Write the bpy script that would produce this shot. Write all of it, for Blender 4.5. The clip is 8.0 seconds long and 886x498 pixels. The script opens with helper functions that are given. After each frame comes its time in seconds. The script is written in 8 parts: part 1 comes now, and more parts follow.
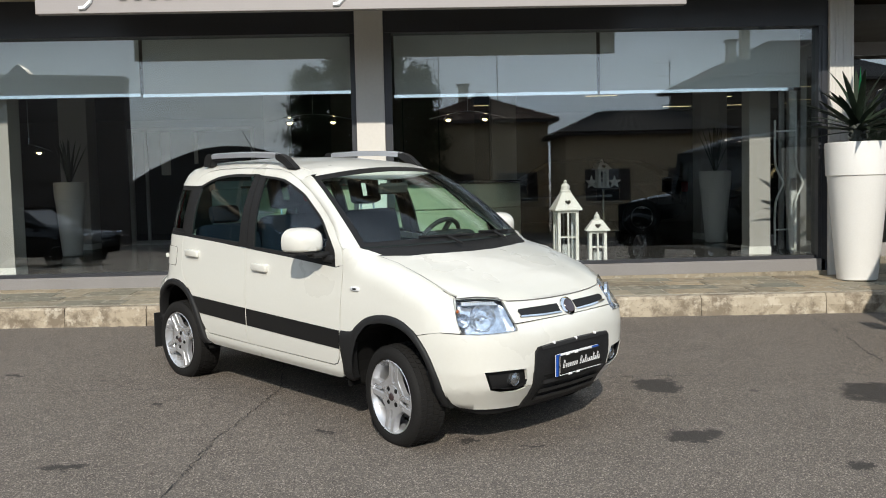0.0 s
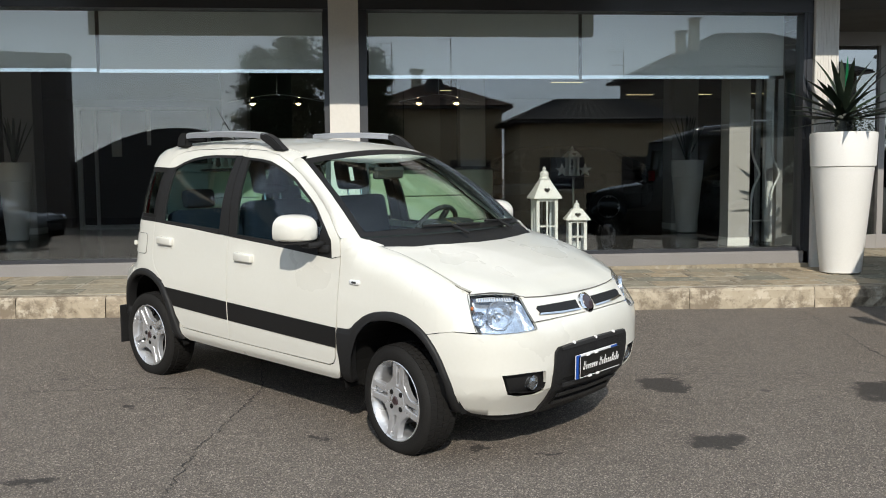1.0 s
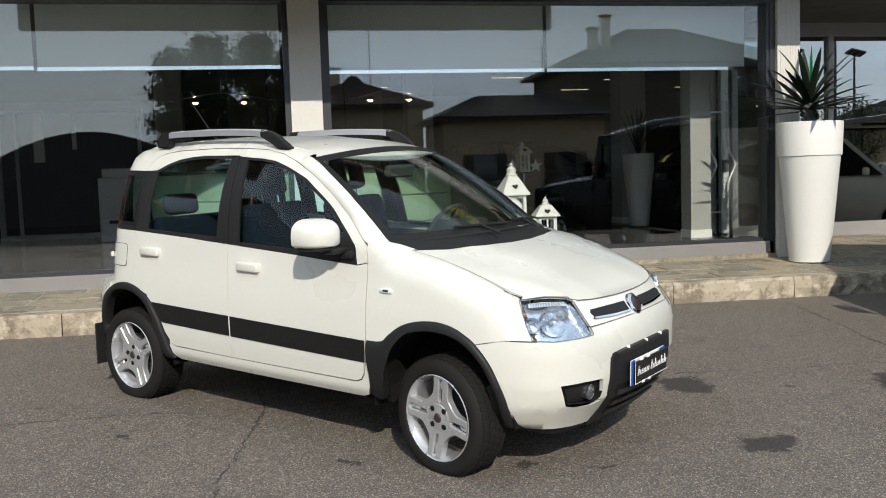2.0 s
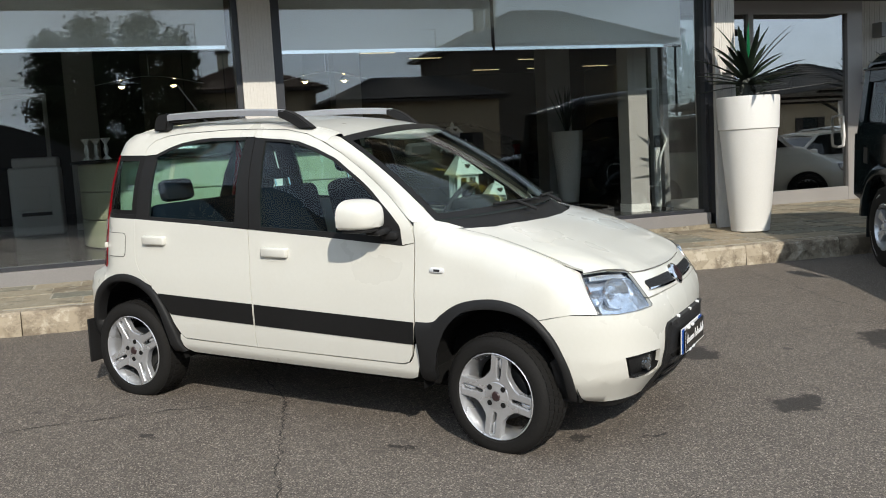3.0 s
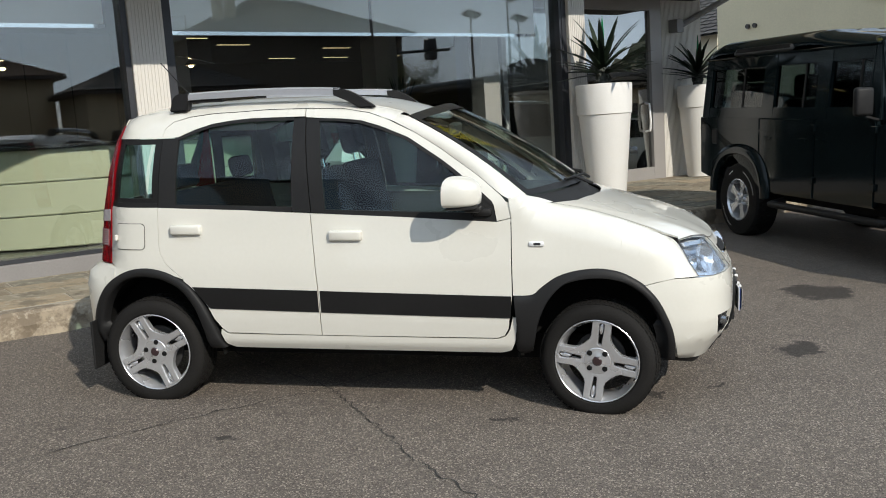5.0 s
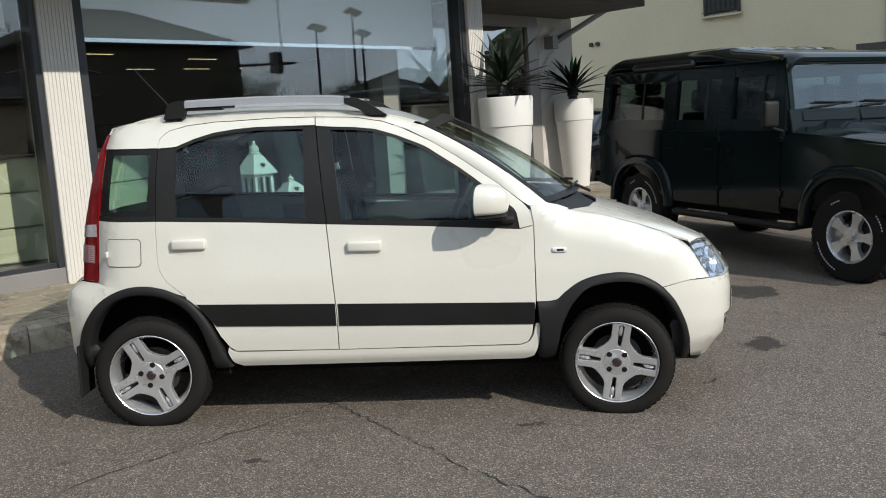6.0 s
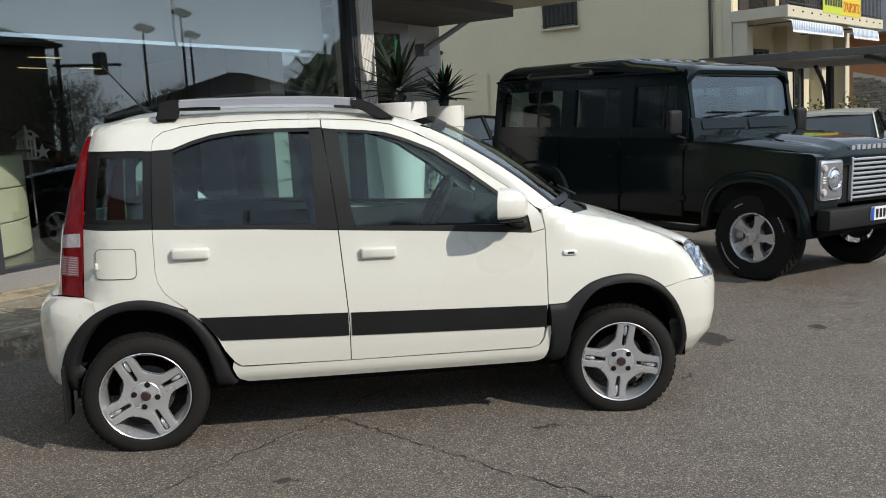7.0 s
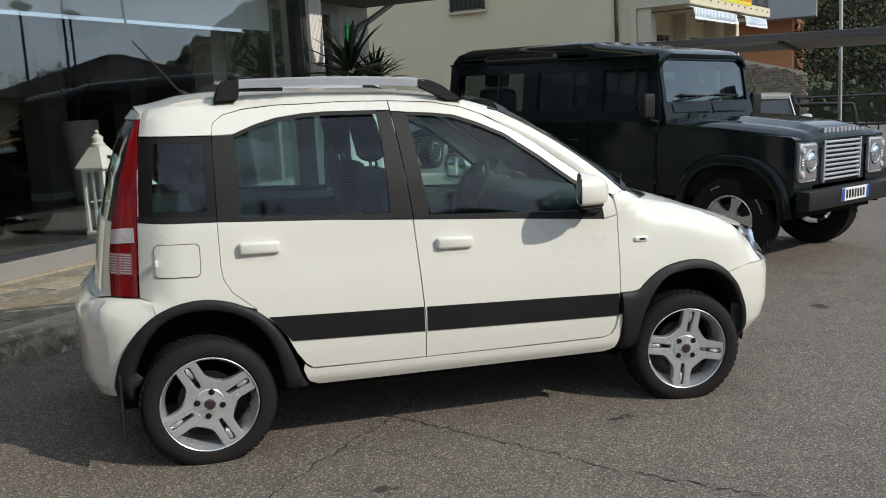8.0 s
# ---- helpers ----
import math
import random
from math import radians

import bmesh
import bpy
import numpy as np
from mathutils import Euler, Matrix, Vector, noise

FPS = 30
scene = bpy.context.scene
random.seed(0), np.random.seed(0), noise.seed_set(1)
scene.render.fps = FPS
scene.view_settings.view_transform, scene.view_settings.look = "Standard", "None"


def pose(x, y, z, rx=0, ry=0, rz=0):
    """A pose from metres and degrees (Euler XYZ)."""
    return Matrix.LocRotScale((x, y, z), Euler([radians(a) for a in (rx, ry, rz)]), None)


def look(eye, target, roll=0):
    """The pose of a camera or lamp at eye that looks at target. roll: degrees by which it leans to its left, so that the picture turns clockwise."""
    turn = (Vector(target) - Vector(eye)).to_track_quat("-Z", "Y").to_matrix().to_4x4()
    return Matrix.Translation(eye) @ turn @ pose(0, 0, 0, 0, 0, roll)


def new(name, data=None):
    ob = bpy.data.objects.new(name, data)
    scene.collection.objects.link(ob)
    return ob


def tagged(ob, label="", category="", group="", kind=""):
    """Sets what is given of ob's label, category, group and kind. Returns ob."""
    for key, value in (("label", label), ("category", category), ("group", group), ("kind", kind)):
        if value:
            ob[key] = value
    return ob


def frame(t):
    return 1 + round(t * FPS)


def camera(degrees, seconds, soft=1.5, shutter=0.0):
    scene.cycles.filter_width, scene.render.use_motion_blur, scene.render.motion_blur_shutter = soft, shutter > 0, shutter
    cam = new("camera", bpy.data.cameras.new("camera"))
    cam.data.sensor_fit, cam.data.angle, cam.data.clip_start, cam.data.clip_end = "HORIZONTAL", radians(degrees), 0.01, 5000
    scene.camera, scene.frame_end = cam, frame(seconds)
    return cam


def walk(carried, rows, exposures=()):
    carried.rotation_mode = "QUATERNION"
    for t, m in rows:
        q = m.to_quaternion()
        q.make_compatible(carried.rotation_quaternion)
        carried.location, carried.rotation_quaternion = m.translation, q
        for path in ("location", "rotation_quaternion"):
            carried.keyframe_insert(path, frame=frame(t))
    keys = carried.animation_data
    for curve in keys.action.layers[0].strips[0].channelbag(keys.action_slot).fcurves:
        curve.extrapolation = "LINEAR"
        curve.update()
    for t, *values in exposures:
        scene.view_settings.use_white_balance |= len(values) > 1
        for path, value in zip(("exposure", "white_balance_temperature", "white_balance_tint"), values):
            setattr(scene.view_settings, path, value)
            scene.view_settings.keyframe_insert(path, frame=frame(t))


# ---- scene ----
from mathutils.geometry import delaunay_2d_cdt

cam = camera(52.0, 8.0, soft=1.0)
METRES, EYE, TILT, LEAN, TURN = 6.535, 1.5945, 0.0, 0.0, -2.0
ROWS = [
    (0.0, 0.0, 0.0, 0.0, -0.08, -3.66, 1.3),
    (0.5, -0.0135, 0.0311, -0.0021, -1.2, -4.89, 0.54),
    (1.0, -0.0495, 0.0659, -0.0003, -3.48, -4.55, 0.55),
    (1.5, -0.0882, 0.0983, 0.0005, -6.33, -4.08, 1.55),
    (3.0, -0.2496, 0.1662, 0.0003, -16.62, -6.1, 3.17),
    (3.5, -0.3062, 0.1915, 0.0019, -20.36, -5.84, 2.67),
    (4.0, -0.371, 0.2121, 0.0028, -24.96, -6.38, 2.62),
    (4.5, -0.4336, 0.2363, 0.0031, -28.99, -7.21, 3.27),
    (6.0, -0.5999, 0.3604, 0.0101, -44.6, -7.41, 3.84),
    (6.5, -0.6443, 0.4147, 0.0115, -50.89, -7.47, 3.25),
    (7.0, -0.6847, 0.4755, 0.0164, -56.04, -7.68, 3.32),
    (7.5, -0.7074, 0.5443, 0.0201, -59.57, -7.76, 3.19),
    (8.0, -0.7247, 0.6099, 0.0227, -63.58, -9.07, 3.28),
]
BETWEEN = [(1.7, look((-0.671, 0.760, 1.592), (-0.353, 2.729, 1.444), -1.6)), (2.8, look((-1.434, 1.098, 1.597), (-0.856, 3.001, 1.386), -3.1)),
           (4.7, look((-2.924, 1.735, 1.617), (-1.863, 3.411, 1.360), -3.5)), (5.8, look((-3.712, 2.341, 1.663), (-2.335, 3.767, 1.399), -4.1))]
path = [(t, pose(0, 0, EYE, TILT, LEAN, TURN) @ pose(METRES * x, METRES * y, METRES * z, 90 + pitch, roll, yaw)) for t, x, y, z, yaw, pitch, roll in ROWS]
walk(cam, sorted(path + BETWEEN, key=lambda row: row[0]), exposures=[(0.0, 0.0), (3.5, -0.04), (6.0, -0.14), (8.0, -0.2)])

# ---- world and sun ----
SUN_TO = Vector((-0.03, -0.83, 0.55)).normalized()
world = bpy.data.worlds.new("world")
scene.world = world
world.use_nodes = True
wn, wl = world.node_tree.nodes, world.node_tree.links
sky = wn.new("ShaderNodeTexSky")
sky.sky_type, sky.sun_disc = "NISHITA", False
sky.sun_elevation = math.asin(SUN_TO.z)
sky.sun_rotation = math.atan2(SUN_TO.x, SUN_TO.y)
sky.air_density, sky.dust_density = 1.0, 0.6
coord = wn.new("ShaderNodeTexCoord")
stretch = wn.new("ShaderNodeMapping")
stretch.inputs["Scale"].default_value = (1.6, 1.6, 4.0)
cloud = wn.new("ShaderNodeTexNoise")
cloud.inputs["Scale"].default_value, cloud.inputs["Detail"].default_value, cloud.inputs["Roughness"].default_value = 2.2, 7.0, 0.55
ramp = wn.new("ShaderNodeValToRGB")
ramp.color_ramp.elements[0].position, ramp.color_ramp.elements[1].position = 0.36, 0.68
ramp.color_ramp.elements[0].color = (0.38, 0.38, 0.38, 1)
blend = wn.new("ShaderNodeMixRGB")
blend.inputs[2].default_value = (12.8, 15.4, 18.4, 1)
wl.new(coord.outputs["Generated"], stretch.inputs["Vector"])
wl.new(stretch.outputs["Vector"], cloud.inputs["Vector"])
wl.new(cloud.outputs["Fac"], ramp.inputs["Fac"])
wl.new(ramp.outputs["Color"], blend.inputs[0])
wl.new(sky.outputs["Color"], blend.inputs[1])
wl.new(blend.outputs["Color"], wn["Background"].inputs["Color"])
wn["Background"].inputs["Strength"].default_value = 0.088

sun = new("sun", bpy.data.lights.new("sun", "SUN"))
sun.data.energy, sun.data.angle, sun.data.color = 4.2, radians(0.53), (1.0, 0.93, 0.815)
sun.matrix_world = look((0, -30, 30), Vector((0, -30, 30)) - SUN_TO)


# ---- materials ----
def mat(name, color, rough=0.5, metal=0.0, vary=0.12, scale=3.0, bump=0.0, fine=60.0, coat=0.0, spread=0.0, emit=0.0, island=False):
    """A painted or solid surface: colour with two scales of variation, fine relief, optional clear coat."""
    m = bpy.data.materials.new(name)
    m.use_nodes = True
    n, l = m.node_tree.nodes, m.node_tree.links
    p = n["Principled BSDF"]
    p.inputs["Roughness"].default_value, p.inputs["Metallic"].default_value = rough, metal
    p.inputs["Coat Weight"].default_value, p.inputs["Coat Roughness"].default_value = coat, 0.04
    tc = n.new("ShaderNodeTexCoord")
    big, small = n.new("ShaderNodeTexNoise"), n.new("ShaderNodeTexNoise")
    big.inputs["Scale"].default_value, big.inputs["Detail"].default_value = scale, 5
    small.inputs["Scale"].default_value, small.inputs["Detail"].default_value = fine, 4
    l.new(tc.outputs["Object"], big.inputs["Vector"])
    l.new(tc.outputs["Object"], small.inputs["Vector"])
    add = n.new("ShaderNodeMath")
    add.operation = "ADD"
    l.new(big.outputs["Fac"], add.inputs[0])
    l.new(small.outputs["Fac"], add.inputs[1])
    last = add
    if spread or island:
        src = n.new("ShaderNodeNewGeometry") if island else n.new("ShaderNodeObjectInfo")
        mul = n.new("ShaderNodeMath")
        mul.operation, mul.inputs[1].default_value = "MULTIPLY_ADD", spread or 0.6
        l.new(src.outputs["Random Per Island" if island else "Random"], mul.inputs[0])
        l.new(add.outputs[0], mul.inputs[2])
        last = mul
    rng = n.new("ShaderNodeMapRange")
    rng.inputs["From Min"].default_value, rng.inputs["From Max"].default_value = 0.6, 1.4 + (spread or (0.6 if island else 0))
    rng.inputs["To Min"].default_value, rng.inputs["To Max"].default_value = 1 - vary, 1 + vary
    l.new(last.outputs[0], rng.inputs["Value"])
    tint = n.new("ShaderNodeVectorMath")
    tint.operation = "SCALE"
    tint.inputs[0].default_value = color
    l.new(rng.outputs["Result"], tint.inputs["Scale"])
    l.new(tint.outputs["Vector"], p.inputs["Base Color"])
    rr = n.new("ShaderNodeMapRange")
    rr.inputs["From Min"].default_value, rr.inputs["From Max"].default_value = 0.3, 0.7
    rr.inputs["To Min"].default_value, rr.inputs["To Max"].default_value = rough * 0.85, min(1, rough * 1.15)
    l.new(big.outputs["Fac"], rr.inputs["Value"])
    l.new(rr.outputs["Result"], p.inputs["Roughness"])
    if bump:
        b = n.new("ShaderNodeBump")
        b.inputs["Strength"].default_value, b.inputs["Distance"].default_value = bump, 0.01
        l.new(small.outputs["Fac"], b.inputs["Height"])
        l.new(b.outputs["Normal"], p.inputs["Normal"])
    if emit:
        p.inputs["Emission Color"].default_value, p.inputs["Emission Strength"].default_value = (*color, 1), emit
    return m


def glass(name, tint, face=0.045, rough=0.0):
    """A clear pane: straight through, tinted, with a mirror gloss that grows towards grazing view. face: the share mirrored head-on."""
    m = bpy.data.materials.new(name)
    m.use_nodes = True
    n, l = m.node_tree.nodes, m.node_tree.links
    n.remove(n["Principled BSDF"])
    t, g, x = n.new("ShaderNodeBsdfTransparent"), n.new("ShaderNodeBsdfGlossy"), n.new("ShaderNodeMixShader")
    lw, p, f = n.new("ShaderNodeLayerWeight"), n.new("ShaderNodeMath"), n.new("ShaderNodeMath")
    lw.inputs["Blend"].default_value = 0.5
    p.operation, p.inputs[1].default_value = "POWER", 5.0
    f.operation, f.inputs[1].default_value, f.inputs[2].default_value = "MULTIPLY_ADD", 1 - face, face
    t.inputs["Color"].default_value, g.inputs["Roughness"].default_value = (*tint, 1), rough
    l.new(lw.outputs["Facing"], p.inputs[0])
    l.new(p.outputs[0], f.inputs[0])
    l.new(f.outputs[0], x.inputs[0])
    l.new(t.outputs[0], x.inputs[1])
    l.new(g.outputs[0], x.inputs[2])
    l.new(x.outputs[0], n["Material Output"].inputs["Surface"])
    return m


WHITE_PAINT = mat("white car paint", (0.655, 0.645, 0.588), 0.30, vary=0.02, scale=2, coat=0.8)
BLACK_PLASTIC = mat("black grained plastic", (0.016, 0.016, 0.0165), 0.5, vary=0.2, bump=0.15, fine=300)
STRIPE_BLACK = mat("satin black film", (0.012, 0.0118, 0.012), 0.45, vary=0.15)
LINER = mat("wheel arch liner", (0.008, 0.008, 0.008), 0.9)
RUBBER = mat("tyre rubber", (0.013, 0.0124, 0.0118), 0.8, vary=0.25, bump=0.2, fine=120)
ALLOY = mat("silver alloy", (0.64, 0.65, 0.67), 0.27, metal=0.70, vary=0.06, coat=0.3)
DARK_METAL = mat("dark brake metal", (0.05, 0.05, 0.05), 0.6, metal=0.5, vary=0.3)
CHROME = mat("chrome", (0.75, 0.76, 0.78), 0.10, metal=1.0, vary=0.03)
SILVER = mat("silver rail paint", (0.55, 0.57, 0.62), 0.35, metal=0.6, vary=0.04)
CAR_GLASS = glass("green tinted car glass", (0.69, 0.90, 0.89), 0.055)
SCREEN_GLASS = glass("windscreen glass", (0.80, 0.92, 0.86), 0.05)
LAMP_GLASS = glass("clear lamp cover", (0.93, 0.95, 0.97))
REFLECTOR = mat("lamp reflector", (0.66, 0.71, 0.78), 0.16, metal=0.85, vary=0.25, scale=26, bump=0.5, fine=30)
RIB_WHITE = mat("ribbed pale lens", (0.72, 0.73, 0.74), 0.3, vary=0.1, scale=30, coat=1.0)
FOG_GLASS = mat("fog lamp glass", (0.34, 0.36, 0.38), 0.12, metal=0.9, vary=0.3, scale=40, bump=0.4, fine=60)
SHUT_GREY = mat("dusty shut line", (0.12, 0.115, 0.105), 0.8, vary=0.2)
GUARD_GREY = mat("grained grey-black guard plastic", (0.020, 0.020, 0.021), 0.55, vary=0.2, bump=0.15, fine=300)
RED_LENS = mat("red lamp lens", (0.21, 0.005, 0.009), 0.18, vary=0.3, scale=9, coat=0.25)
CLEAR_LENS = mat("pale lamp lens", (0.55, 0.50, 0.52), 0.2, vary=0.2, scale=20, coat=1.0)
AMBER = mat("amber lamp", (0.55, 0.16, 0.04), 0.2, coat=1.0)
SEAT_CLOTH = mat("dark seat cloth", (0.008, 0.010, 0.019), 0.95, vary=0.2, bump=0.3, fine=200)
TRIM_DARK = mat("dark cabin plastic", (0.03, 0.031, 0.034), 0.7, vary=0.15, bump=0.1, fine=200)
TRIM_GREY = mat("grey cabin lining", (0.045, 0.045, 0.046), 0.9, vary=0.1)
BADGE_RED = mat("dark red enamel", (0.034, 0.018, 0.02), 0.3, coat=0.6)
PLATE_WHITE = mat("white plate", (0.75, 0.75, 0.75), 0.4, vary=0.03)
PLATE_BLUE = mat("blue plate band", (0.02, 0.09, 0.42), 0.4)
PLATE_BLACK = mat("black plate cover", (0.008, 0.008, 0.008), 0.3)
LETTER_WHITE = mat("white lettering", (0.8, 0.8, 0.8), 0.5, vary=0.02)
GREEN_PAINT = mat("very dark green car paint", (0.007, 0.0115, 0.0125), 0.07, vary=0.1)
BLUE_BLACK_PAINT = mat("black car paint", (0.004, 0.0045, 0.007), 0.07, vary=0.1)
GREEN_PAINT.node_tree.nodes["Principled BSDF"].inputs["Specular IOR Level"].default_value = 0.22
for m in (RUBBER, LINER, BLACK_PLASTIC, STRIPE_BLACK, SEAT_CLOTH, TRIM_DARK, TRIM_GREY):
    m.node_tree.nodes["Principled BSDF"].inputs["Specular IOR Level"].default_value = 0.2


# ---- building tools ----
def part(name, bm, material, parent=None, label="", smooth=False, at=None, angle=None):
    """Links a bmesh as one mesh object under a thing or a part."""
    me = bpy.data.meshes.new(name)
    bmesh.ops.recalc_face_normals(bm, faces=bm.faces) if smooth != "keep" else None
    if smooth:
        for f in bm.faces:
            f.smooth = True
        lim = radians(angle or 38)
        for e in bm.edges:
            if len(e.link_faces) != 2 or e.calc_face_angle(0) > lim:
                e.smooth = False
    bm.to_mesh(me)
    bm.free()
    me.materials.append(material)
    ob = new(name, me)
    if parent:
        ob.parent = parent
    if at:
        ob.matrix_basis = at
    if label:
        ob["label"] = label
    return ob


def thing(name, label, category, at=None, group="", kind=""):
    ob = new(name)
    ob.empty_display_size = 0.1
    if at:
        ob.matrix_basis = at
    return tagged(ob, label, category, group, kind)


def box(bm, x0, x1, y0, y1, z0, z1, bevel=0.0, m=None, seg=1):
    geo = bmesh.ops.create_cube(bm, size=1.0, matrix=Matrix.Translation(((x0 + x1) / 2, (y0 + y1) / 2, (z0 + z1) / 2)) @ Matrix.Diagonal((x1 - x0, y1 - y0, z1 - z0, 1)))
    vs = geo["verts"]
    if bevel:
        es = list({e for v in vs for e in v.link_edges})
        vs = list({v for f in bmesh.ops.bevel(bm, geom=es, offset=bevel, segments=seg, affect="EDGES", profile=0.5)["faces"] for v in f.verts} | {v for v in vs if v.is_valid})
    if m:
        bmesh.ops.transform(bm, matrix=m, verts=vs)
    return bm


def boxes(*rows, bevel=0.0):
    bm = bmesh.new()
    for r in rows:
        box(bm, *r, bevel=bevel)
    return bm


def rod(bm, a, b, r, n=8, r2=None):
    """A round bar from a to b."""
    a, b = Vector(a), Vector(b)
    d = b - a
    m = Matrix.Translation((a + b) / 2) @ d.to_track_quat("Z", "Y").to_matrix().to_4x4()
    bmesh.ops.create_cone(bm, cap_ends=True, segments=n, radius1=r, radius2=r if r2 is None else r2, depth=d.length, matrix=m)
    return bm


def tube(bm, pts, r, n=8):
    for a, b in zip(pts, pts[1:]):
        rod(bm, a, b, r, n)
    for p in pts[1:-1]:
        bmesh.ops.create_uvsphere(bm, u_segments=n, v_segments=5, radius=r, matrix=Matrix.Translation(p))
    return bm


def lathe(bm, profile, n=24, m=None, close=False, caps=True):
    """Turns a profile of (radius, height) round z."""
    rings = []
    for r, z in profile:
        rings.append([bm.verts.new((r * math.cos(2 * math.pi * k / n), r * math.sin(2 * math.pi * k / n), z)) for k in range(n)])
    for a, b in zip(rings, rings[1:] + ([rings[0]] if close else [])):
        for k in range(n):
            bm.faces.new((a[k], a[(k + 1) % n], b[(k + 1) % n], b[k]))
    if caps and not close:
        for ring in (rings[0], rings[-1]):
            if Vector(ring[0].co - ring[n // 2].co).length > 1e-5:
                bm.faces.new(ring)
    if m:
        bmesh.ops.transform(bm, matrix=m, verts=[v for r in rings for v in r])
    return bm


def prism(bm, poly, y0, y1, m=None):
    """A polygon of (x, z) drawn out from y0 to y1."""
    a = [bm.verts.new((x, y0, z)) for x, z in poly]
    b = [bm.verts.new((x, y1, z)) for x, z in poly]
    bm.faces.new(a)
    bm.faces.new(list(reversed(b)))
    for k in range(len(poly)):
        bm.faces.new((a[k], a[k - 1], b[k - 1], b[k]))
    if m:
        bmesh.ops.transform(bm, matrix=m, verts=a + b)
    return bm


def sheet(bm, rows):
    """A surface through rows of points."""
    vs = [[bm.verts.new(p) for p in row] for row in rows]
    for a, b in zip(vs, vs[1:]):
        for k in range(len(a) - 1):
            bm.faces.new((a[k], a[k + 1], b[k + 1], b[k]))
    return bm


def thicken(bm, vec):
    """Gives an open sheet a rim by drawing its border out along vec."""
    border = [e for e in bm.edges if len(e.link_faces) == 1]
    r = bmesh.ops.extrude_edge_only(bm, edges=border)
    bmesh.ops.translate(bm, vec=vec, verts=[v for v in r["geom"] if isinstance(v, bmesh.types.BMVert)])
    return bm


def flat(bm, poly, step=0.06):
    """A flat polygon (two coordinates) cut into small faces, to be bent afterwards."""
    n = len(poly)
    pts, _, tris, *_ = delaunay_2d_cdt([Vector(p) for p in poly], [(i, (i + 1) % n) for i in range(n)], [], 1, 1e-5)
    verts = [bm.verts.new((p.x, p.y, 0)) for p in pts]
    area = sum(p[0] * q[1] - q[0] * p[1] for p, q in zip(poly, poly[1:] + poly[:1]))
    for tri in tris:
        bm.faces.new([verts[i] for i in (tri if area > 0 else reversed(tri))])
    for axis in (0, 1):
        lo, hi = min(p[axis] for p in poly), max(p[axis] for p in poly)
        k = math.ceil(lo / step + 1e-4)
        while k * step < hi - 1e-4:
            co, no = [0, 0, 0], [0, 0, 0]
            co[axis], no[axis] = k * step, 1
            bmesh.ops.bisect_plane(bm, geom=bm.verts[:] + bm.edges[:] + bm.faces[:], dist=1e-6, plane_co=co, plane_no=no)
            k += 1
    return bm


def spline(pts, n=8):
    """A smooth line through points of two or three coordinates."""
    p = [Vector(q) for q in pts]
    p = [p[0] * 2 - p[1]] + p + [p[-1] * 2 - p[-2]]
    out = []
    for a, b, c, d in zip(p, p[1:], p[2:], p[3:]):
        for k in range(n):
            t = k / n
            out.append(0.5 * (2 * b + (c - a) * t + (2 * a - 5 * b + 4 * c - d) * t * t + (3 * b - a - 3 * c + d) * t ** 3))
    return out + [p[-2]]


def words(text, size, depth=0.002):
    """Raised lettering as a mesh, in the xy plane, centred."""
    cu = bpy.data.curves.new("lettering", "FONT")
    cu.body, cu.size, cu.extrude, cu.align_x, cu.align_y = text, size, depth, "CENTER", "CENTER"
    cu.resolution_u = 3
    ob = bpy.data.objects.new("lettering", cu)
    me = bpy.data.meshes.new_from_object(ob)
    bpy.data.objects.remove(ob)
    bm = bmesh.new()
    bm.from_mesh(me)
    bpy.data.meshes.remove(me)
    return bm


def row_of(name, bm, material, parent, places):
    """Alike pieces, each an object of its own on one mesh."""
    first = part(name, bm, material, parent, at=Matrix.Translation(places[0]))
    for p in places[1:]:
        o = new(name, first.data)
        o.parent, o.matrix_basis = parent, Matrix.Translation(p)
    return first


def ground_z(x, y):
    """The yard rises gently towards the showroom."""
    x, y = max(-16, min(24, x)), max(-14, min(14, y))
    return 0.018 - 0.0093 * x + 0.0399 * y


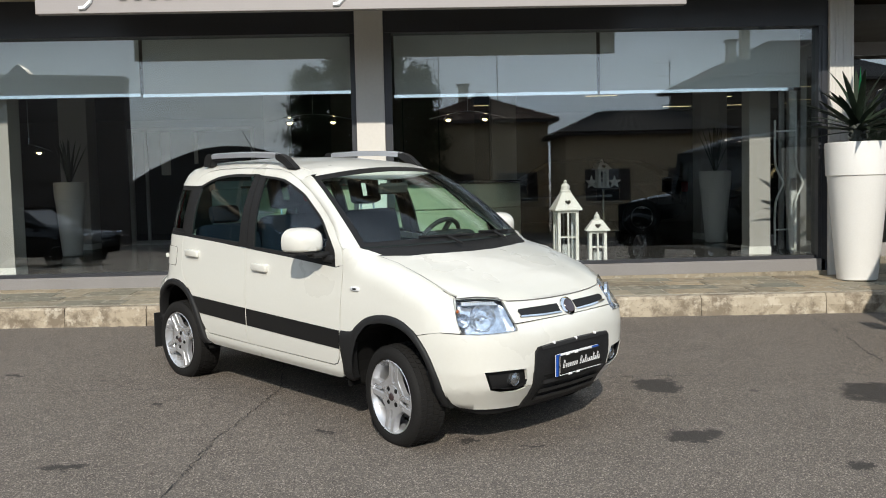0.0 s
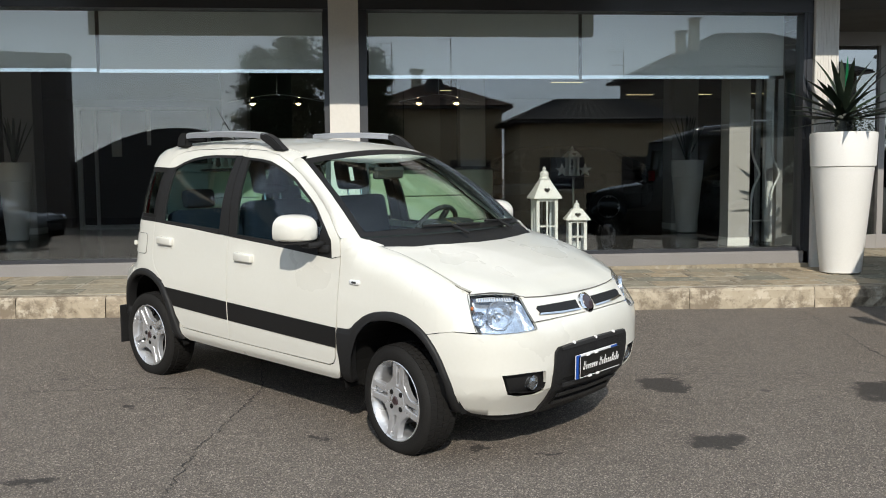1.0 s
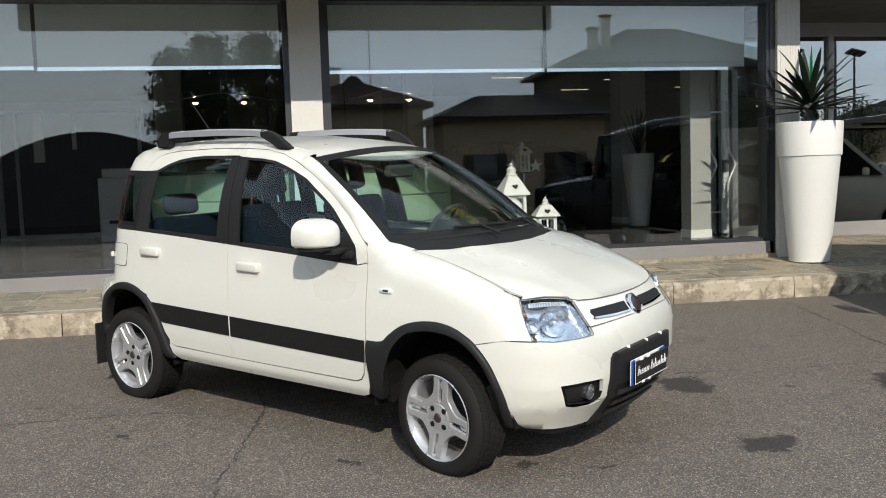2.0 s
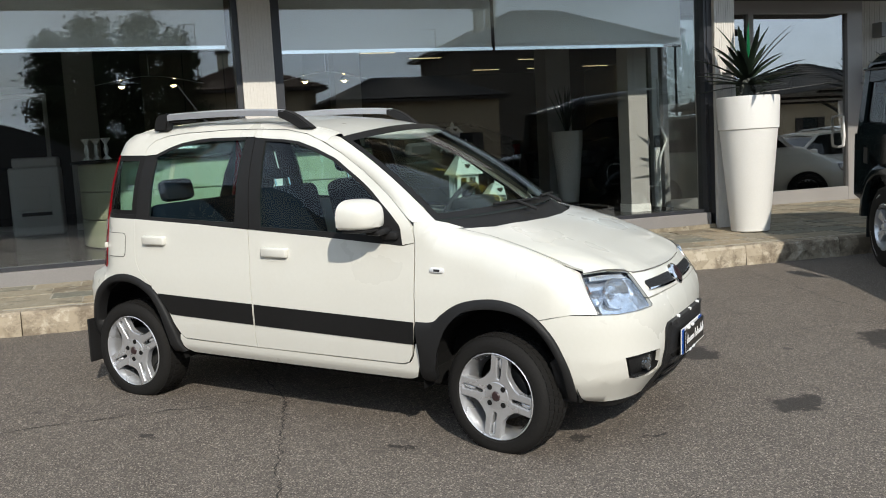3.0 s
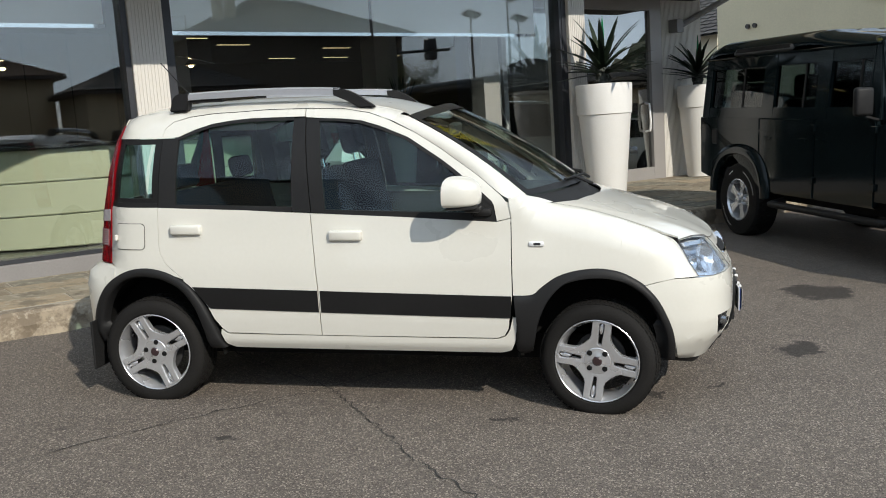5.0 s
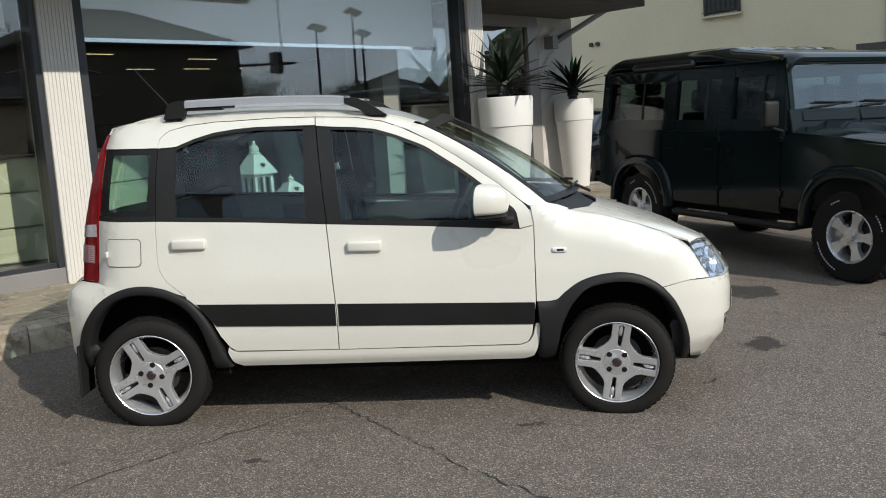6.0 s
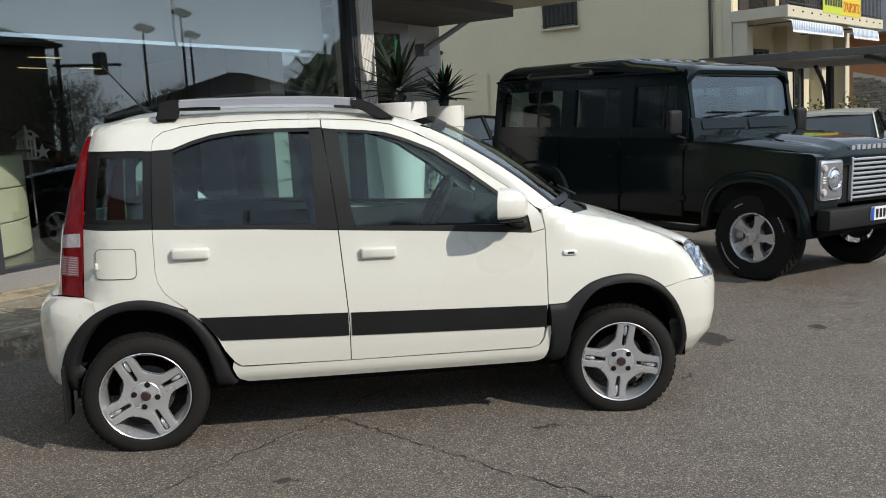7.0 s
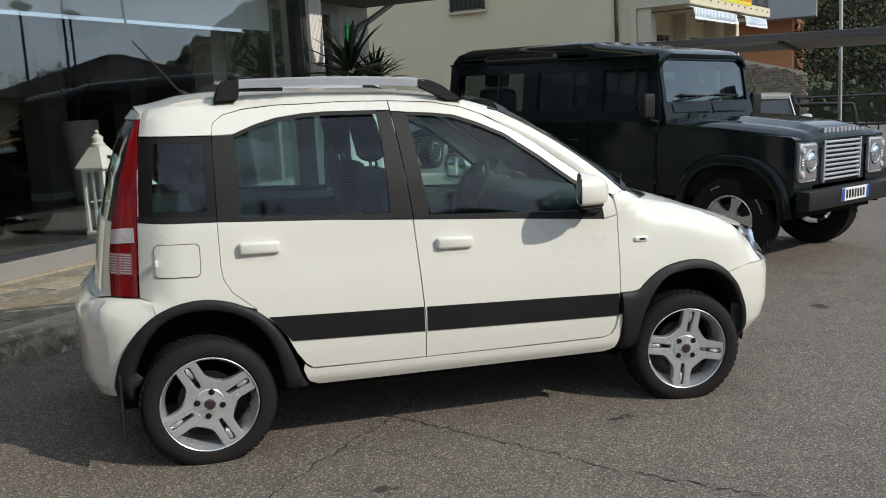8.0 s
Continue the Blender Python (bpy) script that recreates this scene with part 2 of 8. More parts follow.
# ---- ground, road ----
def asphalt():
    m = bpy.data.materials.new("worn asphalt")
    m.use_nodes = True
    n, l = m.node_tree.nodes, m.node_tree.links
    p = n["Principled BSDF"]
    tc = n.new("ShaderNodeTexCoord")

    def tex(scale, detail=4, rough=0.55):
        t = n.new("ShaderNodeTexNoise")
        t.inputs["Scale"].default_value, t.inputs["Detail"].default_value, t.inputs["Roughness"].default_value = scale, detail, rough
        l.new(tc.outputs["Object"], t.inputs["Vector"])
        return t

    def mixc(fac, a, b):
        x = n.new("ShaderNodeMixRGB")
        l.new(fac, x.inputs[0])
        for k, v in ((1, a), (2, b)):
            if isinstance(v, tuple):
                x.inputs[k].default_value = (*v, 1)
            else:
                l.new(v, x.inputs[k])
        return x.outputs[0]

    def span(src, a, b, c=0.0, d=1.0):
        r = n.new("ShaderNodeMapRange")
        for k, v in (("From Min", a), ("From Max", b), ("To Min", c), ("To Max", d)):
            r.inputs[k].default_value = v
        l.new(src, r.inputs["Value"])
        return r.outputs["Result"]

    big, mid, grit = tex(0.35, 5), tex(4.0, 8, 0.75), tex(115, 4, 0.8)
    stone = n.new("ShaderNodeTexVoronoi")
    stone.inputs["Scale"].default_value = 165
    l.new(tc.outputs["Object"], stone.inputs["Vector"])
    base = mixc(span(mid.outputs["Fac"], 0.3, 0.7), (0.098, 0.081, 0.067), (0.162, 0.137, 0.115))
    base = mixc(span(big.outputs["Fac"], 0.4, 0.65, 0.0, 0.55), base, (0.155, 0.133, 0.112))
    base = mixc(span(grit.outputs["Fac"], 0.50, 0.60, 0.0, 0.9), base, (0.032, 0.026, 0.022))
    base = mixc(span(stone.outputs["Color"], 0.64, 0.94, 0.0, 0.95), base, (0.42, 0.365, 0.30))
    # scattered small drips
    drip = n.new("ShaderNodeTexVoronoi")
    drip.inputs["Scale"].default_value = 1.7
    dw = n.new("ShaderNodeVectorMath")
    dw.operation = "MULTIPLY_ADD"
    edge = tex(22, 3, 0.6)
    l.new(edge.outputs["Color"], dw.inputs[0])
    dw.inputs[1].default_value = (0.07, 0.07, 0.0)
    l.new(tc.outputs["Object"], dw.inputs[2])
    l.new(dw.outputs[0], drip.inputs["Vector"])
    base = mixc(span(drip.outputs["Distance"], 0.075, 0.035, 0.0, 0.7), base, (0.045, 0.039, 0.034))
    # old oil marks: (x, y, half length, half width)
    for x, y, a, b in ((1.63, 6.05, 0.16, 0.19), (1.54, 4.95, 0.19, 0.12), (3.03, 5.74, 0.26, 0.24), (-1.66, 5.84, 0.06, 0.05), (-2.92, 6.71, 0.10, 0.04), (-1.84, 4.64, 0.10, 0.06),
                       (0.63, 4.80, 0.05, 0.03), (2.22, 4.42, 0.08, 0.07), (-0.57, 5.19, 0.06, 0.025), (0.29, 4.94, 0.06, 0.03)):
        mp = n.new("ShaderNodeMapping")
        mp.vector_type = "TEXTURE"
        mp.inputs["Location"].default_value, mp.inputs["Scale"].default_value = (x, y, 0), (a, b, 100)
        wob = n.new("ShaderNodeVectorMath")
        wob.operation = "MULTIPLY_ADD"
        l.new(mid.outputs["Color"], wob.inputs[0])
        wob.inputs[1].default_value, wob.inputs[2].default_value = (0.55, 0.55, 0), (-0.275, -0.275, 0)
        off = n.new("ShaderNodeVectorMath")
        off.operation = "ADD"
        l.new(tc.outputs["Object"], off.inputs[0])
        l.new(wob.outputs[0], off.inputs[1])
        l.new(off.outputs[0], mp.inputs["Vector"])
        ln = n.new("ShaderNodeVectorMath")
        ln.operation = "LENGTH"
        l.new(mp.outputs[0], ln.inputs[0])
        base = mixc(span(ln.outputs["Value"], 1.10, 0.86, 0.0, 0.9), base, (0.028, 0.024, 0.021))
    l.new(base, p.inputs["Base Color"])
    p.inputs["Roughness"].default_value = 0.88
    b = n.new("ShaderNodeBump")
    b.inputs["Strength"].default_value, b.inputs["Distance"].default_value = 0.7, 0.006
    hh = n.new("ShaderNodeMath")
    hh.operation = "ADD"
    l.new(grit.outputs["Fac"], hh.inputs[0])
    l.new(stone.outputs["Distance"], hh.inputs[1])
    l.new(hh.outputs[0], b.inputs["Height"])
    l.new(b.outputs["Normal"], p.inputs["Normal"])
    return m


ASPHALT = asphalt()
BITUMEN = mat("crack filler", (0.030, 0.028, 0.026), 0.9, vary=0.3)


def stone_mat(name, tones, stain, pale, scale=5.0, cover=0.5):
    """Natural stone: a tone for each piece, stains and pale patches with ragged edges, pitted relief."""
    m = bpy.data.materials.new(name)
    m.use_nodes = True
    n, l = m.node_tree.nodes, m.node_tree.links
    p = n["Principled BSDF"]
    tc, info, off = n.new("ShaderNodeTexCoord"), n.new("ShaderNodeObjectInfo"), n.new("ShaderNodeVectorMath")
    geo = n.new("ShaderNodeNewGeometry")
    l.new(geo.outputs["Position"], off.inputs[0])
    jump = n.new("ShaderNodeVectorMath")
    jump.operation, jump.inputs[0].default_value = "SCALE", (3.0, 5.0, 2.0)
    l.new(info.outputs["Random"], jump.inputs["Scale"])
    l.new(jump.outputs[0], off.inputs[1])
    ramp = n.new("ShaderNodeValToRGB")
    ramp.color_ramp.interpolation = "LINEAR"
    for k, c in enumerate(tones):
        e = ramp.color_ramp.elements[k] if k < 2 else ramp.color_ramp.elements.new(0.5)
        e.color = (*c, 1)
    for k, e in enumerate(ramp.color_ramp.elements):
        e.position = k / (len(tones) - 1)
    for k, c in enumerate(tones):
        ramp.color_ramp.elements[k].color = (*c, 1)
    l.new(info.outputs["Random"], ramp.inputs["Fac"])
    last = ramp.outputs["Color"]
    for sc, lo, hi, amount, col in ((scale, cover, cover + 0.10, 0.75, stain), (scale * 2.3, 0.54, 0.62, 0.6, pale), (scale * 9, 0.55, 0.66, 0.5, stain)):
        t = n.new("ShaderNodeTexNoise")
        t.inputs["Scale"].default_value, t.inputs["Detail"].default_value, t.inputs["Roughness"].default_value = sc, 8, 0.68
        l.new(off.outputs[0], t.inputs["Vector"])
        r, x = n.new("ShaderNodeMapRange"), n.new("ShaderNodeMixRGB")
        r.inputs["From Min"].default_value, r.inputs["From Max"].default_value, r.inputs["To Max"].default_value = lo, hi, amount
        l.new(t.outputs["Fac"], r.inputs["Value"])
        l.new(r.outputs["Result"], x.inputs[0])
        l.new(last, x.inputs[1])
        x.inputs[2].default_value = (*col, 1)
        last = x.outputs[0]
    l.new(last, p.inputs["Base Color"])
    p.inputs["Roughness"].default_value = 0.85
    b = n.new("ShaderNodeBump")
    b.inputs["Strength"].default_value, b.inputs["Distance"].default_value = 0.6, 0.008
    l.new(t.outputs["Fac"], b.inputs["Height"])
    l.new(b.outputs["Normal"], p.inputs["Normal"])
    return m


SLAB_STONE = stone_mat("mixed paving stone", [(0.20, 0.165, 0.115), (0.30, 0.26, 0.19), (0.17, 0.165, 0.13), (0.34, 0.27, 0.18)], (0.13, 0.11, 0.08), (0.40, 0.37, 0.30), 4.0, 0.52)
MORTAR = mat("paving mortar", (0.36, 0.33, 0.27), 0.95, vary=0.2, bump=0.3)
KERB_STONE = stone_mat("weathered pale kerb stone", [(0.38, 0.32, 0.235), (0.34, 0.285, 0.21), (0.43, 0.375, 0.285)], (0.13, 0.10, 0.07), (0.56, 0.50, 0.40), 3.2, 0.46)
PILLAR_GREY = mat("ribbed grey cladding", (0.62, 0.60, 0.56), 0.6, vary=0.04, bump=0.15, fine=30)
FRAME_DARK = mat("anthracite window frame", (0.028, 0.03, 0.036), 0.4, vary=0.1)
FRAME_STEEL = mat("brushed steel frame", (0.36, 0.345, 0.335), 0.4, metal=0.35, vary=0.06, fine=120)
PLINTH_GREY = mat("grey stone plinth", (0.21, 0.20, 0.195), 0.6, vary=0.1, bump=0.1)
BAY_GLASS = glass("strongly mirroring entrance glass", (0.55, 0.58, 0.57), 0.40)
SHOP_GLASS = glass("shop window glass", (0.92, 0.945, 0.94), 0.115)
BLIND = mat("translucent grey blind", (0.90, 0.93, 0.93), 0.8, vary=0.03)
BLIND_BAR = mat("pale metal blind bar", (0.95, 0.96, 0.97), 0.08, metal=1.0, vary=0.02)
STEEL_BRIGHT = mat("bright satin steel", (0.88, 0.88, 0.86), 0.3, metal=0.15, vary=0.04)
SOFFIT = mat("beige soffit plaster", (0.42, 0.375, 0.28), 0.9, vary=0.06, bump=0.1)
FACADE_SHADED = mat("brown-grey facade with shade in its colour", (0.17, 0.155, 0.13), 0.9, vary=0.1, scale=0.8, bump=0.1)
SIGN_GREY = mat("grey sign panel", (0.30, 0.275, 0.265), 0.45, vary=0.04)
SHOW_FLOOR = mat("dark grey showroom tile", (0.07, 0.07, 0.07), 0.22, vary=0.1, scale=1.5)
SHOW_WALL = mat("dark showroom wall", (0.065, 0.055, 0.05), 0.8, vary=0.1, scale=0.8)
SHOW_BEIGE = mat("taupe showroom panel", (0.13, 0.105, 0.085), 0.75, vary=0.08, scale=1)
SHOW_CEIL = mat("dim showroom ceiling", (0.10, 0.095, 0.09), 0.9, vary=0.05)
YELLOW_WALL = mat("pale yellow render", (0.63, 0.56, 0.39), 0.92, vary=0.08, scale=0.7, bump=0.12, fine=25)


def setting(name, bm, material, label, category, smooth=False):
    return tagged(part(name, bm, material, smooth=smooth), label, category, kind="structure")


bm = bmesh.new()
xs = [-700, -260, -90, -40, -16] + [-14 + 2 * k for k in range(19)] + [24, 45, 90, 260, 700]
ys = [-700, -260, -90, -40, -14] + [-12 + 2 * k for k in range(13)] + [14, 40, 90, 260, 700]
sheet(bm, [[(x, y, ground_z(x, y)) for x in xs] for y in ys])
ground = setting("ground", bm, ASPHALT, "worn grey asphalt yard with cracks and oil marks", "asphalt")


def pave_z(x, y):
    return 0.545 - 0.0075 * max(-12, min(12, x)) + (y - 8.62) * 0.03


def road_cracks():
    """Dark wandering cracks in the asphalt."""
    lines = [[(-0.91, 6.17), (-0.97, 5.82), (-1.05, 5.42), (-1.12, 5.1), (-1.15, 4.7), (-1.18, 4.2), (-1.3, 3.0), (-1.35, 1.5)],
             [(-4.6, 6.2), (-2.8, 6.18), (-1.8, 6.21), (-1.24, 6.19), (-0.91, 6.17)], [(-0.91, 6.17), (0.3, 6.27), (1.38, 6.29), (2.1, 6.28), (2.7, 6.24), (3.47, 6.2), (5.2, 6.2)],
             [(3.78, 8.4), (3.68, 7.6), (3.55, 7.0), (3.49, 6.5), (3.47, 6.2), (3.5, 5.0), (3.45, 3.0)], [(-0.91, 6.17), (-1.0, 7.0), (-0.95, 8.5)]]
    rng = random.Random(4)
    for line in lines:
        b = bmesh.new()
        pts = spline([(x, y, 0) for x, y in line], 14)
        rows = []
        for p, q in zip(pts, pts[1:]):
            side = Vector((-(q - p).y, (q - p).x, 0)).normalized()
            c = p + side * rng.uniform(-0.018, 0.018)
            w = rng.uniform(0.0015, 0.0048) * rng.choice((0.5, 1, 1, 1.3))
            rows.append([(*(c + side * s * w).xy, ground_z(*c.xy) + 0.004) for s in (-1, 1)])
        sheet(b, rows)
        for f in b.faces:
            if f.calc_center_median().z is not None and f.normal.z < 0:
                f.normal_flip()
        yield part("crack", b, BITUMEN, ground)


list(road_cracks())

# ---- pavement body and kerb base ----
bm = bmesh.new()
xs = [-12 + k for k in range(23)]
sheet(bm, [[(x, 8.66, pave_z(x, 8.66) - 0.001) for x in xs], [(x, 12.6, pave_z(x, 12.6) - 0.001) for x in xs]])
thicken(bm, (0, 0, -0.5))
pavement = setting("pavement", bm, MORTAR, "raised pavement of irregular brownish stone slabs before the showroom", "pavement")

# ---- showroom shell ----
GLASS_Y = 10.15
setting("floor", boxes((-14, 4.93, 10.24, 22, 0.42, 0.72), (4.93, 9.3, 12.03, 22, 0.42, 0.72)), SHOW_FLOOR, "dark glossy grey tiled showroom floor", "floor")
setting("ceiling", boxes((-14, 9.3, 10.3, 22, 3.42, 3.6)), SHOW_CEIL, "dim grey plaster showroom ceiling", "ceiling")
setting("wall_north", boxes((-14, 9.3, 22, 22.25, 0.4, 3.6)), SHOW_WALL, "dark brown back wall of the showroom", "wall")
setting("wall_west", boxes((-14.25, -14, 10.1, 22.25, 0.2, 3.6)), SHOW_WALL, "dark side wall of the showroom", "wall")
setting("wall_east", boxes((9.3, 9.55, 12.5, 22.25, 0.2, 9.39)), SOFFIT, "beige plastered side wall of the showroom building", "wall")
# unseen upper wall: balcony shade is put into its colour, mirrored in the windscreen
setting("wall_upper", boxes((-14.25, 9.55, 10.1, 10.4, 3.86, 9.6)), FACADE_SHADED, "unseen brown-grey upper wall over the showroom, darkened for balcony shade", "wall")
setting("roof_slab", boxes((-14.25, 9.6, 8.9, 22.25, 9.4, 9.6)), SOFFIT, "flat roof over the showroom", "roof")
setting("balcony_slab", boxes((-14.25, 10.7, 8.7, 12.75, 3.72, 3.9), bevel=0.01), SOFFIT, "beige plastered slab jutting over the pavement", "balcony")


def shop_window(name, x0, x1, splits, bottoms, left=0.085, right=0.085):
    """One glazed bay between pillars: dark frame, pane, plinth, inner blinds."""
    w = thing(name, "large shop window in a dark frame with half-lowered pale blinds", "window", kind="structure")
    fr = bmesh.new()
    box(fr, x0, x0 + left, 10.06, 10.24, 0.74, 3.33)
    box(fr, x1 - right, x1, 10.06, 10.24, 0.74, 3.33)
    box(fr, x0, x1, 10.04, 10.26, 3.33, 3.74)
    box(fr, x0 + left, x1 - right, 10.10, 10.22, 0.74, 0.775)
    part("window_frame", fr, FRAME_DARK, w)
    pane = part("pane", boxes((x0 + left, x1 - right, GLASS_Y - 0.005, GLASS_Y + 0.005, 0.775, 3.33)), SHOP_GLASS, w)
    pane.visible_shadow = False
    part("window_sill", boxes((x0, x1, 10.05, 10.235, 0.50, 0.737), bevel=0.006), PLINTH_GREY, w, "low grey stone plinth")
    part("skirting", boxes((x0, x1, 10.02, 10.048, 0.50, 0.605)), SLAB_STONE, w, "pale stone skirting strip")
    edges = [x0 + left + 0.005, *splits, x1 - right - 0.005]
    for k, (a, b) in enumerate(zip(edges, edges[1:])):
        bl = part("blind", boxes((a + 0.02, b - 0.02, 10.485, 10.49, bottoms[k] + 0.03, 3.40)), BLIND, w, "half-lowered pale grey roller blind")
        bar = prism(bmesh.new(), [(0.0, 0.0), (0.028, 0.0), (0.028, 0.036), (0.0022, 0.036)], a + 0.015, b - 0.015, Matrix.Translation((0, 10.472, bottoms[k])) @ Matrix(((0, 1, 0, 0), (1, 0, 0, 0), (0, 0, 1, 0), (0, 0, 0, 1))))
        part("bottom_bar", bar, BLIND_BAR, bl, "bright metal blind bar")
    return w


shop_window("window_1", -5.75, -0.566, [-3.0], [2.735, 2.725], right=0.052)
shop_window("window_2", -0.252, 4.665, [2.2], [2.665, 2.665], left=0.082)
shop_window("window_3", -11.0, -6.3, [-8.6], [2.70, 2.70])


def pillar(name, x0, x1, y0=10.03, y1=10.40, top=3.74):
    """A clad pillar with shallow upright ribs on its face."""
    p = thing(name, "pale grey pillar clad in finely ribbed panels", "pillar", kind="structure")
    bm = bmesh.new()
    box(bm, x0, x1, y0 + 0.006, y1, 0.40, top)
    n = int((x1 - x0) / 0.03)
    for k in range(n):
        a = x0 + (x1 - x0) * (k + 0.12) / n
        box(bm, a, a + (x1 - x0) / n * 0.76, y0, y0 + 0.02, 0.60, top - 0.01)
    part("cladding", bm, PILLAR_GREY, p)
    return p


pillar("pillar_1", -0.563, -0.255)
pillar("pillar_2", 4.68, 4.95, 10.0)
pillar("pillar_3", 8.5, 9.5, 11.88, 12.5)
pillar("pillar_4", -6.2, -5.85)
setting("trim", boxes((4.615, 4.68, 10.05, 10.27, 0.50, 3.74)), FRAME_DARK, "dark metal strip flanking the pillar", "trim")

# recessed entrance bay
bay = thing("door_1", "recessed glazed entrance in a brushed steel frame", "door", kind="structure")
fr = bmesh.new()
for a, b in ((5.16, 5.24), (6.55, 6.63), (8.235, 8.499)):
    box(fr, a, b, 11.86, 11.98, 0.56, 3.25)
box(fr, 5.16, 8.499, 11.86, 11.98, 3.25, 3.42)
box(fr, 5.24, 8.235, 11.865, 11.975, 0.54, 0.775)
part("door_frame", fr, FRAME_STEEL, bay)
part("header", boxes((5.0, 8.499, 11.84, 12.02, 3.425, 3.719)), FRAME_DARK, bay, "dark fascia over the glazing")
for a, b in ((5.24, 6.55), (6.63, 8.235)):
    part("pane", boxes((a, b, 11.912, 11.922, 0.775, 3.25)), BAY_GLASS, bay)
hb = tube(bmesh.new(), [Vector((8.10, 11.90, 1.35)), Vector((8.10, 11.81, 1.37)), Vector((8.10, 11.79, 1.5)), Vector((8.10, 11.81, 1.78)), Vector((8.10, 11.90, 1.80))], 0.018, 8)
part("handle", hb, STEEL_BRIGHT, bay, "white bow handle", smooth=True)

side = thing("door_2", "glazed side screen of the entrance in steel frames", "door", kind="structure")
fr = bmesh.new()
for a, b in ((10.41, 10.49), (12.0, 12.03)):
    box(fr, 4.93, 5.0, a, b, 0.60, 3.30)
box(fr, 4.93, 5.0, 10.41, 12.03, 3.30, 3.72)
box(fr, 4.935, 4.995, 10.49, 12.0, 0.60, 0.70)
part("door_frame", fr, FRAME_STEEL, side)
part("pane", boxes((4.96, 4.97, 10.49, 12.0, 0.70, 3.30)), SHOP_GLASS, side)
# the open leaf's steel stile in the entrance, with a bowed handle on either face
leaf = part("door_leaf", boxes((5.02, 5.13, 11.90, 11.98, 0.62, 3.28), bevel=0.004), STEEL_BRIGHT, bay, "bright polished steel door stile")
part("lock", box(bmesh.new(), 5.03, 5.12, 11.885, 11.899, 1.50, 1.66, bevel=0.004), FRAME_DARK, leaf)
for x, k in ((4.81, 1), (5.075, 1)):
    h = tube(bmesh.new(), spline([(x, 11.84, 0.78), (x, 11.84, 1.18), (x + 0.02, 11.84, 1.38), (x + 0.10 * k, 11.84, 1.56), (x + 0.10 * k, 11.84, 1.62), (x + 0.02, 11.84, 1.80), (x, 11.84, 1.98), (x, 11.84, 2.42)], 5), 0.015, 8)
    for z in (0.98, 2.28):
        rod(h, (5.075, 11.93, z), (x, 11.84, z), 0.010)
    part("handle", h, STEEL_BRIGHT, leaf, "long bowed steel handle", smooth=True)

# upper balcony with a hung banner, mirrored in the windscreen
up = thing("upper_balcony", "plastered balcony with a metal railing over the showroom", "balcony", kind="structure")
part("slab", boxes((-14.2, 9.5, 8.7, 10.099, 6.05, 6.22), bevel=0.01), SOFFIT, up)
row_of("baluster", rod(bmesh.new(), (0, 0, 0), (0, 0, 0.98), 0.010, 6), FRAME_DARK, up, [(-14.0 + 0.2 * k, 8.76, 6.22) for k in range(118)])
part("handrail", rod(bmesh.new(), (-14.1, 8.76, 7.2), (9.45, 8.76, 7.2), 0.025, 8), FRAME_DARK, up)
bn = thing("banner", "yellow cloth banner with rows of dark print on a railing", "banner")
part("cloth", boxes((3.5, 6.3, 8.715, 8.722, 6.15, 7.45)), mat("yellow printed cloth", (0.80, 0.70, 0.05), 0.7, vary=0.08, scale=3), bn)
for z, n, w in ((7.22, 9, 0.2), (6.9, 11, 0.16), (6.6, 8, 0.22), (6.32, 12, 0.14)):
    for k in range(n):
        x = 3.65 + 2.5 * k / n
        part("print_bar", boxes((x, x + w, 8.708, 8.7145, z - 0.06, z + 0.05)), FRAME_DARK, bn)

# sign on the edge of the slab: only the feet of the lettering come into view
sign = thing("shop_sign", "grey sign panel with flowing white lettering on the slab edge", "sign")
part("panel", boxes((-3.40, 2.65, 8.60, 8.69, 3.30, 4.05), bevel=0.004), SIGN_GREY, sign)
for x in (-2.95, -0.62):
    part("stroke", tube(bmesh.new(), [Vector((x + a, 8.59, z)) for a, z in ((-0.05, 3.345), (0.0, 3.35), (0.05, 3.40), (0.09, 3.52), (0.12, 3.7))], 0.02, 6), LETTER_WHITE, sign, "white painted stroke")
for n, x0 in ((14, -2.65), (17, -0.32)):
    for k in range(n):
        x = x0 + (0.138 if n == 14 else 0.165) * k
        low = 3.43 if n == 14 else 3.50
        part("stroke", tube(bmesh.new(), [Vector((x + a, 8.592, low + z)) for a, z in ((0, 0.24), (0.01, 0.10), (0.03, 0.0), (0.07, 0.0), (0.10, 0.10), (0.11, 0.24))], 0.018, 6), LETTER_WHITE, sign)


# ---- the white car: a skin over a plan curve, from which each panel is cut ----
def lerp_table(tab, v):
    return float(np.interp(v, [a for a, _ in tab], [b for _, b in tab]))

PLAN = [(1.84, 0), (1.832, -.18), (1.815, -.34), (1.785, -.48), (1.725, -.60), (1.63, -.69), (1.48, -.745), (1.30, -.772), (1.0, -.782),
        (.5, -.787), (0, -.788), (-.5, -.786), (-1.0, -.777), (-1.25, -.763), (-1.42, -.737), (-1.54, -.677), (-1.615, -.57), (-1.66, -.4), (-1.685, -.2), (-1.69, 0)]

def smooth_plan():
    pts = [np.array(p) for p in PLAN]
    pts = [np.array((pts[0][0], -pts[1][1]))*1.0] + pts + [np.array((pts[-1][0], -pts[-2][1]))]
    out = []
    for i in range(1, len(pts) - 2):
        a, b, c, d = pts[i-1], pts[i], pts[i+1], pts[i+2]
        for k in range(12):
            t = k / 12
            out.append(.5*((2*b)+(c-a)*t+(2*a-5*b+4*c-d)*t*t+(3*b-a-3*c+d)*t**3))
    out.append(pts[-2])
    return np.array(out)

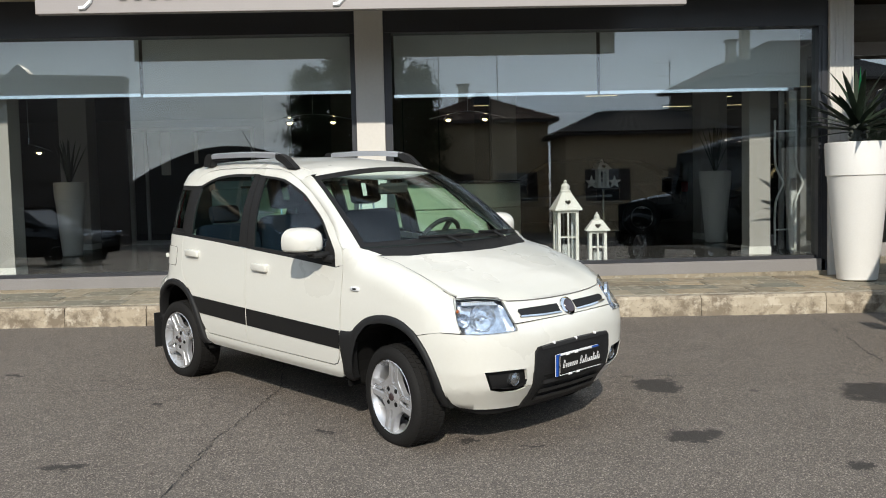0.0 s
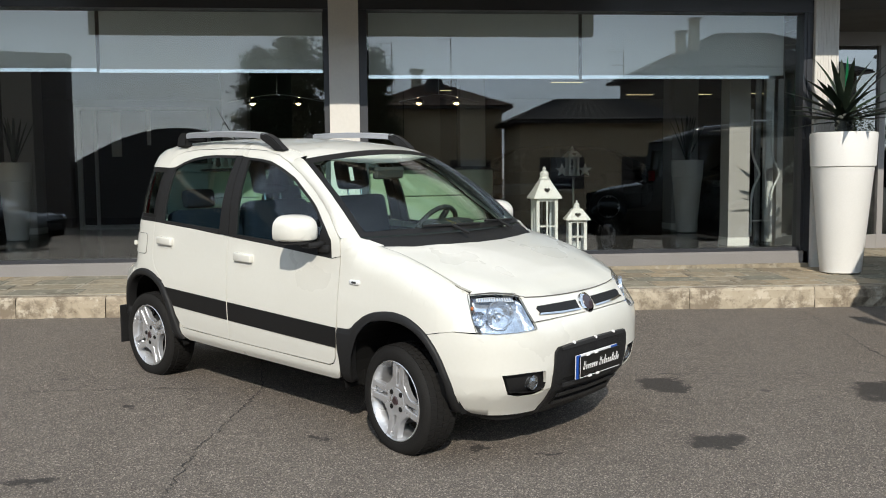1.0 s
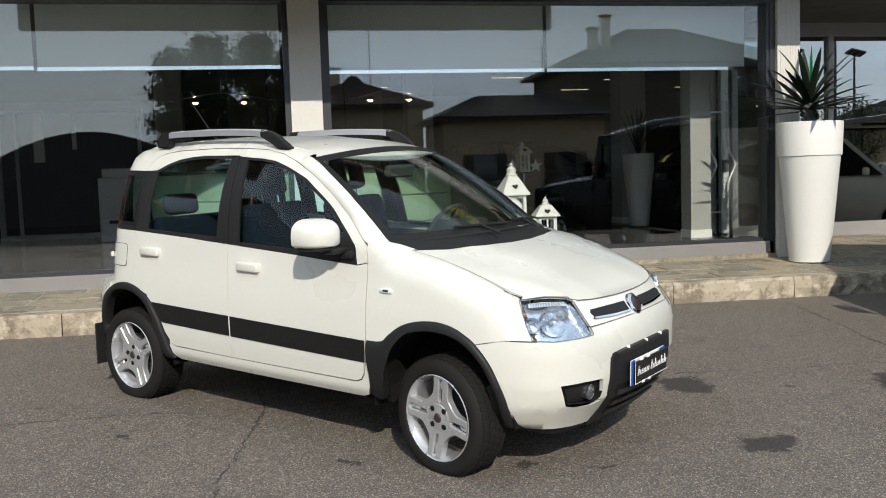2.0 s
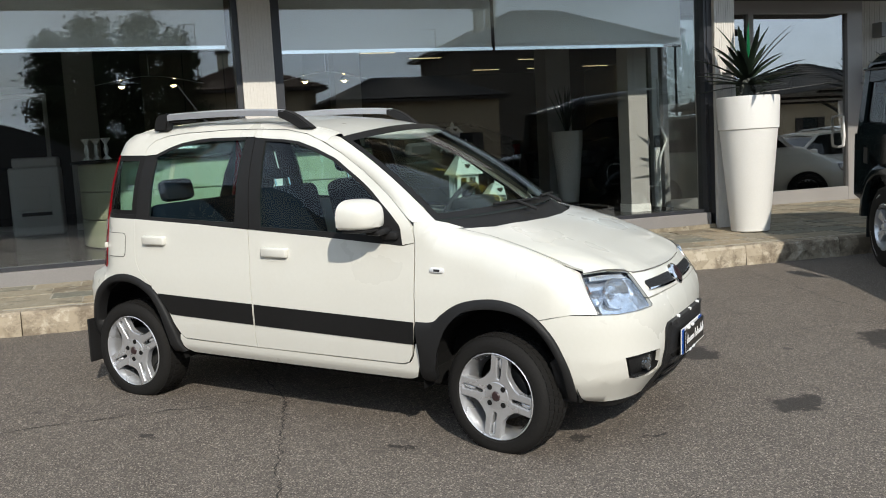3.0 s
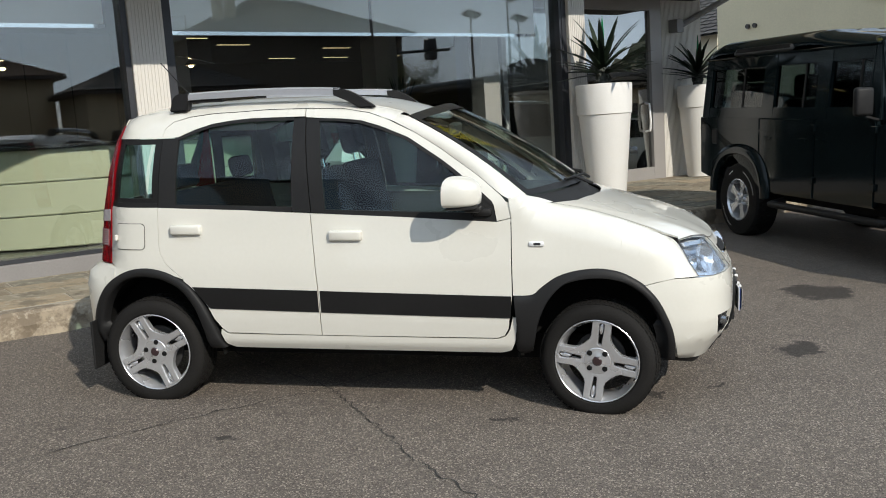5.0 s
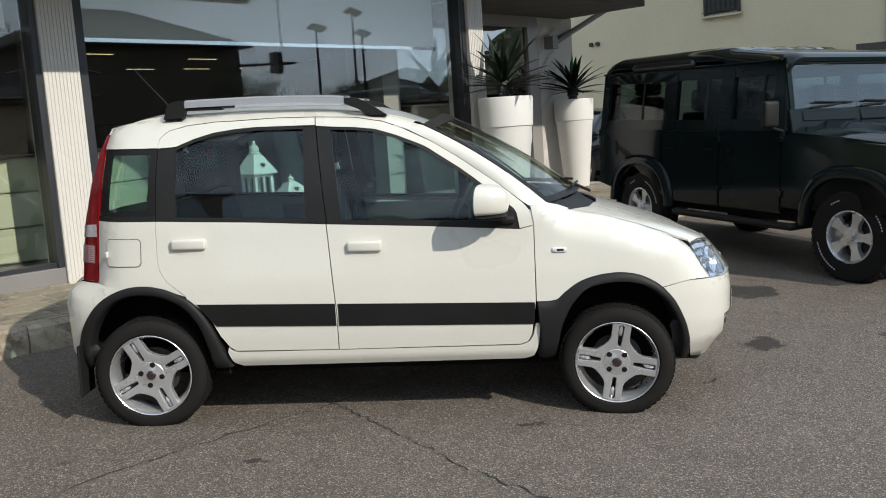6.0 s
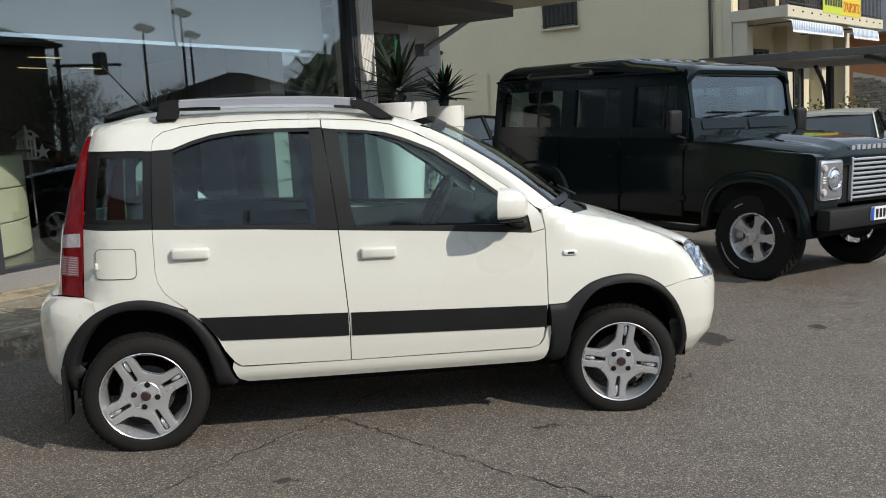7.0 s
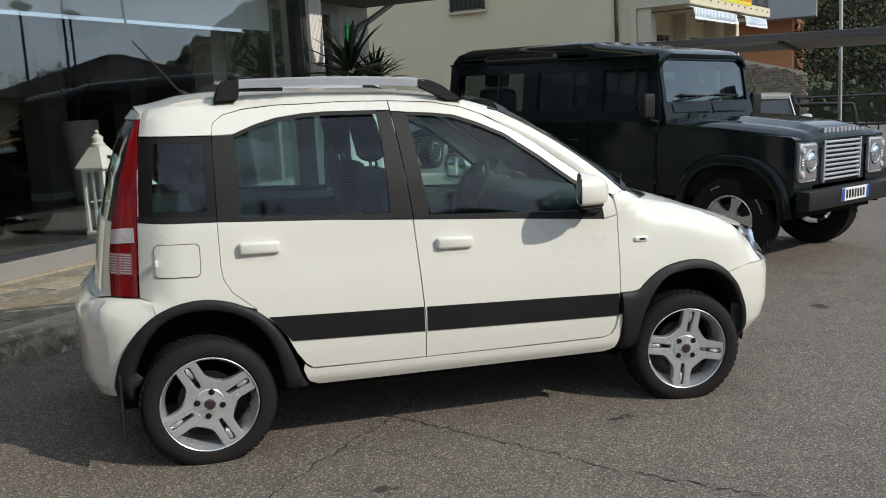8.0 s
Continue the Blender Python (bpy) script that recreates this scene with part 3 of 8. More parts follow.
CURVE = smooth_plan()
ARC = np.concatenate([[0], np.cumsum(np.hypot(*np.diff(CURVE, axis=0).T))])
TAN = np.gradient(CURVE, axis=0)
TAN /= np.hypot(TAN[:, 0], TAN[:, 1])[:, None]

D_SIDE = [(0, .2), (.25, .07), (.33, .02), (.45, .004), (.57, 0), (.72, .008), (.88, .03), (1.0, .043)] + [(1.06 + .04 * k, .056 + .13 * .04 * k + .586 * (.04 * k) ** 2) for k in range(11)] + [(1.6, .28)]
D_FRONT = [(0, .25), (.25, .10), (.36, .02), (.45, 0), (.60, .0), (.66, .012), (.72, .05), (.80, .11), (.88, .19), (1.6, .8)]
D_REAR = [(0, .2), (.25, .07), (.36, .01), (.60, 0), (.68, .02), (.72, .09), (1.0, .125), (1.2, .168), (1.37, .225), (1.44, .272), (1.48, .305), (1.6, .38)]

def ease(v, a, b):
    t = min(1, max(0, (v - a) / (b - a)))
    return t*t*(3-2*t)

def inset(x, z):
    s, f, r = lerp_table(D_SIDE, z), lerp_table(D_FRONT, z), lerp_table(D_REAR, z)
    wf, wr = ease(x, 1.38, 1.70), ease(-x, 1.25, 1.5)
    return s*(1-wf-wr) + f*wf + r*wr + 0.05*ease(x, -0.1, 0.5)*ease(z, 1.02, 1.22)*(1-wf)

def u_of_x(x):
    """The arc length at which the side of the plan reaches x."""
    return float(np.interp(-x, -CURVE[:, 0], ARC))

def u_of_y(y):
    n = int(np.argmin(CURVE[:, 1]))
    return float(np.interp(abs(y), -CURVE[:n, 1], ARC[:n]))

def shell(u, s, top=None):
    """A point of the body's skin. top: (height, depth, drop) of a rounded shoulder."""
    x, y = np.interp(u, ARC, CURVE[:, 0]), np.interp(u, ARC, CURVE[:, 1])
    tx, ty = np.interp(u, ARC, TAN[:, 0]), np.interp(u, ARC, TAN[:, 1])
    extra, z = 0, s
    if top:
        zt, a, b = top
        if s > zt - b:
            ang = (s - zt + b) / b * math.pi / 2
            z, extra = zt - b + b*math.sin(ang), a*(1-math.cos(ang))
    d = inset(x, z) + extra
    return np.array((x + ty*d, y - tx*d, z))


CAR_F = Vector((0.6797, -0.7326, -0.0356))
CAR_U = Vector((0.0093, -0.0399, 1)).normalized()
CAR_L = CAR_U.cross(CAR_F).normalized()
CAR_F = CAR_L.cross(CAR_U)
CAR_O = Vector((-0.381, 6.273, 0.272)) + CAR_L * 0.02
CAR_AT = Matrix.Translation(CAR_O) @ Matrix((CAR_F, CAR_L, CAR_U)).transposed().to_4x4()
panda = thing("compact_car", "small white five-door car with black side strips and silver roof rails", "car", CAR_AT)

HOOD = [(0.60, 1.09), (0.93, 1.055), (1.1, 1.025), (1.275, 0.975), (1.4, 0.932), (1.525, 0.882), (1.62, 0.835), (1.72, 0.775)]
ROOF = [(-1.45, 1.475), (-1.34, 1.487), (-1.2, 1.508), (-1.04, 1.522), (-0.7, 1.535), (-0.3, 1.533), (0.0, 1.51), (0.13, 1.485), (0.25, 1.45), (0.4, 1.38)]


def hood_top(x):
    return (lerp_table(HOOD, x) - 0.042 + 0.13 * (1 - ease(x, 0.74, 0.935)), 0.10 - 0.055 * ease(x, 1.36, 1.53), 0.12 - 0.05 * ease(x, 1.25, 1.53))


def roof_top(x):
    return (lerp_table(ROOF, x), 0.06, 0.055)


def skin_point(u, s, top=None, out=0.0, side=-1):
    """A point of the skin, moved out along its normal; side: which half of the car."""
    x = float(np.interp(u, ARC, CURVE[:, 0]))
    t = top(x) if top else None
    p = Vector(shell(u, s, t))
    if out:
        q, r = Vector(shell(u + 0.004, s, t)), Vector(shell(u, s + 0.004, t))
        n = (r - p).cross(q - p).normalized()
        if n.dot(Vector((x * 0.2, -1, 0.1)) if abs(x) < 1.4 else Vector((x, -0.6, 0))) < 0:
            n = -n
        p = p + n * out
    return Vector((p.x, -p.y if side > 0 else p.y, p.z))


def bend(bm, top=None, out=0.0, side=-1):
    """Bends a flat cut of (arc, height) onto the skin."""
    for v in bm.verts:
        v.co = skin_point(v.co.x, v.co.y, top, out, side)
    return bm


def lip(bm, depth=0.018):
    """Folds the border of a bent panel inwards, as a sheet-metal flange."""
    bm.normal_update()
    border = [e for e in bm.edges if len(e.link_faces) == 1]
    r = bmesh.ops.extrude_edge_only(bm, edges=border)
    for v in r["geom"]:
        if isinstance(v, bmesh.types.BMVert):
            n = Vector((v.co.x * 0.15, v.co.y, 0)) if abs(v.co.x) < 1.45 else Vector((v.co.x, v.co.y * 0.5, 0))
            v.co -= n.normalized() * depth
    return bm


def skin(name, poly, material, parent=None, label="", top=None, out=0.0, step=0.05, depth=0.018, axis="x", sides=(-1, 1)):
    """A panel cut from the skin along an outline of (x or y, height), on both flanks."""
    obs = []
    line = [((u_of_x(a) if axis == "x" else u_of_y(a)) if axis != "u" else a, b) for a, b in poly]
    for s in sides:
        b = bend(flat(bmesh.new(), line, step), top, out, s)
        if depth:
            lip(b, depth)
        obs.append(part(name, b, material, parent or panda, label, smooth=True, angle=50))
    return obs


def arch(cx, cz, rx, rz, a0, a1, n=16):
    return [(cx + rx * math.cos(radians(a0 + (a1 - a0) * k / n)), cz + rz * math.sin(radians(a0 + (a1 - a0) * k / n))) for k in range(n + 1)]


def xy(line):
    return [(p[0], p[1]) for p in line]


G = 0.0013  # half a shut line
F_ARCH = arch(1.155, 0.30, 0.385, 0.405, 0, 180)     # rear to front: from +x over the top to -x
R_ARCH = arch(-1.13, 0.30, 0.375, 0.40, 0, 180)

# front wing
wing = [(0.76 + G, 0.585), (0.757 + G, 0.80), (0.756 + G, 0.955), (0.742 + G, 1.043), (0.775, 1.043), (0.80, 1.042), (0.83, 1.031), (0.87, 1.017), (0.905, 1.006), (0.93, hood_top(0.93)[0])]
wing += [(x, hood_top(x)[0]) for x in (1.0, 1.1, 1.2, 1.3, 1.4, 1.48, 1.53)]
wing += [(1.552, 0.822), (1.562, 0.80), (1.60, 0.72), (1.632, 0.662), (1.52, 0.661), (1.43, 0.646), (1.378, 0.634)] + [p for p in F_ARCH if p[1] > 0.585 and p[0] < 1.372]
skin("front_wing", wing, WHITE_PAINT, top=hood_top, step=0.04)

# doors below the belt
f_door = [(0.754 - G, 0.95), (0.755 - G, 0.80), (0.757 - G, 0.58), (0.735, 0.42), (0.715, 0.385), (0.68, 0.373), (-0.208 + G, 0.373), (-0.21 + G, 0.556), (-0.246 + G, 0.986), (0.2, 0.965), (0.685, 0.935)]
r_door = [(-0.21 - G, 0.373), (-0.212 - G, 0.556), (-0.248 - G, 0.986), (-0.6, 1.005), (-1.0805, 1.021), (-1.0755, 0.833), (-1.067, 0.785), (-1.036, 0.733), (-0.99, 0.695), (-0.943, 0.659), (-0.94, 0.645)]
r_door += [p for p in reversed(R_ARCH) if p[0] > -0.93 and p[1] > 0.42] + [(-0.745, 0.40), (-0.715, 0.378)]
front_doors = skin("front_door", f_door, WHITE_PAINT)
rear_doors = skin("rear_door", r_door, WHITE_PAINT)
# quarter panel
quarter = [(-1.0832, 1.021), (-1.0782, 0.833), (-1.0695, 0.784), (-1.0382, 0.7312), (-0.992, 0.693), (-0.946, 0.657)] + [p for p in R_ARCH if -1.40 < p[0] < -0.95 and p[1] > 0.60]
quarter += [(-1.36, 0.71), (-1.421, 0.722), (-1.421, 0.9), (-1.421, 1.024)]
skin("quarter_panel", quarter, WHITE_PAINT)
# side strip of black film on the doors
skin("side_strip", [(0.752, 0.581), (0.748, 0.474), (-0.202, 0.493), (-0.204, 0.602)], STRIPE_BLACK, out=0.004, step=0.1, depth=0.004)
skin("side_strip", [(-0.218, 0.603), (-0.215, 0.494), (-0.80, 0.506), (-0.83, 0.54), (-0.893, 0.616)], STRIPE_BLACK, out=0.004, step=0.1, depth=0.004)

# arch trims
def even(line, n):
    """n + 1 points at even steps along a line."""
    p = np.array(line)
    a = np.concatenate([[0], np.cumsum(np.hypot(*np.diff(p, axis=0).T))])
    t = np.linspace(0, a[-1], n + 1)
    return [(float(np.interp(k, a, p[:, 0])), float(np.interp(k, a, p[:, 1]))) for k in t]


def band(name, outer, inner, material, top=None, out=0.0, depth=0.018, n=48, parent=None):
    """A strip of skin between two lines, on both flanks."""
    for s in (-1, 1):
        rows = []
        for (a, b), (c, d) in zip(even(outer, n), even(inner, n)):
            rows.append([(u_of_x(a + (c - a) * k / 4), b + (d - b) * k / 4, 0) for k in range(5)])
        part(name, lip(bend(sheet(bmesh.new(), rows), top, out, s), depth), material, parent or panda, smooth=True, angle=50)


band("sill", [(-0.752, 0.395), (-0.735, 0.378), (-0.715, 0.3705), (0.68, 0.3665), (0.720, 0.380), (0.742, 0.412), (0.757, 0.475)],
     [(-0.757, 0.37), (-0.735, 0.315), (-0.69, 0.294), (0.70, 0.292), (0.745, 0.305), (0.768, 0.36), (0.777, 0.475)], WHITE_PAINT, n=80)


def arch_trim(outer, inner):
    """A rounded plastic band between two lines over the wheel."""
    section = ((0.0, -0.002), (0.06, 0.008), (0.18, 0.014), (0.45, 0.017), (0.75, 0.016), (0.92, 0.011), (1.0, 0.0))
    for s in (-1, 1):
        rows = []
        for (a, b), (c, d) in zip(even(xy(spline([(*q, 0) for q in outer], 5)), 60), even(xy(spline([(*q, 0) for q in inner], 5)), 60)):
            rows.append([skin_point(u_of_x(a + (c - a) * f), b + (d - b) * f, None, out, s) for f, out in section])
        part("arch_trim", lip(sheet(bmesh.new(), rows), 0.045), BLACK_PLASTIC, panda, smooth=True, angle=60)


f_out = [(1.545, 0.262), (1.533, 0.306), (1.520, 0.37), (1.499, 0.438), (1.447, 0.549), (1.381, 0.630), (1.327, 0.669), (1.259, 0.701), (1.163, 0.716), (1.051, 0.705), (0.966, 0.677), (0.893, 0.627), (0.855, 0.594), (0.765, 0.585)]
f_in = [(1.485, 0.262), (1.48, 0.34), (1.463, 0.427), (1.40, 0.551), (1.317, 0.627), (1.222, 0.664), (1.111, 0.666), (0.998, 0.640), (0.912, 0.592), (0.872, 0.52), (0.856, 0.44), (0.850, 0.36), (0.846, 0.30), (0.775, 0.30), (0.778, 0.42)]
arch_trim(f_out, f_in)
r_out = [(-1.541, 0.305), (-1.523, 0.403), (-1.492, 0.491), (-1.438, 0.575), (-1.376, 0.639), (-1.306, 0.680), (-1.228, 0.705), (-1.139, 0.711), (-1.053, 0.696), (-0.984, 0.668), (-0.925, 0.635), (-0.872, 0.577), (-0.829, 0.508), (-0.79, 0.415), (-0.76, 0.335), (-0.735, 0.298)]
r_in = [(-1.458, 0.300), (-1.455, 0.37), (-1.446, 0.432), (-1.403, 0.526), (-1.341, 0.604), (-1.261, 0.650), (-1.163, 0.664), (-1.065, 0.651), (-0.987, 0.617), (-0.929, 0.568), (-0.881, 0.488), (-0.855, 0.40), (-0.835, 0.298)]
arch_trim(r_out, r_in)

# front bumper, with fog lamp recess and black centre
fog = [(0.63, 0.46), (0.50, 0.463), (0.385, 0.458), (0.368, 0.40), (0.375, 0.35), (0.42, 0.335), (0.52, 0.34), (0.595, 0.36)]
# cut in two pieces round the recess
up = [(0.0, 0.535), (0.0, 0.695), (0.22, 0.695), (0.426, 0.690), (0.430, 0.661), (0.50, 0.655), (0.62, 0.653), (0.76, 0.655), (0.88, 0.657), (0.97, 0.64), (u_of_x(1.378), 0.630), (u_of_x(1.43), 0.55), (u_of_x(1.472), 0.46), (0.895, 0.40),
      (0.872, 0.32), (0.845, 0.275), (0.80, 0.250), (0.70, 0.240), (0.60, 0.236), (0.45, 0.231), (0.33, 0.227), (0.315, 0.30), (0.32, 0.36), (0.375, 0.345), (0.42, 0.335), (0.52, 0.34), (0.595, 0.36), (0.63, 0.46), (0.50, 0.463), (0.385, 0.458), (0.368, 0.40), (0.3695, 0.3545), (0.3215, 0.3625), (0.325, 0.50), (0.31, 0.56)]
skin("front_bumper", up, WHITE_PAINT, axis="u", step=0.04)
skin("fog_recess", fog, BLACK_PLASTIC, axis="u", out=-0.03, step=0.05, depth=-0.03)
for s in (-1, 1):
    p = Vector(shell(0.435, 0.402))
    b = lathe(bmesh.new(), [(0.0, 0.010), (0.018, 0.008), (0.029, 0.0), (0.031, 0.004), (0.036, 0.002), (0.036, -0.03)], 18, Matrix.Translation((p.x - 0.018, -s * p.y if s > 0 else p.y, p.z)) @ pose(0, 0, 0, 0, 90, 0))
    part("fog_lamp", b, FOG_GLASS, panda, "small round fog lamp", smooth=True)
# black centre of the bumper: grille bars and lower guard
cen = [(0.0, 0.222), (0.0, 0.575), (0.10, 0.573), (0.22, 0.568), (0.30, 0.562), (0.325, 0.54), (0.33, 0.42), (0.32, 0.30), (0.345, 0.222)]
skin("bumper_guard", cen, BLACK_PLASTIC, axis="u", out=0.012, step=0.06, depth=0.03)
low = [(0.30, 0.19), (0.36, 0.245), (0.60, 0.25), (0.78, 0.262), (0.84, 0.29), (0.89, 0.33), (0.91, 0.24), (0.6, 0.19)]
skin("under_guard", low, BLACK_PLASTIC, axis="u", out=-0.014, step=0.06)
skin("guard_opening", [(0.0, 0.262), (0.0, 0.405), (0.26, 0.405), (0.275, 0.262)], LINER, axis="u", out=0.0135, step=0.1, depth=0.002)
for z in (0.268, 0.315, 0.362):
    skin("guard_bar", [(0.0, z), (0.0, z + 0.020), (0.265, z + 0.020), (0.265, z)], GUARD_GREY, axis="u", out=0.026, step=0.1, depth=0.012)
skin("guard_brow", [(0.0, 0.555), (0.0, 0.574), (0.20, 0.570), (0.29, 0.562), (0.29, 0.548)], GUARD_GREY, axis="u", out=0.020, step=0.08, depth=0.01)
for y in (-0.20, -0.02, 0.16):
    p = Vector(shell(u_of_y(y), 0.575))
    part("clip", box(bmesh.new(), p.x + 0.008, p.x + 0.024, y - 0.005, y + 0.005, 0.566, 0.580, bevel=0.002), LETTER_WHITE, panda)

# fascia between the lamps, with the slot grille and round badge
nose = [(0.0, 0.70), (0.0, 0.786), (0.18, 0.788), (0.33, 0.793), (0.455, 0.80), (0.444, 0.74), (0.430, 0.697), (0.22, 0.70)]
skin("nose_panel", nose, WHITE_PAINT, axis="u", step=0.035)
skin("slot_grille", [(0.075, 0.718), (0.075, 0.756), (0.22, 0.757), (0.37, 0.757), (0.385, 0.745), (0.37, 0.727), (0.22, 0.72)], BLACK_PLASTIC, axis="u", out=0.006, step=0.05, depth=0.008)
skin("grille_lip", [(0.07, 0.711), (0.07, 0.718), (0.22, 0.72), (0.375, 0.727), (0.385, 0.72), (0.22, 0.712)], CHROME, axis="u", out=0.009, step=0.06, depth=0.008)
p = Vector(shell(0.0, 0.738))
badge = part("badge", lathe(bmesh.new(), [(0.0, 0.012), (0.045, 0.010), (0.054, 0.004), (0.056, -0.012)], 28, Matrix.Translation((p.x + 0.006, 0, p.z)) @ pose(0, 0, 0, 0, 62, 0)), CHROME, panda, "round chrome badge", smooth=True)
part("badge_face", lathe(bmesh.new(), [(0.0, 0.016), (0.036, 0.014), (0.040, 0.010)], 24, Matrix.Translation((p.x + 0.006, 0, p.z)) @ pose(0, 0, 0, 0, 62, 0)), BADGE_RED, badge, "dark red enamel face", smooth=True)

# headlamps
lamp = [(0.832, 0.826), (0.66, 0.831), (0.49, 0.821), (0.466, 0.795), (0.448, 0.72), (0.434, 0.668), (0.445, 0.662), (0.55, 0.658), (0.66, 0.656), (0.755, 0.662), (0.79, 0.73)]
rims = skin("headlamp", lamp, REFLECTOR, label="clear-lensed squarish headlamp", axis="u", out=-0.045, step=0.04, depth=-0.04)
for ob, s in zip(rims, (-1, 1)):
    skin("lens", lamp, LAMP_GLASS, ob, axis="u", out=0.004, step=0.04, depth=0.004, sides=(s,))
    ring = [skin_point(u, z, None, 0.005, s) for u, z in lamp + lamp[:1]]
    part("lamp_edge", tube(bmesh.new(), ring, 0.0016, 5), SHUT_GREY, ob)
    for u, z, r in ((0.62, 0.735, 0.066), (0.745, 0.722, 0.034)):
        c, q = Vector(shell(u, z)), Vector(shell(u, z + 0.01))
        n = Vector((0.86, -0.5, 0.16))
        if s > 0:
            c.y, n.y = -c.y, 0.5
        mm = Matrix.Translation(c - n * 0.048) @ n.to_track_quat("Z", "Y").to_matrix().to_4x4()
        part("bowl", lathe(bmesh.new(), [(0.0, 0.020), (0.010, 0.030), (0.016, 0.018), (0.020, 0.004), (r * 0.55, 0.002), (r * 0.85, 0.016), (r, 0.036), (r * 1.04, 0.038), (r * 1.06, 0.02)], 24, mm, caps=False), REFLECTOR, ob, "round bright bowl", smooth=True)
    skin("ribbed_band", [(0.50, 0.796), (0.515, 0.813), (0.66, 0.819), (0.775, 0.815), (0.77, 0.799), (0.66, 0.802)], RIB_WHITE, ob, axis="u", out=-0.014, step=0.05, depth=0.006, sides=(s,))
    for k in range(14):
        u = 0.515 + 0.0185 * k
        skin("rib", [(u, 0.798), (u + 0.002, 0.814), (u + 0.009, 0.814), (u + 0.007, 0.798)], CHROME, ob, axis="u", out=-0.009, step=0.1, depth=0.004, sides=(s,))
    c = skin_point(0.795, 0.775, None, -0.03, s)
    part("turn_bulb", lathe(bmesh.new(), [(0, 0.012), (0.009, 0.008), (0.011, 0)], 12, Matrix.Translation(c) @ pose(0, 0, 0, 0, 90, 0)), AMBER, ob, smooth=True)
skin("lamp_seal", [(0.842, 0.826), (0.66, 0.833), (0.48, 0.824), (0.456, 0.79), (0.438, 0.72), (0.424, 0.662), (0.55, 0.650), (0.765, 0.654), (0.80, 0.73)], LINER, axis="u", out=-0.050, step=0.06, depth=0.0)

# bonnet
half = []
for x in (1.53, 1.48, 1.4, 1.3, 1.2, 1.1, 1.0, 0.945):
    t = hood_top(x)
    half.append((x, float(shell(u_of_x(x), t[0], t)[1]) + 0.006))
EDGE_X, EDGE_Y = [p[0] for p in reversed(half)], [-p[1] for p in reversed(half)]


def hood_z(x, y):
    w = float(np.interp(x, EDGE_X, EDGE_Y))
    return lerp_table(HOOD, x) - 0.042 * min(1.15, abs(y) / w) ** 2.4


front3 = [shell(u, z + 0.004) for u, z in ((0.0, 0.79), (0.10, 0.79), (0.2, 0.792), (0.32, 0.796), (0.44, 0.803), (0.50, 0.818), (0.62, 0.828), (0.74, 0.828), (0.82, 0.826))]
front = [(float(p[0]), float(p[1])) for p in front3]
FY, FX, FZ = [-p[1] for p in front], [p[0] for p in front], [float(p[2]) for p in front3]
right = list(reversed(half)) + list(reversed(front))
left = [(x, -y) for x, y in reversed(right)]
cowl = [(1.002 + 0.158 * (1 - (y / 0.62) ** 2), y) for y in (0.5, 0.3, 0.1, -0.1, -0.3, -0.5)]
b = flat(bmesh.new(), right + left[1:] + cowl, 0.04)
for v in b.verts:
    x, y = v.co.x, v.co.y
    xf, zf = float(np.interp(abs(y), FY, FX)), float(np.interp(abs(y), FY, FZ))
    z = hood_z(x, y)
    v.co.z = z + (zf - hood_z(xf, y)) * ease(x, xf - 0.42, xf + 0.02) ** 1.5
thicken(b, (0, 0, -0.008))
part("bonnet", b, WHITE_PAINT, panda, smooth=True, angle=50)
# dark shut lines round the bonnet
for s in (-1, 1):
    rows = []
    for x in [0.945 + 0.045 * k for k in range(14)]:
        w = float(np.interp(x, EDGE_X, EDGE_Y))
        z = hood_z(x, w)
        rows.append([(x, s * (w + 0.0015), z + 0.0008), (x, s * (w + 0.0040), z + 0.0004)])
    part("shut_line", sheet(bmesh.new(), rows), SHUT_GREY, panda)
rows = []
for k in range(41):
    y = -FY[-1] * 0.97 + 2 * FY[-1] * 0.97 * k / 40
    xf, zf = float(np.interp(abs(y), FY, FX)), float(np.interp(abs(y), FY, FZ))
    rows.append([(xf + 0.001, y, zf - 0.006), (xf + 0.003, y, zf + 0.0005)])
part("shut_line", sheet(bmesh.new(), rows), SHUT_GREY, panda)
# cowl under the screen
rows = []
for k in range(13):
    y = -0.64 + 1.28 * k / 12
    q = 1 - (y / 0.66) ** 2
    rows.append([(0.85 + 0.20 * q, y, 1.046 + 0.012 * q), (0.94 + 0.165 * q, y, hood_z(0.94 + 0.165 * q, y) - 0.010), (1.05 + 0.15 * q, y, hood_z(1.05 + 0.15 * q, y) - 0.035)])
part("cowl", sheet(bmesh.new(), rows), BLACK_PLASTIC, panda, smooth=True)

# windscreen with black border, its top band widened to stand for the dark headlining
def screen_point(a, v, lift=0.0):
    """a: -1..1 across, v: 0 at the foot, 1 at the roof."""
    foot = Vector((0.830 + 0.235 * (1 - a * a), 0.676 * a, 1.050 + 0.018 * (1 - a * a)))
    head = Vector((0.228 + 0.105 * (1 - a * a), 0.548 * a, 1.446 + 0.052 * (1 - a * a)))
    p = foot.lerp(head, v)
    n = Vector((0.52, 0.12 * a, 0.85))
    p.y += a * 0.012 * 4 * v * (1 - v)
    return p + n * (0.028 * 4 * v * (1 - v) * 0.9 + lift)


def screen(a0, a1, v0, v1, lift=0.0, n=14):
    return [[screen_point(a0 + (a1 - a0) * i / n, v0 + (v1 - v0) * j / 8, lift) for i in range(n + 1)] for j in range(9)]


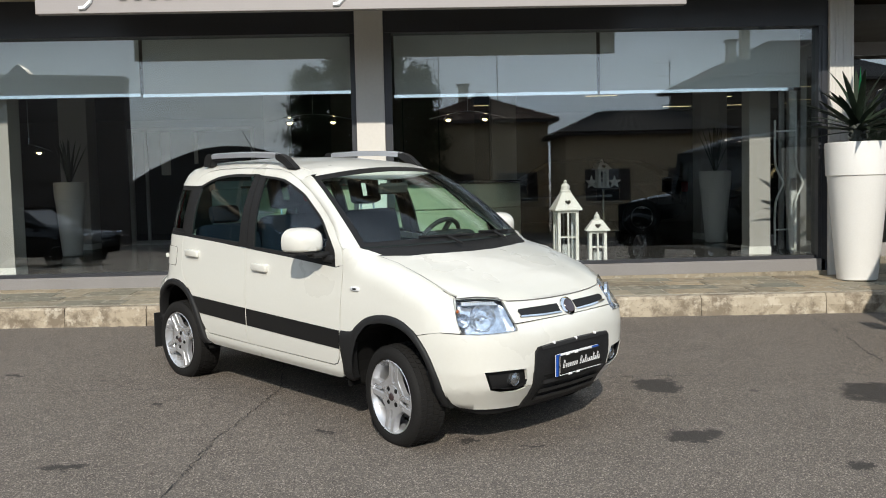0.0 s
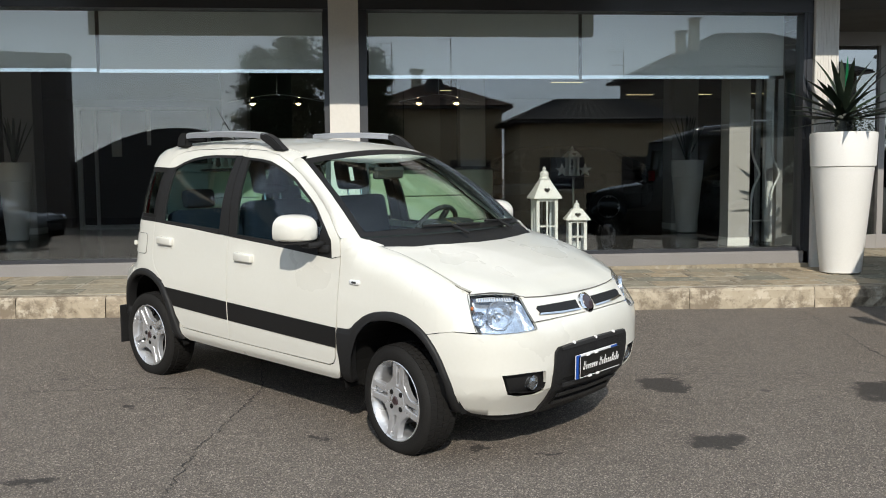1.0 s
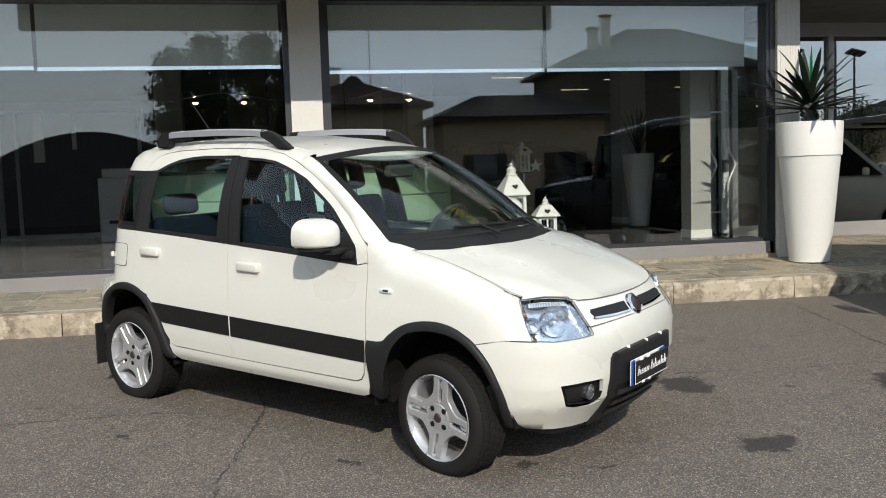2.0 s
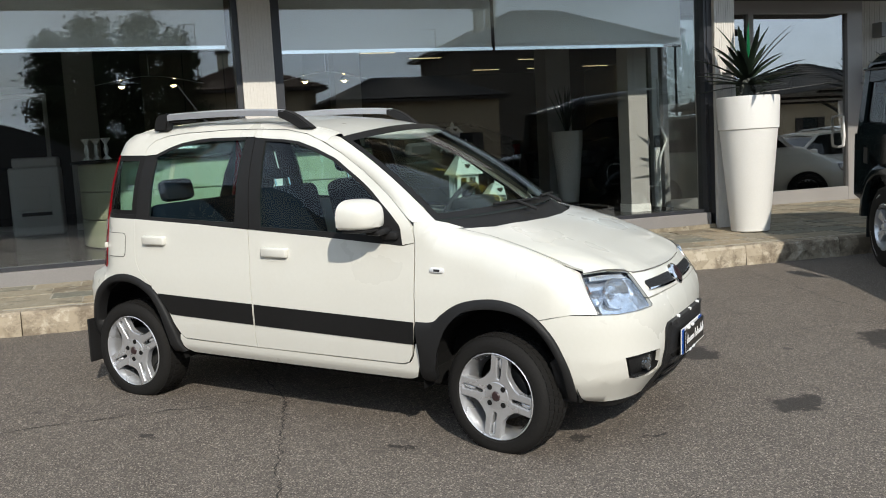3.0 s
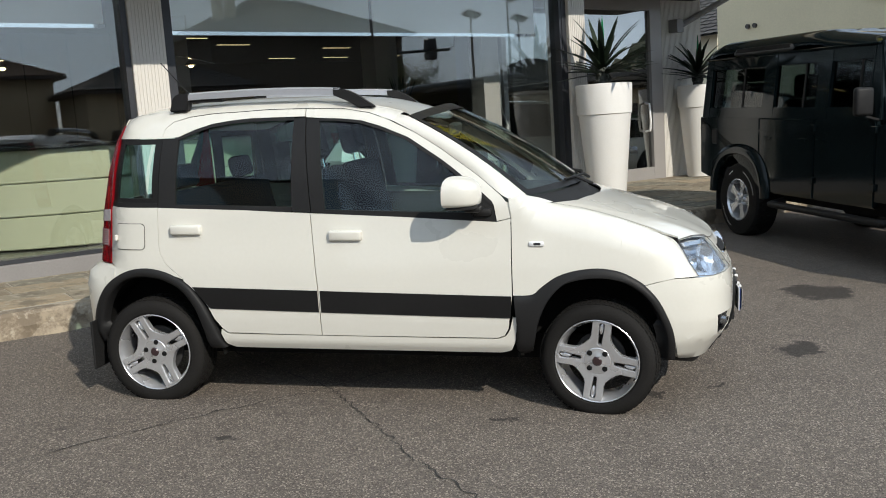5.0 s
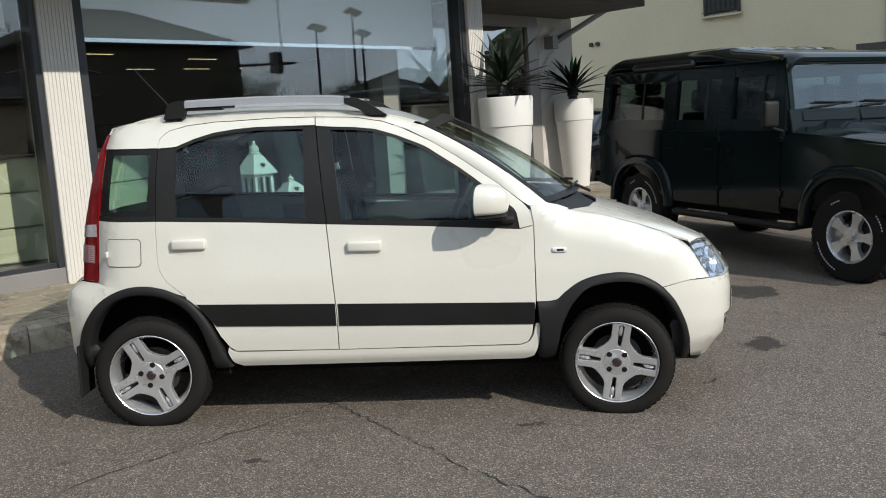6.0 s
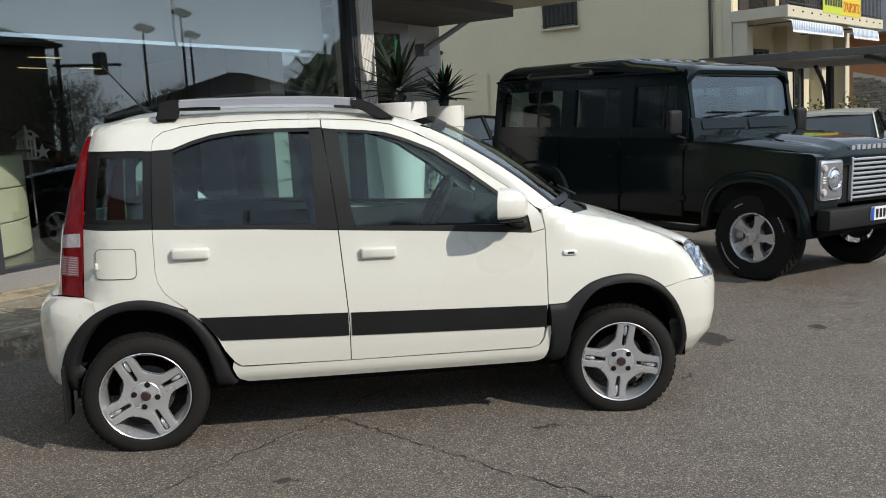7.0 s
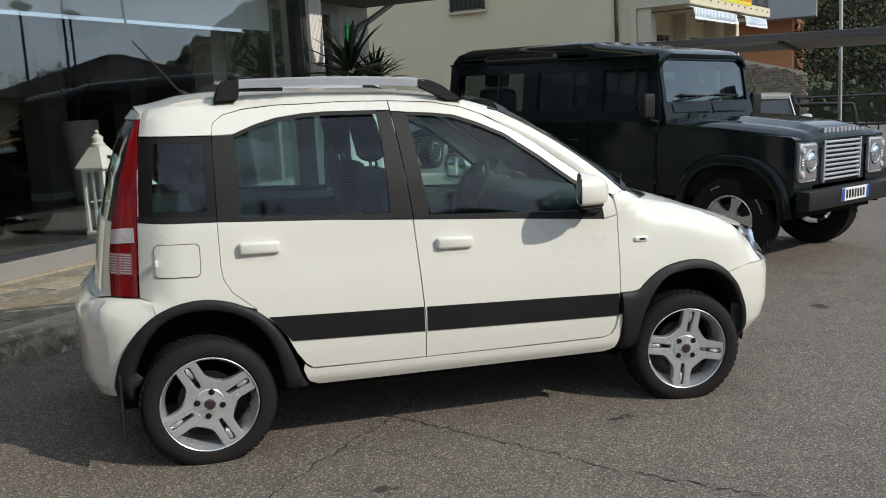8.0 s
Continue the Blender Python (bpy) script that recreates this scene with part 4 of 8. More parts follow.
wind = part("windscreen", sheet(bmesh.new(), screen(-1, 1, 0, 1)), SCREEN_GLASS, panda, smooth=True)
for r in ((-1, 1, 0.92, 1.0), (-1, 1, 0.0, 0.05), (-1, -0.955, 0.05, 0.92), (0.955, 1, 0.05, 0.92)):
    part("border", sheet(bmesh.new(), screen(*r, lift=0.004)), STRIPE_BLACK, wind)
for k, (a, w) in enumerate(((-0.2, 0.62), (0.42, 0.55))):
    b = bmesh.new()
    p0, p1, p2 = screen_point(a, -0.07, 0.03), screen_point(a - 0.55 * w, 0.035, 0.025), screen_point(a + 0.35 * w, 0.015, 0.025)
    tube(b, [p0, (p1 + p2) / 2], 0.008, 6)
    tube(b, [p1, (p1 + p2) / 2, p2], 0.007, 6)
    part("wiper", b, BLACK_PLASTIC, panda)
# mirror inside, price sheets on the fascia seen through the screen
part("rear_view_mirror", box(bmesh.new(), -0.02, 0.02, -0.12, 0.12, -0.035, 0.035, bevel=0.012, m=Matrix.Translation((0.36, 0, 1.36)) @ pose(0, 0, 0, 0, 12, 0)), TRIM_GREY, panda)

# roof
half = []
for x in (0.20, 0.1, 0.0, -0.2, -0.4, -0.6, -0.8, -1.0, -1.15, -1.28, -1.33, -1.352):
    t = roof_top(x)
    half.append((x, float(shell(u_of_x(x), t[0], t)[1]) + 0.002))
def roof_z(x, y):
    w = 0.53
    return lerp_table(ROOF, x) + 0.034 * max(0, 1 - (y / w) ** 2) * ease(-x, -0.5, 0.1)


lead = [(0.222 + 0.105 * (1 - (y / 0.55) ** 2), y) for y in (-0.53, -0.4, -0.25, -0.1, 0.1, 0.25, 0.4, 0.53)]
tail = [(-1.348 - 0.030 * (1 - (y / 0.53) ** 2), y) for y in (0.45, 0.3, 0.1, -0.1, -0.3, -0.45)]
b = flat(bmesh.new(), [(x, y) for x, y in reversed(half)] + lead + [(x, -y) for x, y in half] + tail, 0.06)
for v in b.verts:
    x, y = v.co.x, v.co.y
    v.co.z = roof_z(x, y) - 0.022 * ease(-x, 1.12, 1.36)
thicken(b, (0, 0, -0.03))
for v in b.verts:
    if v.co.z < roof_z(v.co.x, v.co.y) - 0.015 and v.co.x > 0:
        v.co.z += 0.026 * ease(v.co.x, 0.02, 0.18)
part("roof", b, WHITE_PAINT, panda, smooth=True, angle=50)
# roof side: over the doors and the rear quarter
DOOR_TOP = [(-1.081, 1.372), (-1.075, 1.42), (-1.03, 1.455), (-0.95, 1.474), (-0.8, 1.486), (-0.5, 1.494), (-0.3, 1.493), (-0.1, 1.483), (0.03, 1.463), (0.133, 1.432)]
rail = [(-1.421, 1.374), (-1.421, 1.43), (-1.421, roof_top(-1.421)[0]), (-1.345, roof_top(-1.345)[0])] + [(x, roof_top(x)[0]) for x in (-1.25, -1.1, -0.9, -0.7, -0.5, -0.3, -0.1, 0.0, 0.1, 0.2)]
rail += [(0.16, 1.425)] + [(a, b + G) for a, b in reversed(DOOR_TOP)]
skin("roof_side", rail, WHITE_PAINT, top=roof_top, step=0.04)
# upper door frames: white outline above the glass
R_WIN = [(-0.987, 1.368), (-0.90, 1.404), (-0.809, 1.43), (-0.70, 1.445), (-0.596, 1.452), (-0.36, 1.453)]
band("rear_door_frame", [(-1.079, 1.372), (-1.0735, 1.419), (-1.029, 1.4538), (-0.95, 1.4728), (-0.8, 1.4848), (-0.5, 1.4928), (-0.304, 1.4918)],
     [(-0.99, 1.377), (-0.90, 1.413), (-0.809, 1.439), (-0.70, 1.454), (-0.596, 1.461), (-0.36, 1.462), (-0.302, 1.462)], WHITE_PAINT, roof_top)
F_TOP = [(-0.1, 1.4818), (0.03, 1.4618), (0.133, 1.4305), (0.27, 1.365), (0.402, 1.284), (0.50, 1.215), (0.588, 1.1545), (0.66, 1.098), (0.71, 1.057), (0.738, 1.02), (0.752, 0.955)]
F_LOW = [(-0.1, 1.445), (-0.004, 1.434), (0.10, 1.402), (0.239, 1.345), (0.33, 1.285), (0.399, 1.240), (0.47, 1.188), (0.532, 1.140), (0.60, 1.09), (0.672, 1.026), (0.688, 0.94)]
band("front_door_frame", [(-0.299, 1.4918)] + F_TOP, [(-0.296, 1.458), (-0.225, 1.452)] + F_LOW, WHITE_PAINT, roof_top)
# black pillars, seals and glass
skin("pillar_trim", [(-0.247, 0.989), (-0.30, 1.46), (-0.36, 1.455), (-0.345, 1.0)], BLACK_PLASTIC, out=-0.004)
skin("pillar_trim", [(-0.241, 0.988), (-0.294, 1.458), (-0.225, 1.447), (-0.17, 0.988)], BLACK_PLASTIC, out=-0.004)
skin("pillar_trim", [(-1.079, 1.022), (-1.079, 1.372), (-0.99, 1.372), (-0.982, 1.018)], BLACK_PLASTIC, out=-0.004)
skin("mirror_sail", [(0.688, 0.937), (0.672, 1.026), (0.60, 1.09), (0.56, 1.10), (0.57, 0.99), (0.575, 0.94)], BLACK_PLASTIC, out=-0.006)
for belt in ([(-0.17, 0.985), (-0.17, 1.003), (0.57, 0.98), (0.575, 0.94), (0.2, 0.963)], [(-0.982, 1.016), (-0.982, 1.036), (-0.345, 1.02), (-0.345, 0.992)], [(-1.421, 1.026), (-1.421, 1.05), (-1.083, 1.045), (-1.083, 1.022)]):
    skin("belt_seal", belt, BLACK_PLASTIC, out=-0.002)
band("window_seal", [(a, b + 0.009) for a, b in R_WIN], [(a, b - 0.008) for a, b in R_WIN], BLACK_PLASTIC, None, -0.002, 0.01)
band("window_seal", [(-0.225, 1.452)] + F_LOW[:-1], [(-0.225, 1.438)] + [(a - 0.012, b - 0.012) for a, b in F_LOW[:-1]], BLACK_PLASTIC, None, -0.002, 0.01)
skin("rear_window", [(-0.982, 1.03), (-0.987, 1.368)] + R_WIN[1:] + [(-0.345, 1.015)], CAR_GLASS, out=-0.012, depth=0)
skin("front_window", [(-0.225, 1.446)] + [(a, b) for a, b in F_LOW[:-2]] + [(0.57, 0.985), (-0.17, 0.995)], CAR_GLASS, out=-0.012, depth=0)
skin("quarter_window", [(-1.37, 1.045), (-1.35, 1.365), (-1.095, 1.365), (-1.095, 1.04)], CAR_GLASS, out=-0.008, depth=0)
for q in ([(-1.421, 1.03), (-1.421, 1.372), (-1.33, 1.372), (-1.35, 1.04)], [(-1.12, 1.372), (-1.083, 1.372), (-1.083, 1.04), (-1.12, 1.04)], [(-1.35, 1.372), (-1.10, 1.372), (-1.10, 1.345), (-1.35, 1.345)], [(-1.36, 1.07), (-1.10, 1.07), (-1.10, 1.04), (-1.36, 1.04)]):
    skin("quarter_frame", q, STRIPE_BLACK, out=-0.006, depth=0.01)

# windscreen pillars
PILLAR_OUT = [(0.742, 1.045), (0.713, 1.060), (0.662, 1.100), (0.588, 1.157), (0.50, 1.2175), (0.402, 1.2865), (0.27, 1.3675), (0.16, 1.4245)]


def right_flank(x, z, top=None):
    p = Vector(shell(u_of_x(x), z, top))
    return Vector((p.x, abs(p.y), p.z))


for s in (-1, 1):
    rows = []
    for k, (x, z) in enumerate(PILLAR_OUT):
        v, swell = k / (len(PILLAR_OUT) - 1), min(1.0, k)
        a, c = right_flank(x, z), screen_point(1.0, v ** 0.92)
        m = (a + c) / 2 + Vector((0.004, 0.008, 0.004)) * swell
        rows.append([(p.x, s * p.y, p.z) for p in (a, (a + m) / 2 + Vector((0, 0.004, 0)) * swell, m, (c + m) / 2 + Vector((0.002, 0.001, 0.002)) * swell, c)])
    for a, c in ((right_flank(0.13, 1.434), Vector((0.214, 0.543, 1.449))), (right_flank(0.08, 1.447), Vector((0.16, 0.530, 1.463)))):
        a.y -= 0.004
        rows.append([(p.x, s * p.y, p.z) for p in (a, a.lerp(c, 0.25), a.lerp(c, 0.5), a.lerp(c, 0.75), c)])
    part("screen_pillar", sheet(bmesh.new(), rows), WHITE_PAINT, panda, smooth=True, angle=60)
    part("pillar_lining", sheet(bmesh.new(), [[(q[0] - 0.012, q[1] - s * d, q[2] - 0.010) for q, d in ((r[0], 0.022), (r[2], 0.018), (r[4], 0.006))] for r in rows[1:]]), TRIM_DARK, panda, smooth=True)
    # sheet joining the wing to the pillar's base and the cowl
    a, c = right_flank(*PILLAR_OUT[0]), screen_point(1.0, 0.0)
    rows = []
    for x, z, q in ((0.742, 1.043, a), (0.775, 1.043, a.lerp(c, 0.4)), (0.80, 1.042, a.lerp(c, 0.72)), (0.83, 1.031, c), (0.87, 1.017, Vector((0.882, 0.655, 1.040))), (0.905, 1.006, Vector((0.916, 0.632, 1.026))), (0.93, hood_top(0.93)[0], Vector((0.945, 0.612, 1.014)))):
        w = right_flank(x, z, hood_top(x))
        rows.append([(p.x, s * p.y, p.z) for p in (w - Vector((0, 0.001, 0.001)), (w + q) / 2 + Vector((0, 0.0015, 0.0015)), q)])
    part("pillar_foot", sheet(bmesh.new(), rows), WHITE_PAINT, panda, smooth=True, angle=60)
    seam = [a.lerp(c, f) + Vector((0, 0.0015, 0.0015)) for f in (0.0, 0.25, 0.5, 0.75)]
    part("shut_line", sheet(bmesh.new(), [[(p.x - 0.001, s * p.y, p.z + 0.001), (p.x + 0.001, s * p.y, p.z - 0.001)] for p in seam]), SHUT_GREY, panda)
skin("pillar_backing", [(0.70, 0.945), (0.80, 0.93), (0.84, 1.0), (0.80, 1.03), (0.74, 1.03), (0.69, 1.045)], WHITE_PAINT, out=-0.012, step=0.04, depth=0.004)

# tail lamps, rear bumper, tailgate
tl = [(3.829, 1.437), (3.825, 1.35), (3.822, 1.02), (3.825, 0.722), (4.02, 0.722), (4.058, 0.86), (4.05, 1.02), (4.01, 1.20), (3.945, 1.36), (3.875, 1.437)]
tails = skin("tail_lamp", tl, RED_LENS, axis="u", out=0.006, step=0.05, label="tall red tail lamp")
PINK_LENS = mat("pink ribbed lens", (0.30, 0.09, 0.10), 0.25, vary=0.2, coat=1.0)
for ob, s in zip(tails, (-1, 1)):
    skin("clear_band", [(3.835, 1.005), (3.832, 0.945), (4.045, 0.935), (4.045, 0.995)], CLEAR_LENS, ob, axis="u", out=0.009, depth=0.003, sides=(s,))
    skin("pink_band", [(3.85, 0.90), (3.85, 0.812), (4.045, 0.812), (4.05, 0.90)], PINK_LENS, ob, axis="u", out=0.009, depth=0.003, sides=(s,))
    for k in range(8):
        z = 0.818 + 0.0105 * k
        skin("rib", [(3.855, z), (3.855, z + 0.0042), (4.043, z + 0.0042), (4.043, z)], CLEAR_LENS, ob, axis="u", out=0.0115, step=0.1, depth=0.002, sides=(s,))
rb = [(u_of_x(-1.36), 0.708), (u_of_x(-1.421), 0.716), (4.03, 0.714), (4.15, 0.70), (4.64, 0.695), (4.64, 0.30), (4.2, 0.29), (u_of_x(-1.512), 0.31), (u_of_x(-1.508), 0.38), (u_of_x(-1.49), 0.445), (u_of_x(-1.455), 0.515), (u_of_x(-1.405), 0.58), (u_of_x(-1.345), 0.637)]
skin("rear_bumper", rb, WHITE_PAINT, axis="u", step=0.05)
skin("tailgate", [(4.03, 0.72), (4.07, 0.86), (4.062, 1.02), (4.64, 1.02), (4.64, 0.70), (4.15, 0.705)], WHITE_PAINT, axis="u", step=0.06)
skin("tailgate_window", [(4.058, 1.025), (4.02, 1.20), (3.955, 1.36), (3.885, 1.44), (4.64, 1.44), (4.64, 1.025)], CAR_GLASS, axis="u", step=0.06, out=-0.01, depth=0)
skin("glass_border", [(4.058, 1.025), (4.02, 1.20), (3.955, 1.36), (3.885, 1.44), (4.02, 1.44), (4.09, 1.36), (4.15, 1.20), (4.19, 1.025)], STRIPE_BLACK, axis="u", step=0.06, out=-0.007, depth=0)
skin("roof_spoiler", [(3.825, 1.442), (3.825, 1.468), (3.90, 1.472), (4.64, 1.480), (4.64, 1.440), (3.9, 1.442)], WHITE_PAINT, axis="u", out=0.001, step=0.06, depth=0.006)

# fuel flap, handles, side repeaters
def rounded(x0, x1, z0, z1, r, n=4):
    """A rounded rectangle of (x, height)."""
    return [p for cx, cz, a in ((x1 - r, z1 - r, 0), (x0 + r, z1 - r, 90), (x0 + r, z0 + r, 180), (x1 - r, z0 + r, 270)) for p in arch(cx, cz, r, r, a, a + 90, n)]


skin("flap_gap", rounded(-1.3415, -1.1565, 0.8045, 0.9415, 0.022), SHUT_GREY, out=0.0022, depth=0.003, sides=(-1,))
flap = skin("fuel_flap", rounded(-1.338, -1.160, 0.808, 0.938, 0.020), WHITE_PAINT, out=0.0046, depth=0.002, sides=(-1,))[0]
part("flap_catch", box(bmesh.new(), -1.337, -1.322, -0.735, -0.712, 0.85, 0.882, bevel=0.005), WHITE_PAINT, flap)
for doors, x0, x1, z0, z1 in ((front_doors, -0.149, 0.020, 0.852, 0.902), (rear_doors, -1.001, -0.832, 0.884, 0.934)):
    for ob, s in zip(doors, (-1, 1)):
        y0 = float(shell(u_of_x((x0 + x1) / 2), (z0 + z1) / 2)[1])
        skin("handle_dish", [(x0 + 0.006, z0 - 0.012), (x0 + 0.02, z0 - 0.022), (x1 - 0.02, z0 - 0.022), (x1 - 0.006, z0 - 0.012), (x1 - 0.01, z0 + 0.02), (x0 + 0.01, z0 + 0.02)], WHITE_PAINT, ob, out=0.0015, depth=0.002, sides=(s,))
        h = box(bmesh.new(), x0, x1, 0.0, 0.042, z0, z1, bevel=0.011, seg=3)
        for v in h.verts:
            v.co.y = (y0 - 0.034 + v.co.y + 0.01 * (abs(v.co.x - (x0 + x1) / 2) / 0.085) ** 2) * (1 if s < 0 else -1)
        part("door_handle", h, WHITE_PAINT, ob, smooth=True)
for s in (-1, 1):
    y0 = float(shell(u_of_x(0.875), 0.83)[1])
    b = box(bmesh.new(), 0.838, 0.912, -0.012, 0.012, 0.818, 0.844, bevel=0.010, seg=2)
    bmesh.ops.translate(b, vec=(0, -s * y0 if s > 0 else y0, 0), verts=b.verts)
    lens = part("side_repeater", b, RIB_WHITE, panda, "pale side repeater with a dark middle", smooth=True)
    b = box(bmesh.new(), 0.860, 0.897, -0.0135, 0.0135, 0.825, 0.838, bevel=0.005, seg=2)
    bmesh.ops.translate(b, vec=(0, -s * y0 if s > 0 else y0, 0), verts=b.verts)
    part("bulb_shade", b, TRIM_DARK, lens, smooth=True)

# outside mirrors: a rounded white shell over a black tray on a foot, the glass turned to the driver
for s in (-1, 1):
    def cup(z0, up, down, back, deep, w=0.105):
        rows = []
        for i in range(13):
            v = i / 12
            k = math.sqrt(max(0, 1 - v ** 2.8))
            ring = []
            for j in range(25):
                a = 2 * math.pi * j / 24
                cy, cz = math.cos(a), math.sin(a)
                ey = math.copysign(abs(cy) ** 0.62, cy) * w
                ez = math.copysign(abs(cz) ** (0.8 if cz > 0 else 0.35), cz) * (up if cz > 0 else down)
                ring.append((back + v * deep - 0.038 * (1 - v) * ey / w, s * (0.858 + ey * k), z0 + ez * (k if cz > 0 else k ** 0.4)))
            rows.append(ring)
        b = sheet(bmesh.new(), rows)
        bmesh.ops.remove_doubles(b, verts=b.verts, dist=1e-4)
        return b

    mir = part("wing_mirror", cup(1.080, 0.086, 0.058, 0.500, 0.135), WHITE_PAINT, panda, "white wing mirror on a black foot", smooth=True)
    part("mirror_tray", cup(1.026, 0.012, 0.016, 0.515, 0.100, 0.080), BLACK_PLASTIC, mir, smooth=True)
    g = lathe(bmesh.new(), [(0.0, 0.004), (0.9, 0.004), (1.0, 0.0), (1.0, -0.01)], 28, Matrix.Translation((0.508, s * 0.858, 1.087)) @ pose(0, 0, 0, 0, -86, s * 20) @ Matrix.Diagonal((0.066, 0.096, 1, 1)))
    part("mirror_glass", g, CHROME, mir, smooth=True, angle=30)
    f = bmesh.new()
    box(f, 0.545, 0.625, min(s * 0.72, s * 0.85), max(s * 0.72, s * 0.85), 0.992, 1.022, bevel=0.012, seg=2)
    box(f, 0.575, 0.665, min(s * 0.70, s * 0.765), max(s * 0.70, s * 0.765), 0.962, 1.004, bevel=0.016, seg=2)
    part("mirror_foot", f, BLACK_PLASTIC, mir, smooth=True)

# roof rails
for s in (-1, 1):
    r = part("roof_rail", sheet(bmesh.new(), [[(x, s * (0.535 + d), z + e) for d, e in ((-0.022, 0.0), (-0.022, 0.03), (0.0, 0.038), (0.022, 0.03), (0.022, 0.0), (-0.022, 0.0))] for x, z in ((-0.97, 1.562), (-0.85, 1.567), (-0.6, 1.573), (-0.4, 1.572), (-0.22, 1.567), (-0.125, 1.560))]), SILVER, panda, "silver roof rail with black feet", smooth=True)
    for foot in ([(-1.055, 1.505), (-1.035, 1.575), (-1.01, 1.596), (-0.94, 1.602), (-0.94, 1.568), (-0.955, 1.51)], [(-0.16, 1.598), (-0.10, 1.590), (-0.04, 1.565), (0.06, 1.497), (-0.02, 1.493), (-0.09, 1.535), (-0.13, 1.558), (-0.16, 1.560)]):
        b = prism(bmesh.new(), foot, s * 0.535 - 0.027, s * 0.535 + 0.027)
        bmesh.ops.bevel(b, geom=b.edges[:], offset=0.006, segments=2, affect="EDGES")
        part("rail_foot", b, BLACK_PLASTIC, r, smooth=True)
    part("rail_filler", boxes((-0.95, -0.76, s * 0.535 - 0.012, s * 0.535 + 0.012, 1.550, 1.566)), BLACK_PLASTIC, r)
ant = bmesh.new()
rod(ant, (-1.13, -0.02, 1.535), (-1.165, -0.02, 1.562), 0.020, 10, 0.008)
rod(ant, (-1.16, -0.02, 1.555), (-1.36, -0.04, 1.79), 0.0045, 6, 0.003)
part("aerial", ant, BLACK_PLASTIC, panda)


# wheels
def rim_mesh():
    """Four broad arms, each slotted lengthwise, running from the hub out to a thin lip."""
    b = bmesh.new()
    half = [(0.079, 0.0), (0.083, 0.0085), (0.120, 0.0105), (0.160, 0.0130), (0.183, 0.0130), (0.188, 0.0), (0.197, 0.0), (0.1915, 0.046), (0.165, 0.0455), (0.118, 0.046), (0.099, 0.053), (0.074, 0.074), (0.022, 0.022), (0.03, 0.0)]
    tops = []
    for k in range(4):
        turn = Matrix.Rotation(math.pi * k / 2, 3, "Z")
        for s in (-1, 1):
            vs = []
            for r, t in half:
                d = math.hypot(r, t)
                p = turn @ Vector((r, s * t, 0))
                vs.append(b.verts.new((p.x, p.y, 0.006 - 0.016 * (1 - min(1, d / 0.19)))))
            tops.append(b.faces.new(vs if s > 0 else vs[::-1]))
    bmesh.ops.remove_doubles(b, verts=b.verts, dist=2e-4)
    tops = b.faces[:]
    under = bmesh.ops.extrude_face_region(b, geom=tops, use_keep_orig=True)
    bmesh.ops.translate(b, vec=(0, 0, -0.034), verts=[v for v in under["geom"] if isinstance(v, bmesh.types.BMVert)])
    bmesh.ops.recalc_face_normals(b, faces=b.faces)
    rim_edges = [e for e in b.edges if len(e.link_faces) == 2 and e.calc_face_angle(0) > 1.0 and all(v.co.z > -0.018 for v in e.verts)]
    bmesh.ops.bevel(b, geom=rim_edges, offset=0.0035, segments=2, affect="EDGES", clamp_overlap=True)
    for k in range(4):
        c = Matrix.Rotation(math.pi * k / 2, 4, "Z")
        bmesh.ops.create_uvsphere(b, u_segments=10, v_segments=6, radius=1.0, matrix=c @ Matrix.Translation((0.158, 0, -0.016)) @ Matrix.Diagonal((0.031, 0.0125, 0.013, 1)))
    lathe(b, [(0.2035, -0.004), (0.2045, 0.009), (0.2015, 0.0115), (0.1985, 0.009), (0.1965, 0.002), (0.190, -0.012), (0.183, -0.03), (0.176, -0.12), (0.188, -0.15)], 64, caps=False)
    lathe(b, [(0.0, 0.004), (0.030, 0.003), (0.040, -0.001), (0.062, -0.002), (0.070, -0.008), (0.072, -0.05)], 36, caps=False)
    return b


def tyre_mesh(r=0.281, lip_r=0.201, w=0.175):
    b = bmesh.new()
    prof = [(lip_r, 0.0), (lip_r + 0.012, 0.014), (lip_r + 0.035, 0.019), (r - 0.022, 0.012), (r - 0.008, 0.0), (r - 0.001, -0.018), (r, -0.05), (r, -w + 0.05), (r - 0.004, -w + 0.012), (r - 0.03, -w), (lip_r, -w + 0.01)]
    lathe(b, prof, 64, caps=False)
    return b


def tread_mesh(r=0.281, w=0.175, n=52):
    b = bmesh.new()
    for k in range(n):
        for row, (z0, z1, off) in enumerate(((-0.035, -0.006, 0), (-0.072, -0.042, 0.5), (-0.110, -0.080, 0), (-0.148, -0.118, 0.5))):
            a = 2 * math.pi * (k + off) / n
            m = Matrix.Rotation(a, 4, "Z")
            box(b, r - 0.004, r + (0.001 if row == 0 else 0.004), -0.0125, 0.0125, z0, z1, m=m @ Matrix.Shear("XZ", 4, (0, 0.0)))
    return b


def wheel(parent, x, y, s, turn=0.0):
    """A wheel whose face looks to the side s."""
    m = Matrix.Translation((x, y, 0.259)) @ pose(0, 0, 0, 0, 0, turn) @ pose(0, 0, 0, 90 if s < 0 else -90, 0, 0) @ pose(0, 0, 0, 0, 0, -8 if x > 0 else 28)
    w = new("wheel")
    w.parent, w.matrix_basis = parent, m
    w.empty_display_size = 0.05
    return w


